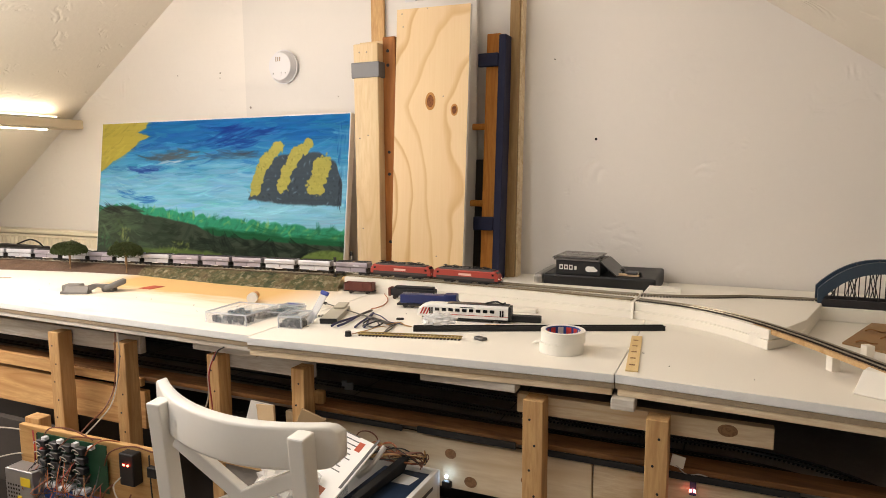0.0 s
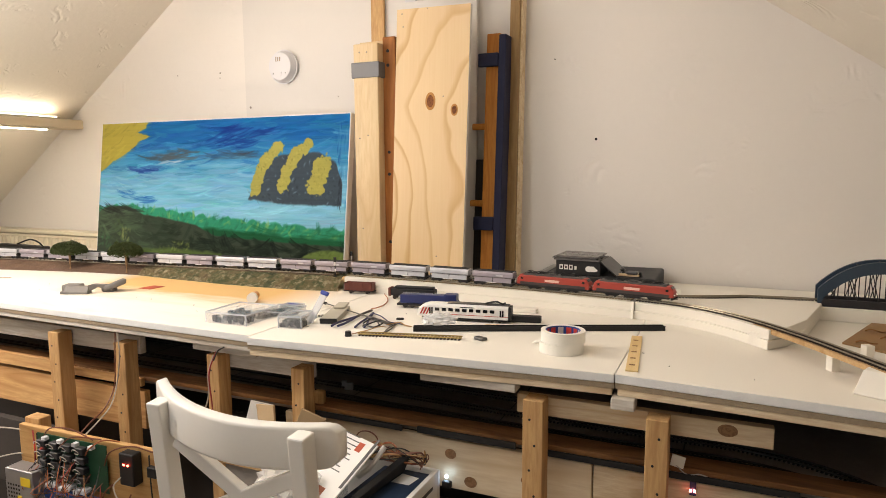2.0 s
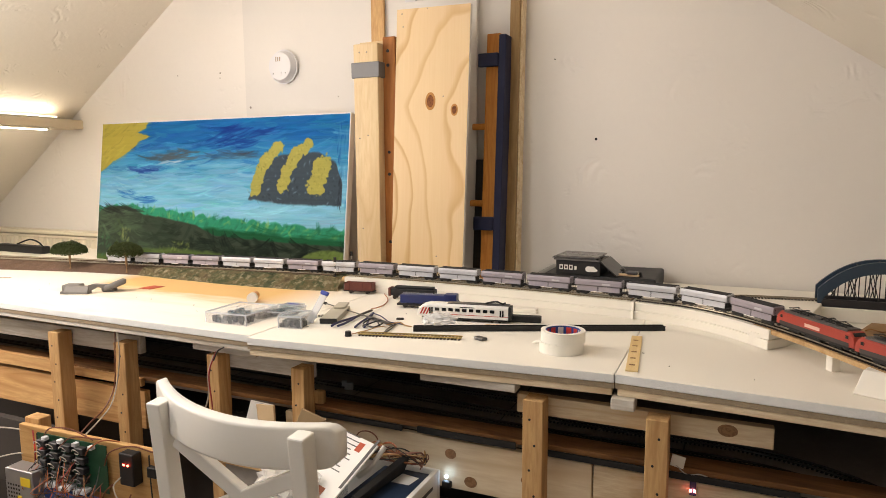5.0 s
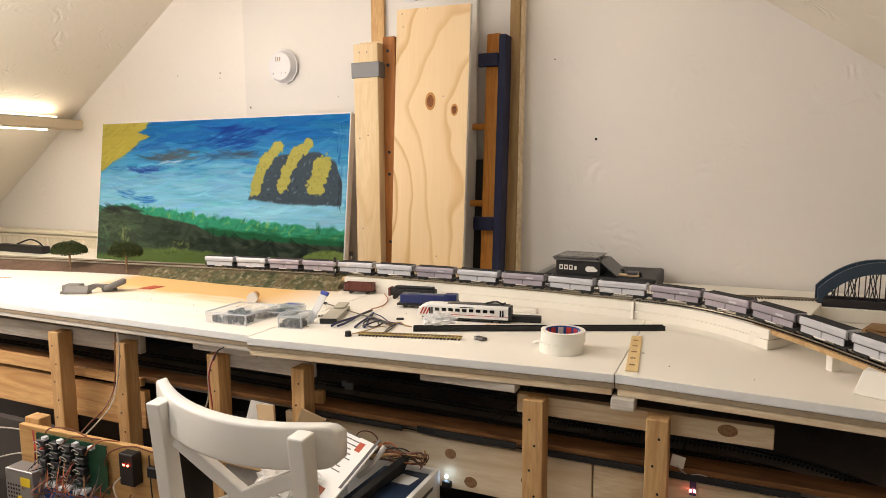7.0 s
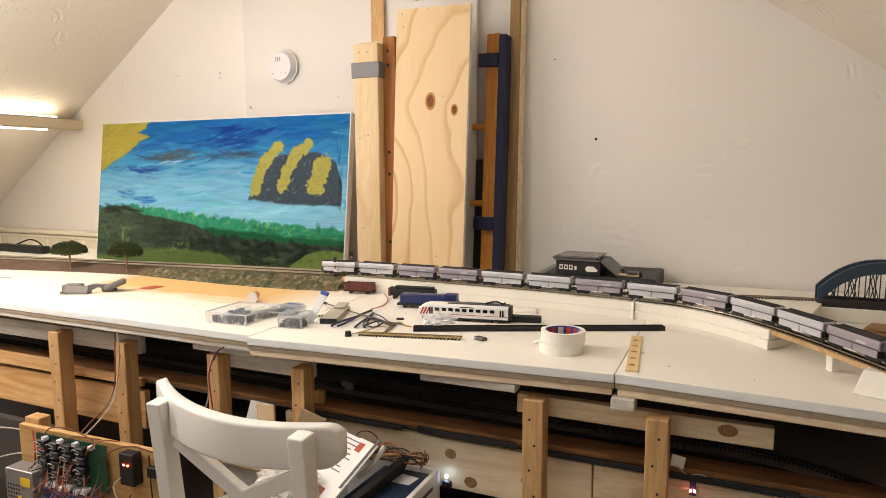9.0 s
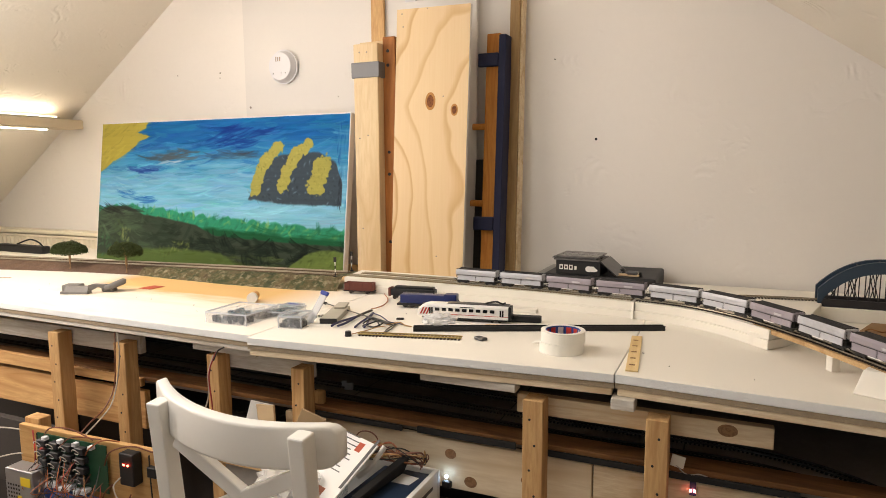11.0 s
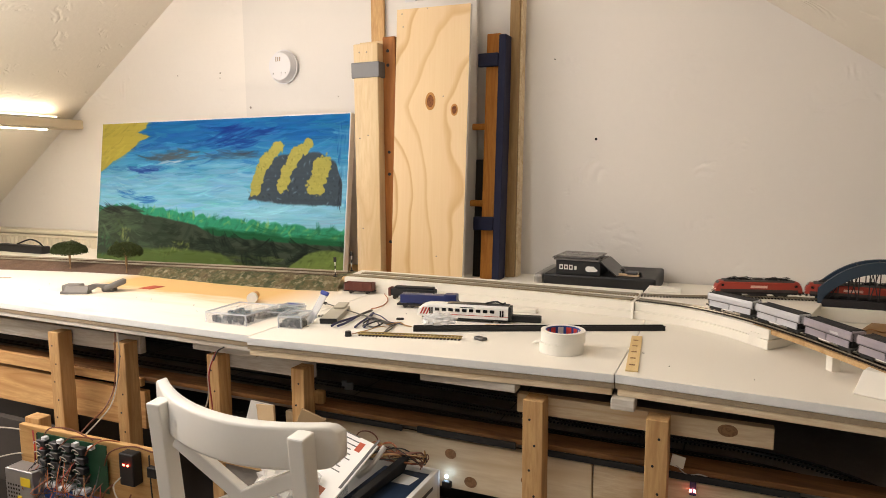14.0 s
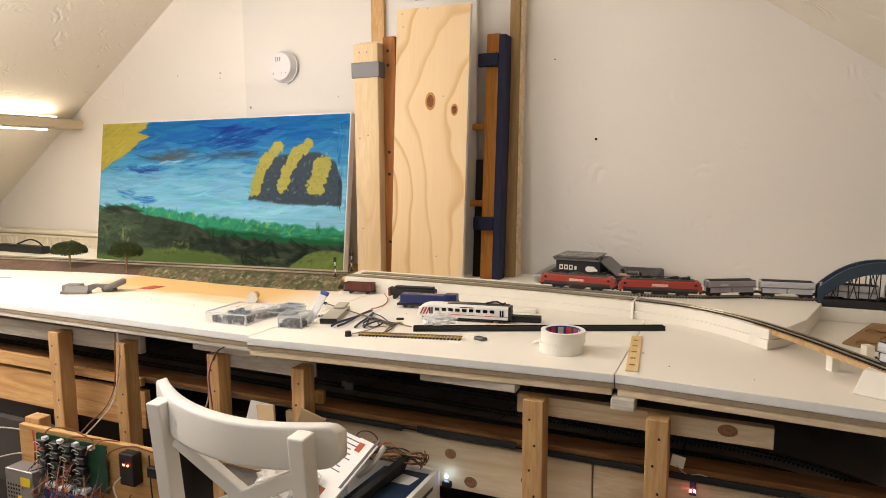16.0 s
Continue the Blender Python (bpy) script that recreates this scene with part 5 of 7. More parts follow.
clear_box(-1.262, 1.295, 2, 0.130, 0.135, 0.028, ((0.03, 0.95, 0.05, 0.40, M["dark_bits"]), (0.1, 0.45, 0.5, 0.9, M["dark_bits"]), (0.6, 0.9, 0.55, 0.95, M["grey_bits"])), "clear plastic parts box filled with dark bits")
clear_box(-1.172, 1.405, 8, 0.085, 0.10, 0.014, ((0.05, 0.35, 0.2, 0.8, M["dark_bits"]), (0.6, 0.9, 0.2, 0.8, M["grey_bits"])), "low clear tray with grey and black parts")
clear_box(-1.045, 1.318, 12, 0.062, 0.075, 0.030, ((0.05, 0.95, 0.05, 0.5, M["dark_bits"]), (0.1, 0.5, 0.55, 0.9, M["grey_bits"])), "small clear box of grey parts")
clear_box(-1.185, 1.505, 4, 0.055, 0.045, 0.010, ((0.1, 0.9, 0.1, 0.9, M["grey_bits"]),), "flat clear box with a blue label")
M["blue_plastic"] = mat("blue_plastic", col(40, 60, 150), 0.35, 0, 0.1, 20, 100, 0.02)
single("blue_label", boxes((0, 0.034, 0, 0.018, 0, 0.0012)), M["blue_plastic"], "small blue paper label on a clear box", "label", at=pose(-1.172, 1.515, TAB + 0.0125, 0, 0, 4))
ch = bmesh.new()
for i in range(9):
    cyl(0.004, 0, 0.006, 8, bm=ch, at=(0.007 * i, 0.006 * i))
single("chain_of_beads", ch, M["grey_bits"], "short row of small grey cast parts", "model parts", at=pose(-1.062, 1.425, TAB + 0.0003))
sl = thing("clear_sleeve", "clear plastic tube with a blue cap leaning upright", "plastic tube", at=pose(-1.000, 1.388, TAB + 0.004, -34, 14, 0) @ Matrix.Scale(0.82, 4))
part("sleeve", boxes((-0.012, 0.012, -0.004, 0.004, 0, 0.098), bevel=0.002), M["rim_clear"], sl, "clear sleeve")
part("cap", boxes((-0.014, 0.014, -0.006, 0.006, 0.098, 0.112), bevel=0.003), M["blue_plastic"], sl, "blue cap")
part("core", boxes((-0.005, 0.005, -0.002, 0.002, 0.002, 0.028)), M["dark_bits"], sl)
ig = thing("grey_ingot", "stepped grey metal weight with a dark end", "metal weight", at=pose(-0.952, 1.405, TAB + 0.0003, 0, 0, 20))
M["cast_grey"] = mat("cast_grey", col(182, 176, 160), 0.6, 0, 0.08, 30, 200, 0.08)
part("bar", boxes((-0.024, 0.022, 0.003, 0.165, 0.0, 0.014), bevel=0.002), M["cast_grey"], ig)
part("step", boxes((-0.016, 0.016, 0.12, 0.185, 0.0142, 0.020), bevel=0.002), M["cast_grey"], ig)
part("end_face", boxes((-0.0235, 0.0215, -0.0005, 0.0028, 0.0005, 0.0135)), M["black"], ig, "dark end")

# tools and cables
M["wire_tan"] = mat("tan_wire", col(170, 130, 80), 0.5, 0.1, 0.1, 30, 100, 0.02)
M["tool_blue"] = mat("tool_grips", col(44, 46, 84), 0.5, 0, 0.15, 30, 200, 0.08)
M["tool_steel"] = mat("tool_steel", col(96, 92, 88), 0.4, 0.7, 0.15, 30, 200, 0.08)
M["copper"] = mat("orange_wire", col(170, 100, 60), 0.5, 0.1, 0.1, 30, 100, 0.02)
pg = thing("pliers", "long-nosed pliers with dark blue grips", "pliers", at=pose(-0.915, 1.455, TAB + 0.006, 0, 0, 91))
part("grip", tube(smooth_line([(-0.080, -0.009, 0), (-0.05, -0.011, 0), (0.0, -0.005, 0), (0.03, 0, 0)], 5), 0.0031, 8), M["tool_blue"], pg, "dark blue grip")
part("grip", tube(smooth_line([(-0.085, 0.006, 0), (-0.05, 0.011, 0), (0.0, 0.005, 0), (0.03, 0, 0)], 5), 0.0031, 8), M["tool_blue"], pg, "dark blue grip")
part("jaws", tube([(0.025, 0, 0), (0.06, 0, 0.001), (0.115, 0.002, 0)], 0.0036, 8), M["tool_steel"], pg, "steel jaws")
cu = thing("side_cutters", "small cutters with slim blue grips", "cutters", at=pose(-0.872, 1.46, TAB + 0.005, 0, 0, 108))
for q in (-1, 1):
    part("grip", tube(smooth_line([(-0.075, q * 0.012, 0), (-0.03, q * 0.010, 0), (0.03, q * 0.003, 0), (0.09, 0, 0)], 5), 0.0028, 8), M["tool_blue"], cu, "slim blue grip")
sc = thing("screwdriver", "long thin screwdriver with a dark tip", "screwdriver", at=pose(-1.085, 1.581, TAB + 0.012, 0, 1.2, -24.5))
part("shaft", tube([(0.0, 0, 0), (0.33, 0, 0)], 0.0017, 6), M["tool_steel"], sc, "steel shaft")
part("handle", cyl(0.0042, -0.016, 0.010, 10, axis="X"), M["black"], sc)
part("grip", cyl(0.0042, 0.23, 0.32, 10, axis="X"), M["grey_lid"], sc, "grey grip")
tw = thing("tweezers", "pair of slim metal tweezers", "tweezers", at=pose(-0.776, 1.412, TAB + 0.003, 0, 0, 100))
for q in (-1, 1):
    part("arm", tube([(-0.06, 0, 0), (0, q * 0.005, 0), (0.06, q * 0.001, 0)], 0.0016, 6), M["tool_steel"], tw)
for k, (pts, r, mt, label) in enumerate((
        ([(-0.90, 1.545, 0.004), (-0.85, 1.50, 0.010), (-0.81, 1.47, 0.005), (-0.785, 1.468, 0.004), (-0.747, 1.456, 0.003)], 0.0015, "tool_blue", "thin dark cable lying among the tools"),
        ([(-0.85, 1.405, 0.004), (-0.825, 1.445, 0.012), (-0.80, 1.425, 0.014), (-0.815, 1.400, 0.006), (-0.85, 1.41, 0.010), (-0.835, 1.44, 0.018), (-0.805, 1.415, 0.006)], 0.0019, "black", "coiled black cable in a small heap"),
        ([(-0.92, 1.572, 0.010), (-0.925, 1.61, 0.005), (-0.93, 1.66, 0.003), (-0.955, 1.73, 0.003), (-1.0, 1.79, 0.008)], 0.0014, "copper", "thin orange wire curving over the table"),
        ([(-0.833, 1.325, 0.004), (-0.82, 1.36, 0.004), (-0.80, 1.40, 0.008), (-0.79, 1.42, 0.004)], 0.0013, "wire_tan", "thin lead with a black plug"),
        ([(-0.80, 1.44, 0.004), (-0.775, 1.462, 0.008), (-0.755, 1.455, 0.004), (-0.735, 1.452, 0.003)], 0.0016, "wire_tan", "short tan wire end"))):
    single("cable", tube(smooth_line([(x, y, TAB + z) for x, y, z in pts], 6), r, 6), M[mt], label, "cable", group="loose cables")
single("black_plug", cyl(0.0085, 0, 0.012, 14, 0.007), M["black"], "small round black plug", "plug", at=pose(-0.838, 1.318, TAB + 0.0003))
single("dark_clip", boxes((-0.010, 0.010, -0.005, 0.005, 0, 0.005), bevel=0.002), M["black"], "tiny black plastic clip", "clip", at=pose(-0.803, 1.520, TAB + 0.0003, 0, 0, 20))

# loose piece of track
M["brass"] = mat("brass_rail", col(206, 182, 120), 0.35, 0.85, 0.12, 40, 300, 0.08)
lt = thing("loose_track", "short loose piece of black-sleepered track", "railway track", at=pose(-0.822, 1.341, TAB + 0.0062, 0, 0, 13))
for y in (-0.0088, 0.0088):
    part("rail", boxes((0, 0.254, y - 0.001, y + 0.001, -0.003, 0)), M["brass"], lt)
for i in range(29):
    part("sleeper", boxes((0.003 + i * 0.0087, 0.0075 + i * 0.0087, -0.0145, 0.0145, -0.006, -0.003)), M["sleeper_dark"], lt)

# long black strip, crumpled film and card
st = thing("black_channel", "long black plastic channel lying on the table", "plastic channel", at=pose(-0.716, 1.425, TAB + 0.0003, 0, 0, 23.3))
part("web", boxes((0, 0.62, -0.009, 0.009, 0, 0.0025), bevel=0.0006, seg=1), M["black"], st)
part("flange", boxes((0, 0.62, -0.009, -0.0065, 0.0026, 0.0125), bevel=0.0006, seg=1), M["black"], st)
part("flange", boxes((0, 0.62, 0.0065, 0.009, 0.0026, 0.0125), bevel=0.0006, seg=1), M["black"], st)
bm = bmesh.new()
bmesh.ops.create_icosphere(bm, subdivisions=4, radius=1.0)
for v in bm.verts:
    q = v.co.normalized()
    k = 1 + 0.35 * noise.noise(q * 2.2) + 0.22 * abs(noise.noise(q * 6.0)) + 0.10 * noise.noise(q * 14)
    v.co = Vector((q.x * 0.038 * k, q.y * 0.028 * k, max(0.0, q.z * 0.016 * k + 0.008)))
single("plastic_bag", bm, clear("film", (0.88, 0.88, 0.88, 1), 0.15, 0.6), "small crumpled clear plastic bag", "plastic bag", at=pose(-0.668, 1.476, TAB + 0.0130, 0, 0, 22), smooth=False)
single("paper_tag", boxes((-0.018, 0.018, -0.008, 0.008, 0, 0.001)), M["batten"], "small tan paper tag", "paper", at=pose(-0.555, 1.555, TAB + 0.0005, 0, 0, 10))
er = single("grey_eraser", boxes((-0.014, 0.014, -0.009, 0.009, 0, 0.007), bevel=0.002), M["grey_lid"], "small dark grey rubber block", "eraser", at=pose(-0.532, 1.408, TAB + 0.0003, 0, 0, -25))

# two rolls of white tape
M["tape_white"] = mat("white_tape", col(236, 233, 224), 0.5, 0, 0.03, 14, 200, 0.05)
M["label_blue"] = mat("label_blue", col(44, 74, 150), 0.5, 0, 0.08, 14, 100, 0.02)
M["label_red"] = mat("label_red", col(206, 66, 54), 0.5, 0, 0.08, 14, 100, 0.02)


def ring_mesh(r0, r1, z0, z1, n=48, a0=0.0, a1=360.0):
    bm = bmesh.new()
    last = None
    full = a1 - a0 >= 360
    steps = n if full else max(3, int(n * (a1 - a0) / 360))
    rings = []
    for i in range(steps if full else steps + 1):
        a = radians(a0 + (a1 - a0) * i / steps)
        c, s = math.cos(a), math.sin(a)
        rings.append([bm.verts.new((r * c, r * s, z)) for r, z in ((r0, z0), (r1, z0), (r1, z1), (r0, z1))])
    for i in range(len(rings) if full else len(rings) - 1):
        p, q = rings[i], rings[(i + 1) % len(rings)]
        for k in range(4):
            bm.faces.new((p[k], p[(k + 1) % 4], q[(k + 1) % 4], q[k]))
    if not full:
        bm.faces.new(rings[0]), bm.faces.new(rings[-1][::-1])
    bmesh.ops.recalc_face_normals(bm, faces=bm.faces[:])
    return bm


for k, (dx, dy, z) in enumerate(((0.0, 0.0, 0.0003), (0.003, 0.002, 0.0242))):
    tp = thing("tape_roll", "roll of white tape stacked on another" if k else "lower roll of white tape on the table", "tape roll", at=pose(-0.336 + dx, 1.391 + dy, TAB + z, 0, 0, 12), group="tape rolls")
    part("tape", ring_mesh(0.038, 0.0482, 0, 0.0236), M["tape_white"], tp)
    part("core", ring_mesh(0.0355, 0.0378, 0.0002, 0.0234), M["label_blue"], tp, "blue printed core")
    for q, a in enumerate(range(0, 360, 30)):
        part("core_label", ring_mesh(0.0349, 0.0353, 0.004, 0.0205, 48, a, a + 20), M["label_red"] if q % 3 else M["white"], tp, "red and white label patch")
single("tape_tail", moved(prism([(-0.022, -0.006), (0.02, -0.010), (0.016, 0.010), (-0.012, 0.012)], 0, 0.002), pose(0, 0, 0.004, 12, -18, 0)), M["tape_white"], "crumpled tail of white tape", "tape scrap", at=pose(-0.400, 1.432, TAB + 0.0015) @ Matrix.Scale(0.7, 4))

# perforated strip
rl = thing("perforated_strip", "thin bare wooden strip with slotted holes", "wooden strip", at=pose(-0.173, 1.296, TAB + 0.0003, 0, 0, 5.5))
bm = bmesh.new()
bm_box(bm, -0.011, 0.013, 0, 0.281, 0, 0.003)
M["pale_birch"] = wood("pale_birch", col(232, 208, 158), col(206, 174, 116), "Y", 9)
part("strip", bm, M["pale_birch"], rl)
for i in range(5):
    part("slot", boxes((-0.0055, 0.0055, 0.035 + i * 0.050, 0.043 + i * 0.050, 0.0029, 0.0033)), M["rust_wood"], rl, "dark slot")
for i in range(16):
    rng = random.Random(40 + i)
    x, y = rng.uniform(-2.3, 0.1), rng.uniform(1.32, 1.62)
    single("crumb", boxes((-0.003 * rng.random() - 0.001, 0.002, -0.0009, 0.0009, 0, 0.0010)), M["dark_bits"], "tiny dark crumb on the foam", "crumb", group="crumbs", at=pose(x, y, TAB + 0.0004, 0, 0, rng.uniform(0, 180)))

# ---------- parked model vehicles ----------
M["wagon_brown"] = mat("wagon_brown", col(104, 52, 40), 0.6, 0, 0.15, 40, 200, 0.1)
M["engine_blue"] = mat("engine_blue", col(24, 38, 96), 0.35, 0, 0.1, 30, 150, 0.04)
M["railcar_white"] = mat("railcar_white", col(232, 230, 226), 0.35, 0, 0.03, 20, 150, 0.03)
M["stripe_red"] = mat("stripe_red", col(180, 52, 44), 0.4, 0, 0.05, 20, 150, 0.03)
M["glass_dark"] = mat("dark_window", col(22, 24, 28), 0.1, 0, 0.1, 10, 100, 0.0)
M["loco_dark"] = mat("running_gear", col(30, 28, 28), 0.6, 0, 0.2, 40, 300, 0.1)
M["steel_dark"] = mat("wheel_metal", col(70, 66, 62), 0.45, 0.7, 0.15, 40, 300, 0.1)


def axle(parent, x, r=0.0055):
    bm = bmesh.new()
    for y in (-0.0095, 0.0075):
        cyl(r, y, y + 0.002, 14, bm=bm, at=(x, r), axis="Y")
    cyl(0.001, -0.0095, 0.0095, 6, bm=bm, at=(x, r), axis="Y")
    bmesh.ops.recalc_face_normals(bm, faces=bm.faces[:])
    return part("wheelset", bm, M["steel_dark"], parent)


bw = thing("goods_wagon", "brown open model goods wagon parked on the foam", "model wagon", at=pose(-1.096, 1.800, TAB + 0.0003, 0, 0, 9))
part("side_boards", boxes((-0.048, 0.048, -0.0155, -0.0140, 0.012, 0.036), (-0.048, 0.048, 0.0140, 0.0155, 0.012, 0.036), (-0.048, -0.0465, -0.014, 0.014, 0.012, 0.036), (0.0465, 0.048, -0.014, 0.014, 0.012, 0.036)), M["wagon_brown"], bw)
part("floor_boards", boxes((-0.0465, 0.0465, -0.014, 0.014, 0.011, 0.030)), M["loco_dark"], bw)
for i in range(7):
    part("stanchion", boxes((-0.046 + i * 0.015, -0.0442 + i * 0.015, -0.0168, -0.0155, 0.011, 0.036)), M["wagon_brown"], bw)
part("underframe", boxes((-0.052, 0.052, -0.012, 0.012, 0.0075, 0.011)), M["loco_dark"], bw)
for x in (-0.028, 0.028):
    axle(bw, x)
bk = thing("parked_steam_tender", "black and brown model tender engine on the foam", "model locomotive", at=pose(-0.905, 1.776, TAB + 0.0003, 0, 0, 8))
part("body", boxes((-0.055, 0.085, -0.015, 0.015, 0.012, 0.034), (-0.045, 0.08, -0.010, 0.010, 0.034, 0.041), bevel=0.002), M["black"], bk)
part("cab_front", boxes((-0.064, -0.0555, -0.0155, 0.0155, 0.010, 0.036), bevel=0.002), M["wagon_brown"], bk, "brown cab front")
part("cab_window", boxes((-0.0648, -0.0642, -0.011, 0.011, 0.024, 0.032)), M["railcar_white"], bk)
for x in (-0.045, -0.015, 0.03, 0.06):
    axle(bk, x, 0.0065)
be = thing("parked_blue_locomotive", "dark blue model locomotive with black running gear", "model locomotive", at=pose(-0.802, 1.682, TAB + 0.0003, 0, 0, 10))
part("hood", boxes((-0.075, 0.080, -0.016, 0.016, 0.014, 0.040), bevel=0.003), M["engine_blue"], be)
part("cab", boxes((0.055, 0.092, -0.0165, 0.0165, 0.013, 0.044), bevel=0.003), M["engine_blue"], be, "blue cab")
part("roof_walk", boxes((-0.070, 0.05, -0.006, 0.006, 0.0402, 0.043)), M["clear"], be, "pale roof strip")
part("underframe", boxes((-0.085, 0.098, -0.015, 0.015, 0.007, 0.0138), bevel=0.001), M["loco_dark"], be)
for x in (-0.062, -0.04, 0.05, 0.075):
    axle(be, x, 0.0065)
part("pipe", tube([(0.095, -0.008, 0.014), (0.099, -0.008, 0.024), (0.094, -0.008, 0.032)], 0.0012, 6), M["black"], be)
rc = thing("white_railcar", "white model railcar with red stripes and dark windows", "model railcar", at=pose(-0.640, 1.578, TAB + 0.0003, 0, 0, 8.5))
stn = []
for x, top_z, w in ((-0.128, 0.022, 0.70), (-0.124, 0.032, 0.85), (-0.112, 0.041, 0.97), (-0.095, 0.0455, 1.0), (0.118, 0.0455, 1.0)):
    stn.append((x, [(-0.0165 * w, 0.010), (-0.0165 * w, top_z - 0.006), (-0.012 * w, top_z), (0.012 * w, top_z), (0.0165 * w, top_z - 0.006), (0.0165 * w, 0.010)]))
bm = bmesh.new()
rings = [[bm.verts.new((x, y, z)) for y, z in prof] for x, prof in stn]
for a, b in zip(rings, rings[1:]):
    for k in range(6):
        bm.faces.new((a[k], a[(k + 1) % 6], b[(k + 1) % 6], b[k]))
bm.faces.new(rings[0][::-1]), bm.faces.new(rings[-1])
bmesh.ops.recalc_face_normals(bm, faces=bm.faces[:])
part("body_shell", bm, M["railcar_white"], rc, "white body shell")
part("roof", boxes((-0.045, 0.119, -0.0125, 0.0125, 0.0456, 0.0475), bevel=0.0006, seg=1), M["grey_lid"], rc, "grey roof")
for i in range(9):
    part("side_window", boxes((-0.078 + i * 0.0185, -0.066 + i * 0.0185, -0.0171, -0.0160, 0.0265, 0.0345)), M["glass_dark"], rc)
for x in (-0.094, 0.096):
    for d in (0, 0.006):
        part("door_pane", boxes((x + d, x + d + 0.004, -0.0171, -0.0160, 0.018, 0.035)), M["glass_dark"], rc)
part("waist_stripe", boxes((-0.088, 0.117, -0.0170, -0.0162, 0.0175, 0.0188)), M["stripe_red"], rc, "red waist stripe")
for i in range(3):
    bm = bmesh.new()
    x = -0.120 + i * 0.008
    q = [bm.verts.new(p) for p in ((x, -0.0168, 0.016), (x + 0.004, -0.0168, 0.016), (x + 0.013, -0.0171, 0.034), (x + 0.009, -0.0171, 0.034))]
    w = [bm.verts.new((p.co.x, -0.0140, p.co.z)) for p in q]
    bm.faces.new(q), bm.faces.new(w[::-1])
    for k in range(4):
        bm.faces.new((q[k], w[k], w[(k + 1) % 4], q[(k + 1) % 4]))
    bmesh.ops.recalc_face_normals(bm, faces=bm.faces[:])
    part("nose_stripe", bm, M["stripe_red"], rc, "slanted red stripe")
part("lettering_bar", boxes((-0.010, 0.030, -0.0171, -0.0162, 0.0375, 0.0392)), M["glass_dark"], rc, "dark lettering bar")
part("windscreen", moved(boxes((-0.0006, 0.0006, -0.010, 0.010, -0.006, 0.006)), pose(-0.1165, 0, 0.0395, 0, 42, 0)), M["glass_dark"], rc)
part("end_wall", boxes((0.1182, 0.125, -0.0155, 0.0155, 0.010, 0.044), bevel=0.001), M["black"], rc, "black end bellows")
part("underframe", boxes((-0.115, 0.115, -0.013, 0.013, 0.0045, 0.0098), bevel=0.001), M["loco_dark"], rc)
part("pantograph", tube(smooth_line([(0.055, 0, 0.048), (0.075, 0.003, 0.053), (0.088, -0.004, 0.055), (0.10, 0.002, 0.049), (0.108, 0, 0.052)], 4), 0.0024, 6), M["black"], rc, "crumpled dark roof gear")
for x in (-0.095, -0.075, 0.075, 0.095):
    axle(rc, x, 0.005)
single("black_bar", boxes((0, 0.088, -0.012, 0.012, 0, 0.016), bevel=0.002), M["black"], "short black plastic bar behind the railcar", "plastic bar", at=pose(-0.535, 1.618, TAB + 0.0003, 0, 0, 10))

# ---------- white chair ----------
M["chair_white"] = mat("chair_lacquer", col(236, 233, 226), 0.35, 0, 0.03, 6, 120, 0.03)
CZ = 0.930
chair = thing("chair", "white lacquered wooden chair with a curved cross-braced back", "chair")


def chair_y(x):
    u = x + 0.72
    return 0.775 + (1.45 if u < 0 else 2.0) * u * u


bm = bmesh.new()
last = None
n = 44
for i in range(n + 1):
    x = -0.998 + 0.446 * i / n
    d = min(i, n - i) * 0.446 / n
    k = 0.62 + 0.38 * math.sqrt(max(0, 1 - (1 - min(1, d / 0.030)) ** 2))
    y, t, half = chair_y(x), 0.026, 0.0360 * k
    zc = CZ - 0.0425 - 0.012 * (x + 0.72)
    ring = []
    for a in range(12):
        c, w = math.cos(2 * math.pi * (a + 0.5) / 12), math.sin(2 * math.pi * (a + 0.5) / 12)
        px = math.copysign(abs(c) ** 0.22, c) * t / 2
        pz = math.copysign(abs(w) ** 0.14, w) * half
        ring.append(bm.verts.new((x, y + t / 2 + px, zc + pz)))
    if last:
        for q in range(12):
            bm.faces.new((last[q], ring[q], ring[(q + 1) % 12], last[(q + 1) % 12]))
    else:
        bm.faces.new(ring)
    last = ring
bm.faces.new(last[::-1])
bmesh.ops.recalc_face_normals(bm, faces=bm.faces[:])
part("top_rail", bm, M["chair_white"], chair, smooth=True)


def slanted(p, q, w, d, name):
    """A squared bar from p to q."""
    p, q = Vector(p), Vector(q)
    z = (q - p).normalized()
    y = Vector((0, 1, 0))
    x = y.cross(z).normalized()
    y = z.cross(x)
    m = Matrix((x, y, z)).transposed().to_4x4()
    m.translation = p
    return part(name, moved(boxes((-w / 2, w / 2, -d / 2, d / 2, 0, (q - p).length), bevel=0.003), m), M["chair_white"], chair)


slanted((-0.912, 0.900, 0.0), (-0.912, 0.815, 0.917), 0.031, 0.032, "back_leg")
slanted((-0.592, 0.872, 0.0), (-0.592, 0.790, 0.917), 0.030, 0.032, "back_leg")
slanted((-0.882, 0.824, 0.849), (-0.600, 0.818, 0.706), 0.027, 0.018, "cross_brace")
slanted((-0.605, 0.803, 0.842), (-0.885, 0.843, 0.690), 0.027, 0.018, "cross_brace")
part("seat", boxes((-0.945, -0.55, 0.84, 1.25, 0.435, 0.465), bevel=0.012), M["chair_white"], chair)
part("lower_rail", boxes((-0.885, -0.608, 0.838, 0.860, 0.54, 0.575), bevel=0.004), M["chair_white"], chair)
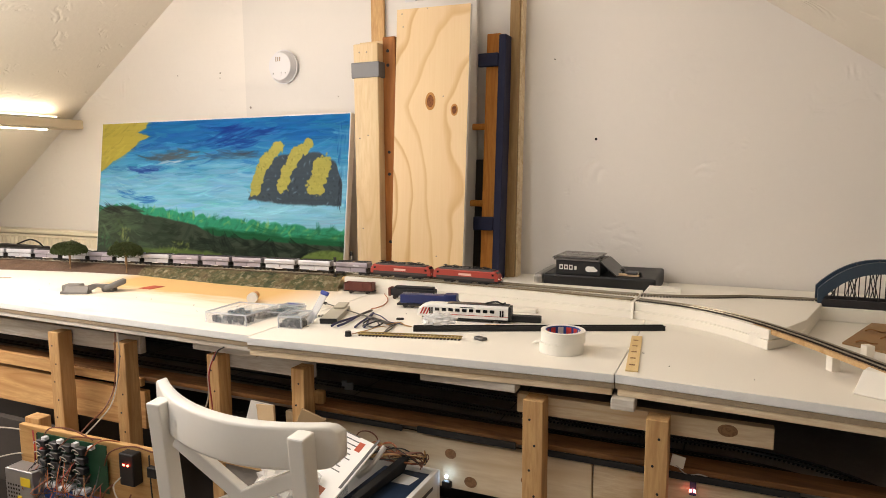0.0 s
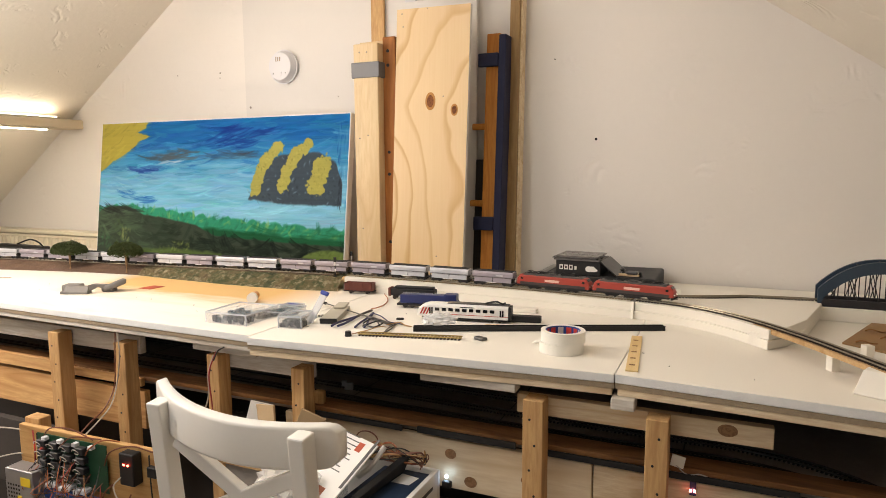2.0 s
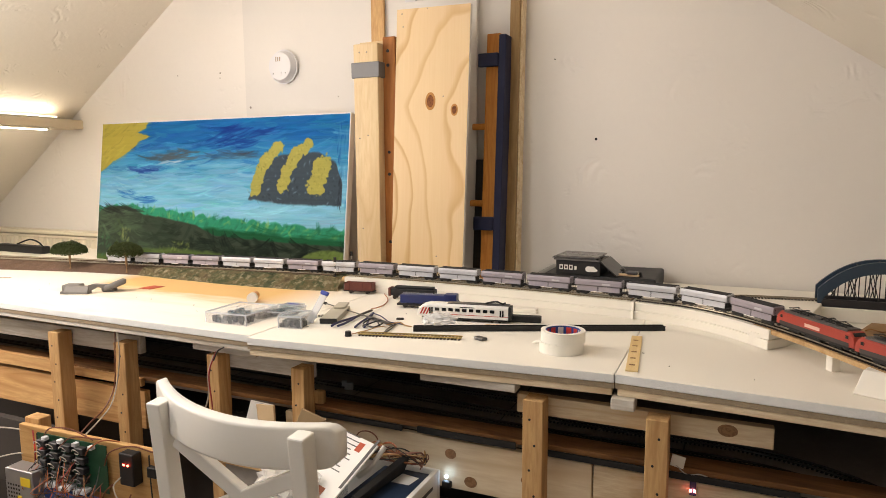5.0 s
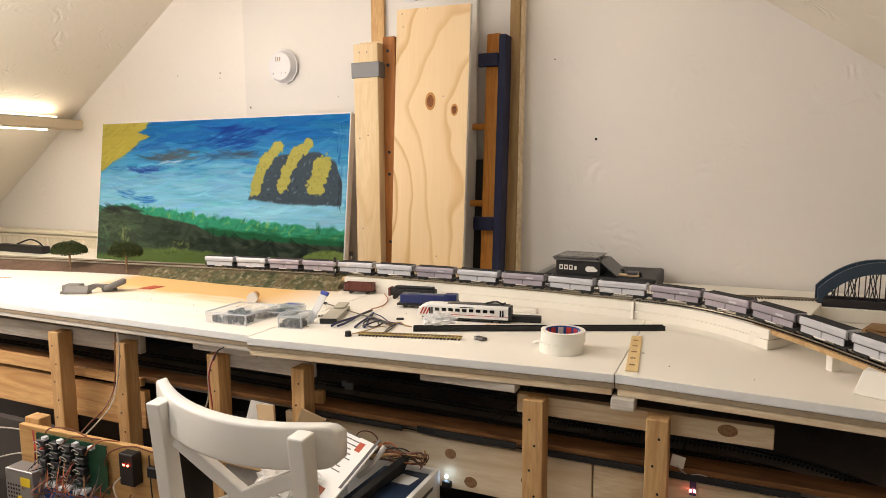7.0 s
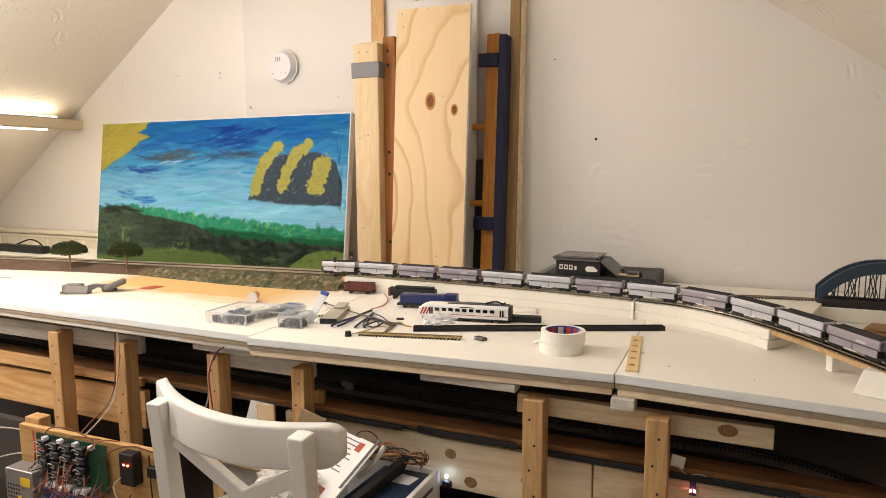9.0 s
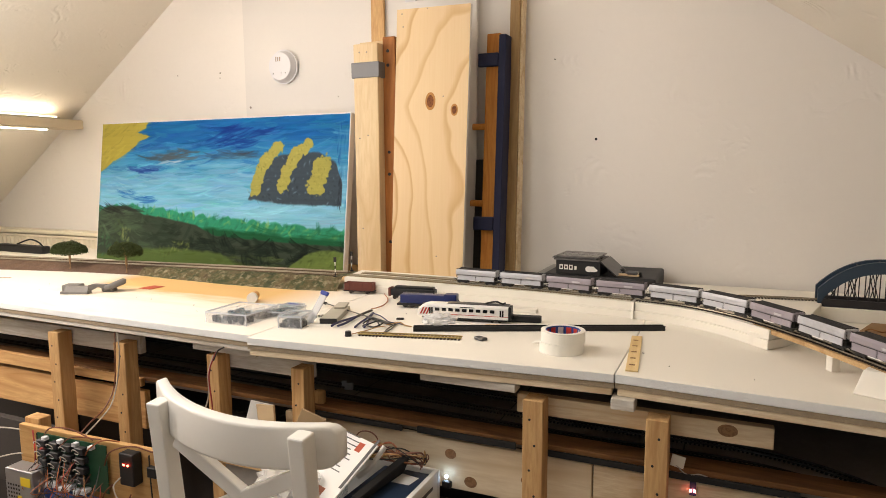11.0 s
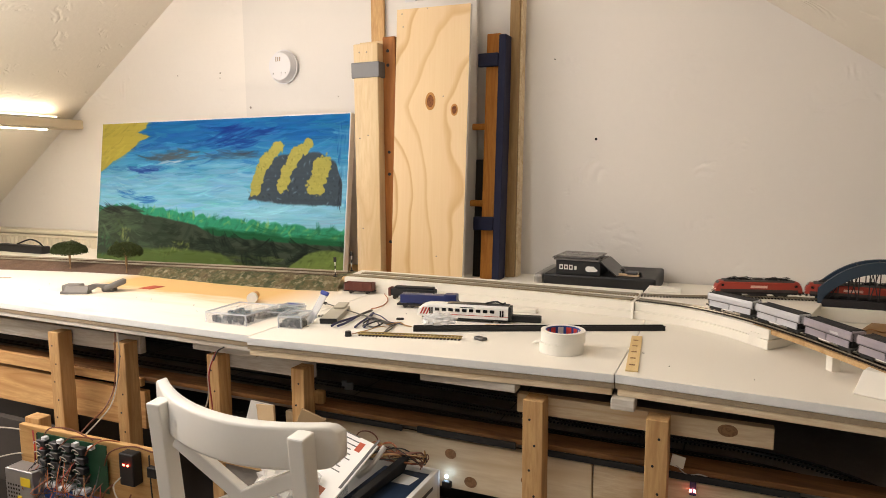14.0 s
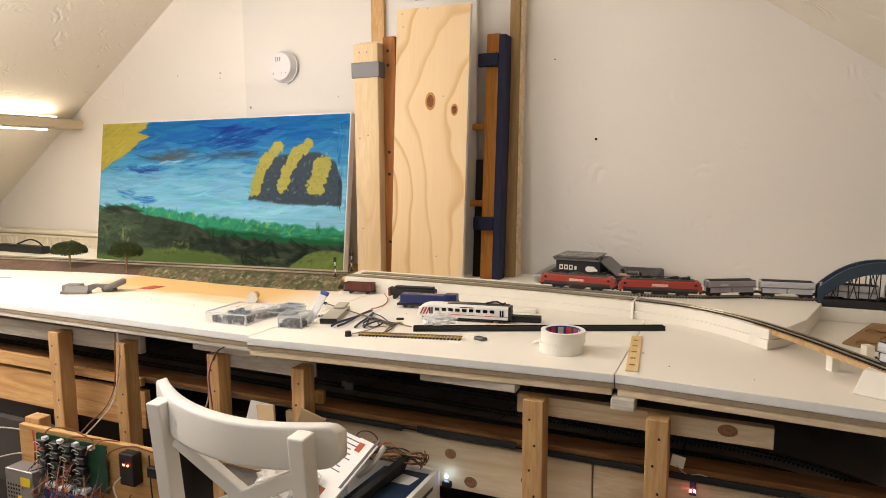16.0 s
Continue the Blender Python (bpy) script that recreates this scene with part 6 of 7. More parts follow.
for x in (-0.915, -0.580):
    part("front_leg", boxes((x - 0.018, x + 0.018, 1.20, 1.236, 0, 0.436), bevel=0.003), M["chair_white"], chair)

# ---------- under the table ----------
M["pcb"] = mat("circuit_board_green", col(28, 74, 50), 0.4, 0, 0.15, 30, 200, 0.06)
M["relay_dark"] = mat("relay_case", col(36, 36, 40), 0.4, 0, 0.15, 30, 200, 0.05)
M["solder"] = mat("terminal_metal", col(176, 176, 176), 0.3, 0.8, 0.15, 30, 200, 0.05)
M["blue_relay"] = mat("blue_connector", col(40, 84, 160), 0.4, 0, 0.1, 30, 200, 0.05)
M["wire_brown"] = mat("brown_wire", col(112, 62, 38), 0.5, 0, 0.1, 30, 100, 0.02)
M["wire_red"] = mat("red_wire", col(150, 44, 40), 0.5, 0, 0.1, 30, 100, 0.02)
M["wire_grey"] = mat("grey_wire", col(180, 172, 160), 0.5, 0, 0.1, 30, 100, 0.02)
M["led_red"] = glow("red_led", (1.0, 0.05, 0.03, 1), 30.0)
M["led_white"] = glow("white_led", (0.55, 0.76, 1.0, 1), 24.0)
M["led_pink"] = glow("pink_led", (1.0, 0.22, 0.18, 1), 30.0)
M["yellow"] = mat("yellow_label", col(226, 196, 40), 0.5, 0, 0.05, 20, 100, 0.02)
M["galv"] = mat("galvanised_steel", col(170, 172, 176), 0.35, 0.8, 0.15, 40, 120, 0.05)
M["pale_ply"] = wood("panel_plywood", col(206, 168, 112), col(160, 116, 66), "X", 6)

# control panel: local x along the board, z up, origin at its lower corner
cpn = thing("control_board", "upright plywood board carrying wired circuit boards", "control board", at=pose(-1.752, 1.095, 0.0, 0, 0, 2.0))
part("backboard", boxes((0.0, 0.50, 0.0, 0.016, 0.0, 0.638), bevel=0.002), M["pale_ply"], cpn)
part("stub_leg", boxes((0.0, 0.055, 0.018, 0.055, 0.0, 0.652), bevel=0.003), M["pine_z"], cpn)
pc = part("circuit_board", boxes((0.088, 0.335, -0.012, -0.010, 0.505, 0.632)), M["pcb"], cpn, "green relay circuit board")
rng = random.Random(5)
for i in range(4):
    for k in range(4):
        x, z = 0.105 + i * 0.046, 0.525 + k * 0.026
        part("relay", boxes((x, x + 0.030, -0.030, -0.012, z, z + 0.018), bevel=0.002, seg=1), M["relay_dark"], pc)
        ring = [(x + 0.006, -0.033, z + 0.004)] + [(x + 0.012 + 0.011 * math.cos(radians(a)), -0.036 - 0.004 * math.sin(radians(a)), z + 0.010 + 0.008 * math.sin(radians(a))) for a in range(-60, 200, 30)]
        part("coil_wire", tube(ring, 0.0012, 5), M["solder"] if (i + k) % 2 else M["wire_grey"], pc, "bent component lead")
for i in range(4):
    part("terminal", boxes((0.12 + i * 0.055, 0.134 + i * 0.055, -0.026, -0.012, 0.619, 0.629), bevel=0.001, seg=1), M["white_plastic"], pc, "white terminal")
part("status_led", boxes((0.098, 0.112, -0.020, -0.012, 0.606, 0.612)), M["led_red"], pc, "glowing red LED")
part("blue_terminal_strip", boxes((0.12, 0.30, -0.032, -0.008, 0.466, 0.488), bevel=0.002, seg=1), M["blue_relay"], cpn, "blue terminal strip")
part("lower_circuit_board", boxes((0.08, 0.30, -0.010, -0.008, 0.36, 0.462)), M["pcb"], cpn, "second green circuit board")
for i in range(7):
    part("lower_chip", boxes((0.10 + i * 0.027, 0.118 + i * 0.027, -0.020, -0.010, 0.39 + 0.03 * (i % 2), 0.43 + 0.03 * (i % 2)), bevel=0.001, seg=1), M["relay_dark"] if i % 3 else M["blue_relay"], cpn)
md = part("black_module", boxes((0.396, 0.442, -0.030, -0.001, 0.550, 0.632), bevel=0.003), M["black"], cpn, "black module with red LEDs")
for x in (0.411, 0.424):
    part("module_led", boxes((x, x + 0.005, -0.032, -0.0305, 0.602, 0.607)), M["led_red"], md, "glowing red LED")
part("small_connector", boxes((0.470, 0.498, -0.016, -0.001, 0.575, 0.602), bevel=0.002, seg=1), M["black"], cpn)
part("power_supply", boxes((0.022, 0.125, -0.062, -0.013, 0.30, 0.545), bevel=0.003), M["galv"], cpn, "perforated metal power supply")
for i in range(5):
    for k in range(9):
        part("vent_hole", boxes((0.030 + i * 0.010, 0.035 + i * 0.010, -0.0626, -0.0618, 0.50 - k * 0.011, 0.505 - k * 0.011)), M["black"], cpn)
part("warning_label", boxes((0.082, 0.118, -0.0635, -0.0625, 0.505, 0.528)), M["yellow"], cpn, "yellow label")
part("warning_label", boxes((0.066, 0.082, -0.0635, -0.0625, 0.42, 0.475)), M["yellow"], cpn, "yellow label")
for k in range(60):
    x0, z0 = rng.uniform(0.11, 0.33), rng.uniform(0.46, 0.60)
    x1, z1 = x0 + rng.uniform(-0.09, 0.12), z0 - rng.uniform(0.04, 0.16)
    mid = ((x0 + x1) / 2 + rng.uniform(-0.03, 0.03), -0.055 - 0.03 * rng.random(), (z0 + z1) / 2 - 0.03 * rng.random())
    part("wire", tube(smooth_line([(x0, -0.02, z0), mid, (x1, -0.012, z1)], 5), 0.0011, 5), M[rng.choice(["wire_brown", "wire_brown", "black", "black", "wire_red", "copper", "rust_wood"])], cpn)
for k in range(6):
    part("plug_housing", boxes((0.13 + 0.026 * k, 0.146 + 0.026 * k, -0.036, -0.012, 0.494 + 0.006 * (k % 2), 0.508 + 0.006 * (k % 2)), bevel=0.002, seg=1), M["white_plastic"], cpn, "white plug housing")
for k, (pts, mt) in enumerate((
        ([(0.10, -0.01, 0.612), (0.15, -0.02, 0.655), (0.22, -0.015, 0.660), (0.29, -0.01, 0.640)], "wire_brown"),
        ([(0.17, -0.02, 0.60), (0.24, -0.03, 0.648), (0.33, -0.02, 0.652)], "wire_brown"),
        ([(0.27, -0.02, 0.60), (0.30, -0.03, 0.628), (0.335, -0.02, 0.650), (0.36, 0.008, 0.640)], "copper"),
        ([(0.335, -0.02, 0.585), (0.37, -0.03, 0.630), (0.43, -0.02, 0.650), (0.49, -0.01, 0.640)], "wire_brown"),
        ([(0.06, -0.004, 0.63), (0.085, -0.02, 0.58), (0.078, -0.02, 0.50), (0.09, -0.02, 0.43)], "wire_red"),
        ([(0.075, -0.004, 0.625), (0.09, -0.015, 0.56), (0.086, -0.02, 0.47)], "black"),
        ([(0.40, -0.03, 0.57), (0.385, -0.04, 0.545), (0.42, -0.045, 0.505), (0.50, -0.04, 0.482)], "wire_grey"),
        ([(0.39, -0.03, 0.56), (0.35, -0.04, 0.52), (0.32, -0.03, 0.44), (0.29, -0.03, 0.36)], "wire_brown"),
        ([(0.43, -0.03, 0.53), (0.40, -0.03, 0.47), (0.36, -0.02, 0.40)], "wire_brown"),
        ([(0.475, -0.01, 0.63), (0.478, -0.012, 0.56), (0.482, -0.012, 0.48), (0.48, -0.012, 0.36)], "black"))):
    part("wire", tube(smooth_line(pts, 6), 0.0019, 6), M[mt], cpn)
for k, (pts, mt) in enumerate((
        ([(-1.545, 1.252, 0.90), (-1.535, 1.248, 0.82), (-1.552, 1.25, 0.74), (-1.545, 1.22, 0.68), (-1.525, 1.16, 0.655), (-1.512, 1.112, 0.640)], "wire_grey"),
        ([(-1.55, 1.252, 0.90), (-1.548, 1.245, 0.82), (-1.566, 1.25, 0.72), (-1.56, 1.21, 0.67), (-1.54, 1.15, 0.655), (-1.530, 1.111, 0.640)], "wire_brown"),
        ([(-1.20, 1.25, 0.85), (-1.215, 1.245, 0.80), (-1.222, 1.25, 0.74), (-1.25, 1.25, 0.67)], "wire_grey"),
        ([(-1.19, 1.25, 0.86), (-1.21, 1.243, 0.80), (-1.21, 1.25, 0.70), (-1.215, 1.25, 0.62)], "wire_red"),
        ([(-1.145, 1.23, 0.882), (-1.17, 1.235, 0.868), (-1.19, 1.24, 0.84)], "black"),
        ([(-2.2, 1.08, 0.62), (-1.95, 1.06, 0.618), (-1.80, 1.088, 0.622), (-1.745, 1.097, 0.622)], "wire_grey"),
        ([(-2.1, 1.02, 0.50), (-1.92, 1.04, 0.515), (-1.78, 1.085, 0.55), (-1.745, 1.097, 0.555)], "wire_grey"))):
    single("hanging_wire", tube(smooth_line(pts, 6), 0.0019, 6), M[mt], "thin wire hanging from the table edge", "wire", group="hanging wires")
# coloured dark where only shade shows below the deck
single("second_board", boxes((-2.35, -1.86, 1.30, 1.325, 0.30, 0.52), bevel=0.002), M["shadow_board"], "board coloured dark to stand in for shade under the lower deck", "board")
single("floor_timber", boxes((-2.4, -1.2, 1.28, 1.33, 0.10, 0.16), bevel=0.003), M["pine_x"], "long pine rail near the floor", "timber")

M["apron_knot"] = wood("apron_knot_wood", col(166, 130, 94), col(112, 78, 50), "Y", 60)

# added boxes, coloured dark as shaded clutter, that cover the lit floor
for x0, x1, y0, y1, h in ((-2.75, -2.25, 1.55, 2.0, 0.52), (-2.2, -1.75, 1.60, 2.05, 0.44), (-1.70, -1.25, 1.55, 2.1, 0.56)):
    bx = thing("storage_carton", "added dark carton standing in for vague shaded clutter under the layout", "carton", group="stored cartons")
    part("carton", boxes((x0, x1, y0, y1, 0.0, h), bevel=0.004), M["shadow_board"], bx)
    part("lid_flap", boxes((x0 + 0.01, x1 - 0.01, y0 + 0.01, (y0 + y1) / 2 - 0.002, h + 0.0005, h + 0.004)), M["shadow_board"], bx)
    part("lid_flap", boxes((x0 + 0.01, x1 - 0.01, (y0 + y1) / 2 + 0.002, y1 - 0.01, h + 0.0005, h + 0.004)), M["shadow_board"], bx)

# lower deck tracks and fittings
low_line = [(-4.0, 1.46), (-1.6, 1.455), (-0.9, 1.44), (-0.3, 1.425), (-0.087, 1.425), (0.022, 1.425), (0.125, 1.405), (0.217, 1.365), (0.30, 1.30)]


def flat_track(name, line, z, label):
    pts = smooth_line(line, 10)
    top = thing(name, label, "railway track", group="lower tracks", kind="structure")
    for off in (-0.0088, 0.0088):
        bm = bmesh.new()
        last = None
        for i, (x, y) in enumerate(pts):
            a, b = pts[max(0, i - 1)], pts[min(len(pts) - 1, i + 1)]
            d = Vector((b[0] - a[0], b[1] - a[1], 0)).normalized()
            n = Vector((-d.y, d.x, 0))
            ring = [bm.verts.new(Vector((x, y, z)) + n * (off + w) + Vector((0, 0, h))) for w, h in ((-0.0011, 0.002), (-0.0008, 0.007), (0.0008, 0.007), (0.0011, 0.002))]
            if last:
                for k in range(3):
                    bm.faces.new((last[k], ring[k], ring[k + 1], last[k + 1]))
            last = ring
        bmesh.ops.recalc_face_normals(bm, faces=bm.faces[:])
        part("rail", bm, M["steel_dark"], top)
    verts, faces = [], []
    acc = 0.0
    for a, b in zip(pts, pts[1:]):
        L = math.hypot(b[0] - a[0], b[1] - a[1])
        d = Vector((b[0] - a[0], b[1] - a[1], 0)) / L
        n = Vector((-d.y, d.x, 0))
        while acc < L:
            p = Vector((a[0], a[1], z)) + d * acc
            k = len(verts)
            for h in (0.0002, 0.003):
                for u, w in ((-0.0148, -0.002), (0.0148, -0.002), (0.0148, 0.002), (-0.0148, 0.002)):
                    verts.append(tuple(p + n * u + d * w + Vector((0, 0, h))))
            faces += [(k + 4, k + 5, k + 6, k + 7), (k, k + 1, k + 5, k + 4), (k + 1, k + 2, k + 6, k + 5), (k + 2, k + 3, k + 7, k + 6), (k + 3, k, k + 4, k + 7)]
            acc += 0.009
        acc -= L
    me = bpy.data.meshes.new("sleepers")
    me.from_pydata(verts, [], faces)
    me.materials.append(M["black_foam"])
    ob = new("sleepers", me)
    ob.parent = top
    tagged(ob, kind="stuff")


flat_track("lower_track", low_line, 0.7125, "hidden dark track on the lower deck")
flat_track("lower_track_rear", [(x, y + 0.075) for x, y in low_line], 0.7125, "second hidden dark track on the lower deck")
flat_track("lower_track_far", [(x, y + 0.17 + 0.04 * max(0, -x - 0.6)) for x, y in low_line[:6]], 0.7125, "third hidden dark track on the lower deck")
for x0, x1, z0, z1 in ((-0.985, -0.700, 0.701, 0.714), (-0.660, -0.418, 0.704, 0.719), (-0.375, 0.135, 0.702, 0.715)):
    single("black_edge_strip", boxes((x0, x1, 1.3255, 1.3315, z0, z1), bevel=0.001), M["black_foam"], "black foam strip along the deck edge", "edge strip", group="edge strips")
for x, z, r in ((-0.795, 0.62, 0.010), (-0.58, 0.66, 0.012), (-0.53, 0.60, 0.013), (-0.40, 0.63, 0.008)):
    part("knot", moved(cyl(1, 0, 0.0008, 16), pose(x, 1.3398, z, 90, 0, 0) @ Matrix.Diagonal((r * 1.2, r, 1, 1))), M["apron_knot"], APRON, "round brown knot")
part("knot", moved(cyl(1, 0, 0.0008, 18), pose(0.006, 1.3078, 0.824, 90, 0, 0) @ Matrix.Diagonal((0.018, 0.012, 1, 1))), M["apron_knot"], TABLE, "oval brown knot")
single("small_bracket", boxes((-0.012, 0.012, -0.004, 0.004, 0, 0.020), (-0.020, -0.006, -0.004, 0.004, 0.010, 0.026), bevel=0.002), M["galv"], "small grey metal bracket on the lower deck", "bracket", at=pose(-0.955, 1.50, 0.7125, 0, 0, 20))
single("wood_stub", boxes((-0.014, 0.014, -0.010, 0.010, 0, 0.036), bevel=0.006), M["pine_z"], "small pine stub on the ledge", "wood block", at=pose(-0.948, 1.352, 0.7245))
single("masking_tape_scrap", prism([(-0.012, -0.001), (0.014, -0.001), (0.014, 0.001), (-0.012, 0.001)], 0, 0.026), M["tape_white"], "crumpled scrap of masking tape", "tape scrap", at=pose(-0.085, 1.333, 0.7245, 8, 10, 0))
lm = thing("led_module", "tiny blue circuit module with glowing red LEDs", "circuit module", at=pose(-0.052, 1.336, 0.700, 0, 0, 0))
part("board", boxes((-0.006, 0.006, -0.003, 0.0, -0.030, 0.004)), M["tool_blue"], lm)
for x in (-0.004, 0.003):
    part("led", boxes((x - 0.002, x + 0.002, -0.006, -0.003, -0.022, -0.017)), M["led_pink"], lm, "glowing LED")
part("lead", tube(smooth_line([(-0.035, -0.003, 0.030), (-0.012, -0.008, 0.014), (0.012, -0.006, 0.018), (0.04, -0.003, 0.010)], 5), 0.0012, 5), M["wire_grey"], lm)

# ---------- crate of papers by the chair ----------
M["card_navy"] = mat("navy_card", col(34, 52, 78), 0.6, 0, 0.1, 12, 150, 0.05)
M["card_white"] = mat("white_paper", col(232, 230, 226), 0.7, 0, 0.03, 12, 150, 0.03)
M["card_brown"] = mat("brown_card", col(188, 156, 112), 0.8, 0, 0.08, 12, 150, 0.1)
M["text_grey"] = mat("printed_text", col(90, 88, 88), 0.7, 0, 0.1, 30, 100, 0.0)
M["photo"] = mat("printed_photo", col(150, 84, 54), 0.6, 0, 0.4, 60, 200, 0.0)
cr = thing("storage_crate", "white crate on the chair seat filled with papers and cables", "crate")
CX0, CX1, CY0, CY1, CZ1 = -0.925, -0.595, 1.05, 1.312, 0.632
part("crate_side", boxes((CX0, CX1, CY0, CY0 + 0.012, 0.480, CZ1), bevel=0.002), M["card_white"], cr)
part("crate_side", boxes((CX0, CX1, CY1 - 0.012, CY1, 0.480, CZ1), bevel=0.002), M["card_white"], cr)
part("crate_end", boxes((CX0, CX0 + 0.012, CY0 + 0.0125, CY1 - 0.0125, 0.480, CZ1), bevel=0.002), M["card_white"], cr)
part("crate_end", boxes((CX1 - 0.012, CX1, CY0 + 0.0125, CY1 - 0.0125, 0.480, CZ1), bevel=0.002), M["card_white"], cr)
part("crate_base", boxes((CX0, CX1, CY0, CY1, 0.4655, 0.4795)), M["card_white"], cr)
part("print_strip", boxes((CX1 - 0.008, CX1 + 0.0008, CY0 + 0.05, CY1 - 0.04, 0.60, 0.608)), M["text_grey"], cr, "grey printed line")
single("navy_folder", boxes((-0.12, 0.0, -0.20, 0.0, 0, 0.004), bevel=0.001), M["card_navy"], "navy card folder lying in the crate", "folder", at=pose(-0.612, 1.298, 0.618, -2, 0, 0))
bk = thing("booklet", "white printed booklet with small brown pictures", "booklet", at=pose(-0.772, 1.150, 0.668, 34, 0, -22))
part("cover", boxes((-0.060, 0.062, -0.100, 0.088, 0, 0.004), bevel=0.0008, seg=1), M["card_white"], bk)
part("spine_band", boxes((0.050, 0.058, -0.03, 0.10, 0.0041, 0.0049)), M["text_grey"], bk, "dark band")
part("picture", boxes((-0.035, 0.02, -0.075, -0.045, 0.0041, 0.0048)), M["photo"], bk, "brown picture")
part("picture", boxes((0.0, 0.03, -0.095, -0.078, 0.0041, 0.0048)), M["photo"], bk, "brown picture")
part("picture", boxes((0.010, 0.028, 0.055, 0.078, 0.0041, 0.0048)), M["brick_red"], bk, "red picture")
for i in range(9):
    part("text_line", boxes((-0.06, 0.0 + 0.01 * (i % 3), 0.085 - i * 0.011, 0.0875 - i * 0.011, 0.0041, 0.0046)), M["text_grey"], bk)
single("black_binder", boxes((-0.008, 0.008, -0.10, 0.10, 0, 0.085), bevel=0.002), M["black_foam"], "black binder leaning in the crate", "binder", at=pose(-0.708, 1.195, 0.582, 4, 24, -4))
single("white_leaflet", boxes((-0.022, 0.022, -0.045, 0.045, 0, 0.001)), M["card_white"], "narrow white leaflet on the folder", "leaflet", at=pose(-0.655, 1.225, 0.6235, 0, 0, -8))
single("paper_curl", tube(smooth_line([(-0.74, 1.19, 0.64), (-0.712, 1.20, 0.665), (-0.69, 1.225, 0.705)], 6), 0.006, 8), M["card_white"], "curled strip of white paper", "paper")
M["bag_brown"] = mat("brown_paper_bag", col(196, 170, 132), 0.8, 0, 0.1, 12, 150, 0.2)
for k, (x, y, z, w, h, ry, rz, mt) in enumerate(((-1.09, 1.262, 0.62, 0.060, 0.118, 14, 25, "card_white"), (-1.045, 1.27, 0.62, 0.075, 0.115, -8, -10, "bag_brown"), (-0.955, 1.265, 0.62, 0.065, 0.125, 24, 18, "bag_brown"), (-0.925, 1.258, 0.62, 0.060, 0.112, 40, -12, "card_brown"), (-0.99, 1.255, 0.62, 0.05, 0.10, -24, 30, "card_white"))):
    single("paper_bag", moved(boxes((-w / 2, w / 2, -0.003, 0.003, 0, h), bevel=0.001), pose(0, 0, 0, -10 + 6 * k, ry, rz)), M[mt], "creased paper envelope standing behind the crate", "envelope", group="envelopes", at=pose(x, y - 0.012, z))
single("envelope_shelf", boxes((-1.16, -0.90, 1.19, 1.325, 0.60, 0.6185), bevel=0.002), M["card_brown"], "brown card tray holding envelopes", "tray")
single("envelope_shelf_stand", boxes((-1.13, -1.0, 1.20, 1.32, 0.0, 0.5995), bevel=0.002), M["dark_deck"], "dark box under the card tray", "box")
rng = random.Random(11)
for k in range(22):
    x0 = rng.uniform(-0.95, -0.68)
    pts = [(x0 + 0.05 * i + rng.uniform(-0.02, 0.02), 1.285 + rng.uniform(-0.03, 0.015), 0.648 + rng.uniform(0, 0.035) * (1 if 0 < i < 4 else 0.3)) for i in range(5)]
    pts = [(min(x, -0.62), y, z) for x, y, z in pts]
    single("crate_cable", tube(smooth_line(pts, 6), rng.choice([0.0011, 0.0014, 0.002]), 6), M[rng.choice(["copper", "wire_brown", "black", "wire_brown", "wire_tan"])], "tangled thin cable on the crate", "cable", group="crate cables")
ring_pts = [(-0.775 + 0.030 * math.cos(radians(a)), 1.292, 0.680 + 0.022 * math.sin(radians(a))) for a in range(0, 361, 20)]
single("wire_coil", tube(ring_pts, 0.0016, 6), M["wire_brown"], "loop of orange and brown wire", "wire")
tl = thing("torch", "tiny black lamp clip with a glowing white bulb", "torch", at=pose(-0.583, 1.322, 0.612, 0, 0, 0))
part("clip_body", boxes((-0.006, 0.016, -0.016, -0.002, -0.022, -0.006), bevel=0.003), M["black"], tl)
bm = bmesh.new()
bmesh.ops.create_icosphere(bm, subdivisions=2, radius=0.0042)
part("bulb", bm, M["led_white"], tl, "glowing white bulb")

clear_box(-0.905, 1.07, 3, 0.14, 0.12, 0.04, ((0.1, 0.9, 0.1, 0.9, M["dark_bits"]),), "clear box of dark parts inside the crate", z=0.585)
M["film_bag"] = clear("film_bag", (0.86, 0.84, 0.80, 1), 0.2, 0.5)
bm = bmesh.new()
bmesh.ops.create_icosphere(bm, subdivisions=3, radius=1.0)
for v in bm.verts:
    q = v.co.normalized()
    k = 1 + 0.4 * noise.noise(q * 2.4) + 0.25 * abs(noise.noise(q * 6.0))
    v.co = Vector((q.x * 0.065 * k, q.y * 0.045 * k, max(-0.03, q.z * 0.035 * k)))
single("film_bag", bm, M["film_bag"], "crumpled translucent plastic bag in the crate", "plastic bag", at=pose(-0.86, 1.09, 0.655))

# ---------- the train ----------
M["loco_red"] = mat("loco_red", col(162, 58, 44), 0.45, 0, 0.06, 30, 200, 0.03)
M["loco_band"] = mat("loco_band", col(64, 56, 54), 0.6, 0, 0.2, 60, 300, 0.1)
M["name_pale"] = mat("name_pale", col(226, 190, 176), 0.5, 0, 0.1, 200, 600, 0.0)
M["loco_grey"] = mat("loco_grey", col(78, 73, 71), 0.5, 0, 0.12, 40, 300, 0.08)
M["silver"] = mat("wagon_silver", col(200, 201, 207), 0.45, 0.15, 0.28, 34, 160, 0.08, random_tint=0.12)
M["lilac"] = mat("wagon_lilac", col(166, 158, 167), 0.5, 0.15, 0.30, 34, 160, 0.08, random_tint=0.2)
M["load"] = mat("wagon_load", col(40, 38, 40), 0.9, 0, 0.3, 80, 300, 0.6, 0.003)
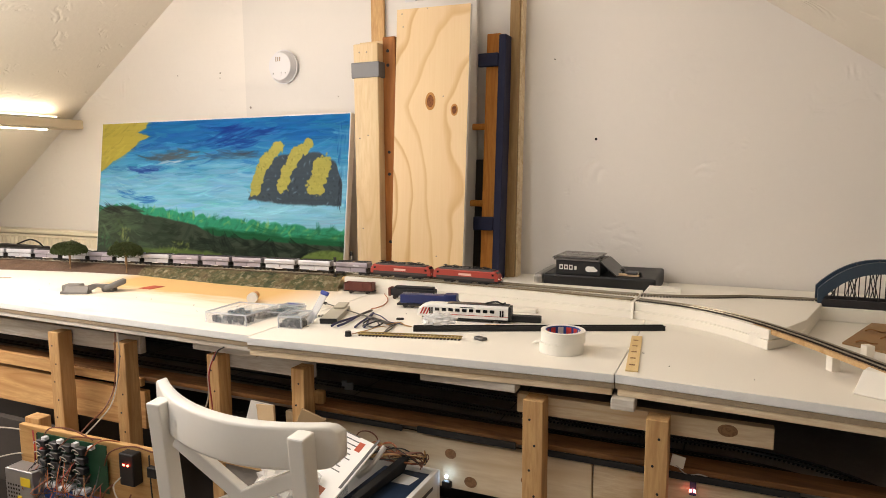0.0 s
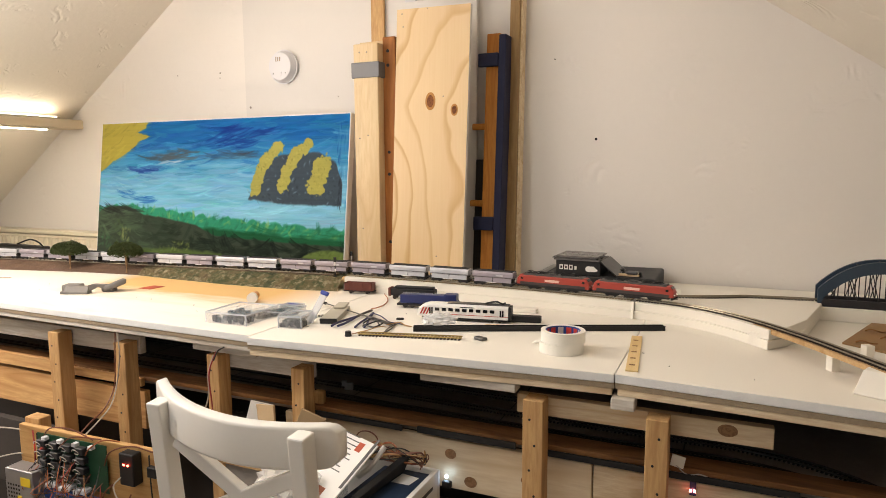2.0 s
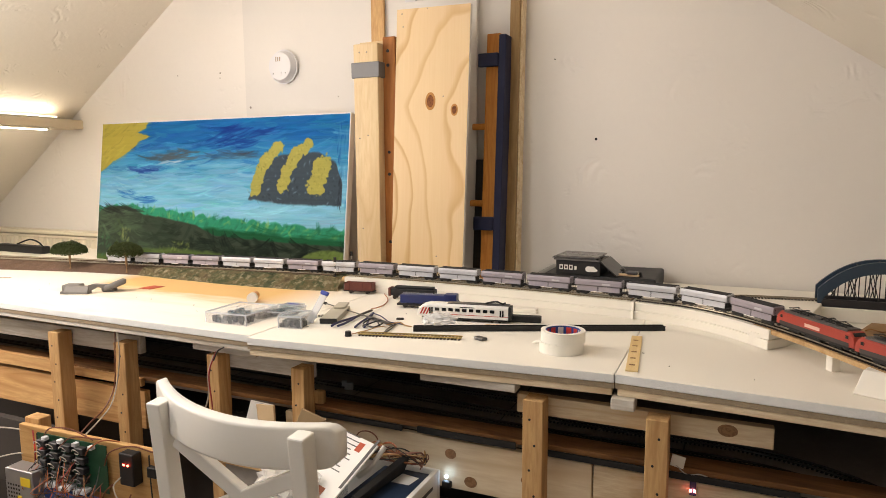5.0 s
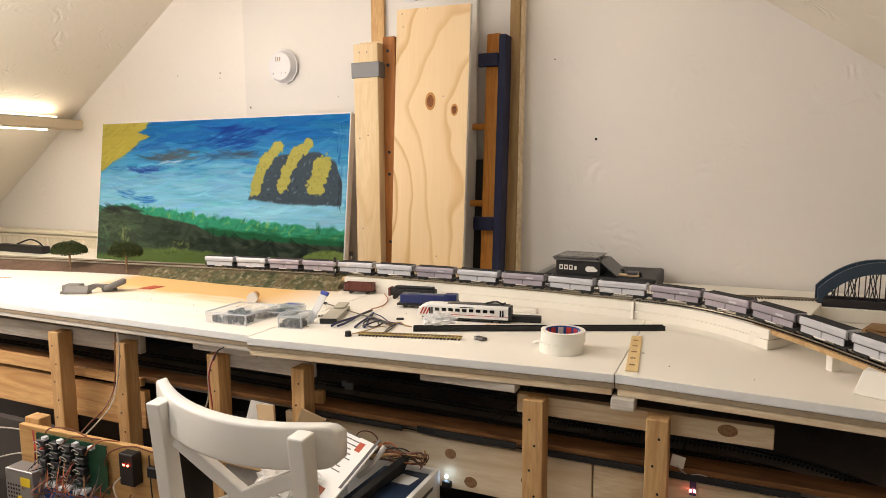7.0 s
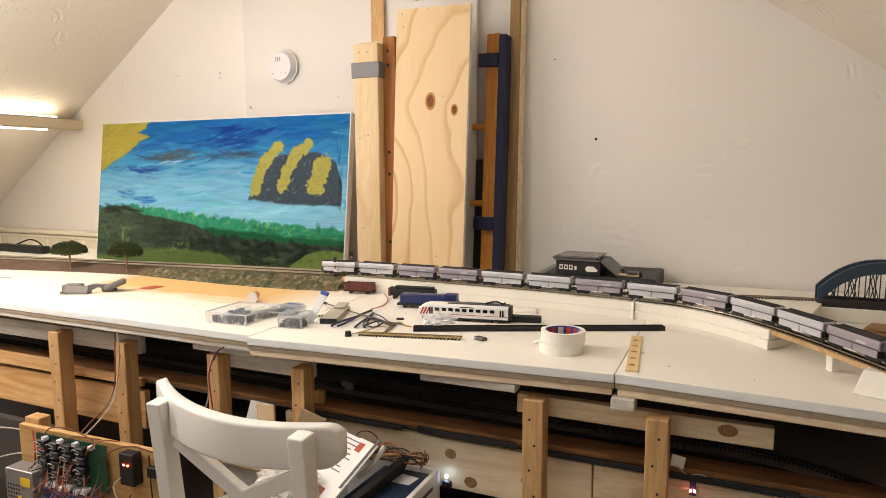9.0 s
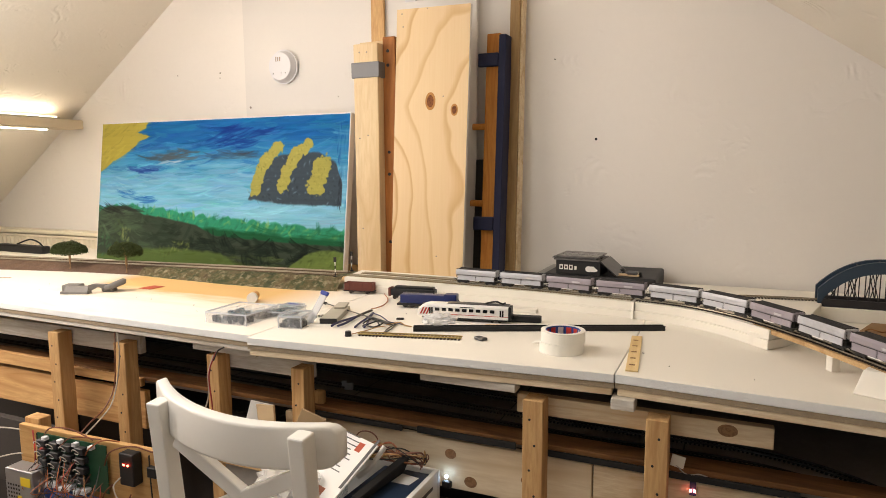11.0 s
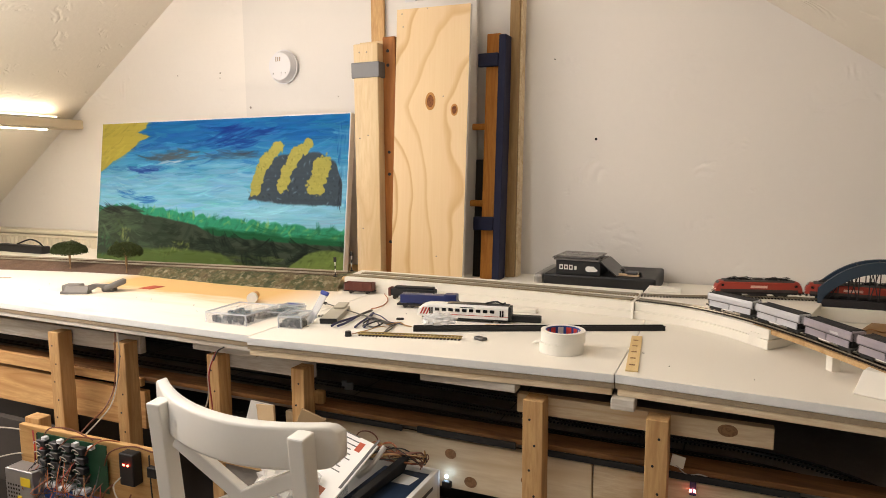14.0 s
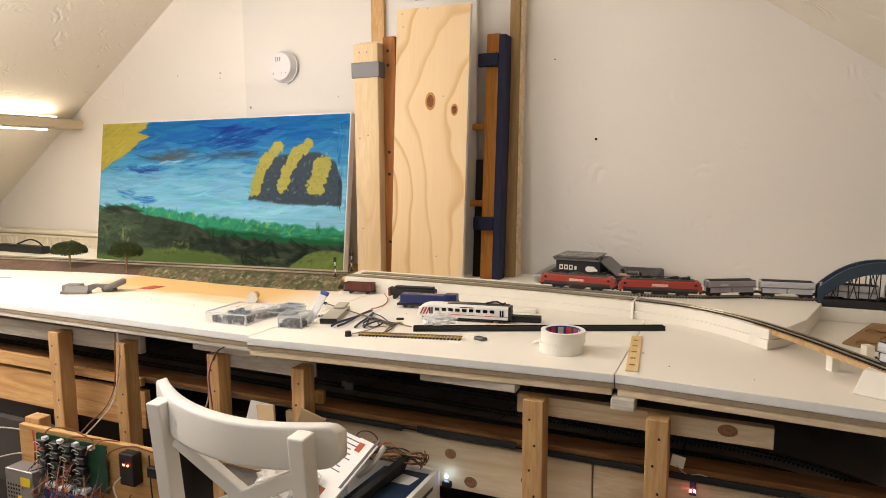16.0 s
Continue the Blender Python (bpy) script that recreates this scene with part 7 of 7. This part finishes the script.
M["lamp_red"] = glow("red_tail_lamp", (1.0, 0.12, 0.06, 1), 3.0)
M["lamp_white"] = glow("white_head_lamp", (1.0, 0.88, 0.75, 1), 1.0)


def bogie(parent, x):
    b = part("bogie", boxes((x - 0.017, x + 0.017, -0.0125, -0.0105, 0.0035, 0.0095), (x - 0.017, x + 0.017, 0.0105, 0.0125, 0.0035, 0.0095), (x - 0.004, x + 0.004, -0.0125, 0.0125, 0.006, 0.012), bevel=0.0008, seg=1), M["loco_dark"], parent)
    for dx in (-0.0105, 0.0105):
        bm = bmesh.new()
        for y in (-0.0095, 0.0075):
            cyl(0.0055, y, y + 0.002, 14, bm=bm, at=(x + dx, 0.0055), axis="Y")
        cyl(0.001, -0.0095, 0.0095, 6, bm=bm, at=(x + dx, 0.0055), axis="Y")
        bmesh.ops.recalc_face_normals(bm, faces=bm.faces[:])
        part("wheelset", bm, M["steel_dark"], b)
    return b




def buffers(parent, x, sign):
    bm = bmesh.new()
    for y in (-0.010, 0.010):
        cyl(0.0012, x, x + sign * 0.005, 8, bm=bm, at=(y, 0.0122), axis="X")
        cyl(0.0026, x + sign * 0.0045, x + sign * 0.0058, 10, bm=bm, at=(y, 0.0122), axis="X")
    bm_box(bm, min(x, x + sign * 0.007), max(x, x + sign * 0.007), -0.0015, 0.0015, 0.008, 0.0105)
    bmesh.ops.recalc_face_normals(bm, faces=bm.faces[:])
    return part("buffers", bm, M["loco_dark"], parent)


def section_body(stations, bevel=0.0):
    """A hull from cross-sections along x: (x, [(y, z), ...])."""
    bm = bmesh.new()
    rings = [[bm.verts.new((x, y, z)) for y, z in prof] for x, prof in stations]
    n = len(rings[0])
    for a, b in zip(rings, rings[1:]):
        for k in range(n):
            bm.faces.new((a[k], a[(k + 1) % n], b[(k + 1) % n], b[k]))
    bm.faces.new(rings[0][::-1])
    bm.faces.new(rings[-1])
    bmesh.ops.recalc_face_normals(bm, faces=bm.faces[:])
    if bevel:
        bmesh.ops.bevel(bm, geom=bm.edges[:], offset=bevel, segments=1, affect="EDGES")
    return bm


def loco_prof(w, z0, z1, zr, inset):
    return [(-w, z0), (-w, z1), (-w + inset, zr), (w - inset, zr), (w, z1), (w, z0)]


def locomotive(label, lamps):
    """A four-axle electric locomotive, nose towards +x; the origin lies on the rail at its middle."""
    top = thing("locomotive", label, "model locomotive", group="moving train")
    w = 0.0172
    st = []
    for x, zr, k in ((-0.1095, 0.026, 0.93), (-0.1065, 0.0335, 0.97), (-0.0985, 0.0425, 1.0), (0.0985, 0.0425, 1.0), (0.1065, 0.0335, 0.97), (0.1095, 0.026, 0.93)):
        st.append((x, loco_prof(w * k, 0.0135, min(0.0385, zr - 0.002), zr, 0.004)))
    part("body_shell", section_body(st, 0.0006), M["loco_red"], top, "red painted body shell")
    part("roof", boxes((-0.090, 0.090, -0.0150, 0.0150, 0.0400, 0.0455), bevel=0.0008, seg=1), M["loco_grey"], top, "grey roof")
    for s in (-1, 1):
        part("skirt_band", boxes((-0.098, 0.098, min(s * 0.0171, s * 0.01755), max(s * 0.0171, s * 0.01755), 0.0135, 0.0215)), M["loco_band"], top, "dark grey lower band")
        part("name_bar", boxes((-0.021, 0.021, min(s * 0.0171, s * 0.0178), max(s * 0.0171, s * 0.0178), 0.0250, 0.0318)), M["name_pale"], top, "pale lettering bar")
        for e in (-1, 1):
            part("cab_window", boxes((e * 0.0925 - 0.0035, e * 0.0925 + 0.0035, min(s * 0.0165, s * 0.0177), max(s * 0.0165, s * 0.0177), 0.0285, 0.0345)), M["glass_dark"], top)
    for e in (-1, 1):
        bm = boxes((-0.0006, 0.0006, -0.0125, 0.0125, -0.004, 0.004), bevel=0.0004, seg=1)
        part("windscreen", moved(bm, pose(e * 0.1030, 0, 0.0380, 0, -e * 41, 0)), M["glass_dark"], top)
        buffers(top, e * 0.1085, e)
        part("front_valance", boxes((e * 0.105 - 0.003, e * 0.105 + 0.003, -0.016, 0.016, 0.007, 0.0136), bevel=0.0008, seg=1), M["loco_dark"], top)
        bogie(top, e * 0.058)
        for y in (-0.011, 0.011):
            part("headlight", cyl(0.0017, e * 0.1088, e * 0.1106, 10, at=(y, 0.0205), axis="X"), M["lamp_white"] if lamps == e else M["white"], top)
    part("underframe", boxes((-0.098, 0.098, -0.0155, 0.0155, 0.0085, 0.0136), (-0.022, 0.022, -0.016, 0.016, 0.003, 0.0086), bevel=0.0008, seg=1), M["loco_dark"], top)
    for x, up in ((-0.066, 0), (-0.036, 0), (0.036, 0), (0.066, 0)):
        bm = bmesh.new()
        for y in (-0.007, 0.007):
            tube([(x - 0.012, y, 0.0470), (x + 0.010, y * 0.8, 0.0495), (x - 0.010, y * 0.9, 0.0518)], 0.0010, 5, bm)
        bm_box(bm, x - 0.012, x - 0.008, -0.011, 0.011, 0.0510, 0.0524)
        bm_box(bm, x - 0.013, x + 0.012, -0.008, -0.006, 0.0455, 0.0480)
        bm_box(bm, x - 0.013, x + 0.012, 0.006, 0.008, 0.0455, 0.0480)
        part("pantograph", bm, M["loco_dark"], top, "folded dark pantograph")
    bm = bmesh.new()
    for i in range(11):
        x = -0.05 + i * 0.01
        cyl(0.0017, 0.0455, 0.0498, 7, bm=bm, at=(x, 0.004 * (1 if i % 2 else -1)))
    tube([(-0.055, 0, 0.0502), (0.0, 0.002, 0.0504), (0.055, 0, 0.0502)], 0.0009, 5, bm)
    part("roof_insulators", bm, M["loco_dark"], top)
    part("roof_box", boxes((-0.012, 0.010, -0.007, 0.007, 0.0455, 0.0490), bevel=0.0006, seg=1), M["loco_grey"], top)
    return top


def wagon(label, paint):
    """A bogie hopper wagon: flared upper body over two discharge doors a side."""
    top = thing("hopper_wagon", label, "model wagon", group="moving train")
    prof = lambda k, e: [(-0.0150 * k, 0.0250), (-0.0172 * k, 0.0285), (-0.0172 * k, 0.0375), (-0.0150 * k, 0.0435 - e), (0.0150 * k, 0.0435 - e), (0.0172 * k, 0.0375), (0.0172 * k, 0.0285), (0.0150 * k, 0.0250)]
    part("hopper_body", section_body([(-0.0655, prof(0.97, 0.0008)), (-0.0640, prof(1, 0)), (0.0640, prof(1, 0)), (0.0655, prof(0.97, 0.0008))], 0.0004), paint, top, "silver-grey flared hopper")
    part("load", boxes((-0.0600, 0.0600, -0.0128, 0.0128, 0.0432, 0.0446), bevel=0.0012, seg=1), M["load"], top, "dark coal load")
    bm = bmesh.new()
    for y in (-0.0138, 0.0138):
        bm_box(bm, -0.0642, 0.0642, y - 0.0012, y + 0.0012, 0.0433, 0.0449)
    part("rim", bm, M["load"], top)
    for s in (-1, 1):
        part("ledge", boxes((-0.0645, 0.0645, min(s * 0.0150, s * 0.0178), max(s * 0.0150, s * 0.0178), 0.0258, 0.0268)), M["loco_grey"], top)
        for x0, x1 in ((-0.0600, -0.0012), (0.0012, 0.0600)):
            bm = bmesh.new()
            v = [bm.verts.new(p) for p in ((x0, s * 0.0152, 0.0256), (x1, s * 0.0152, 0.0256), (x1, s * 0.0162, 0.0115), (x0, s * 0.0162, 0.0115))]
            q = [bm.verts.new((p.co.x, p.co.y - s * 0.002, p.co.z)) for p in v]
            bm.faces.new(v), bm.faces.new(q[::-1])
            for k in range(4):
                bm.faces.new((v[k], q[k], q[(k + 1) % 4], v[(k + 1) % 4]))
            bmesh.ops.recalc_face_normals(bm, faces=bm.faces[:])
            part("discharge_door", bm, paint, top)
        part("label_plate", boxes((0.012, 0.034, min(s * 0.0172, s * 0.0176), max(s * 0.0172, s * 0.0176), 0.0300, 0.0345)), M["plate"], top, "pale lettering panel")
        part("sill_plate", boxes((-0.020, 0.012, min(s * 0.0155, s * 0.0168), max(s * 0.0155, s * 0.0168), 0.0095, 0.0115)), M["white"], top, "white running board")
    part("inner_core", section_body([(-0.0600, [(-0.0145, 0.0105), (-0.0140, 0.0255), (0.0140, 0.0255), (0.0145, 0.0105)]), (0.0600, [(-0.0145, 0.0105), (-0.0140, 0.0255), (0.0140, 0.0255), (0.0145, 0.0105)])]), M["loco_dark"], top)
    part("underframe", boxes((-0.0680, 0.0680, -0.0125, 0.0125, 0.0090, 0.0122), bevel=0.0006, seg=1), M["loco_dark"], top)
    for e in (-1, 1):
        for y in (-0.012, 0.0105):
            part("end_post", boxes((e * 0.0655 - 0.0006, e * 0.0655 + 0.0006, y, y + 0.0015, 0.012, 0.040)), M["loco_dark"], top)
        bogie(top, e * 0.046)
        buffers(top, e * 0.0675, e)
    return top


M["plate"] = mat("pale_plate", col(190, 188, 194), 0.5, 0, 0.05, 30, 200, 0.03)
PITCH_W, PITCH_L, SPEED = 0.1460, 0.2285, 0.2535
LOCO_A = locomotive("red electric model locomotive with grey roof gear, leading the train", 1)
LOCO_B = locomotive("red electric model locomotive coupled behind the first", 0)
SILVER_W = wagon("silver-grey model hopper wagon with dark load", M["silver"])
LILAC_W = wagon("lilac-grey weathered model hopper wagon with dark load", M["lilac"])
TRAIN = [(LOCO_A, PITCH_L), (LOCO_B, PITCH_L)]
fresh = {"s": SILVER_W, "l": LILAC_W}
for k in "lsslllsslslssllss":
    src = {"s": SILVER_W, "l": LILAC_W}[k]
    if fresh.get(k):
        ob = fresh.pop(k)
    else:
        ob = copy_thing(src, Matrix())
    TRAIN.append((ob, PITCH_W))


def arc_at_x(x):
    """Path length where the front track crosses x."""
    for i, p in enumerate(PATH):
        if p.x >= x:
            return i * STEP
    return 0.0


NOSE_0 = arc_at_x(-0.634)


def pose_on_path(s, half):
    a, b = on_path(s + half), on_path(s - half)
    d = a - b
    m = (a + b) / 2
    return pose(m.x, m.y, m.z, 0, -math.degrees(math.asin(d.z / d.length)), math.degrees(math.atan2(d.y, d.x)))


def motions():
    """The train runs along the front track, round the loop and back over the bridge."""
    times = [i * 0.25 for i in range(65)]
    drift = [(0, 0), (4, 0), (7, -0.004), (9, 0.008), (12.5, -0.008), (13, -0.004), (14, -0.014), (14.5, -0.022), (16, -0.033)]
    way = [SPEED * t + float(np.interp(t, [d[0] for d in drift], [d[1] for d in drift])) for t in times]
    behind = 0.0
    for ob, pitch in TRAIN:
        mid = NOSE_0 - behind - pitch / 2
        half = 0.058 if pitch > 0.2 else 0.046
        walk(ob, [(t, pose_on_path(mid + s, half)) for t, s in zip(times, way)])
        behind += pitch


motions()
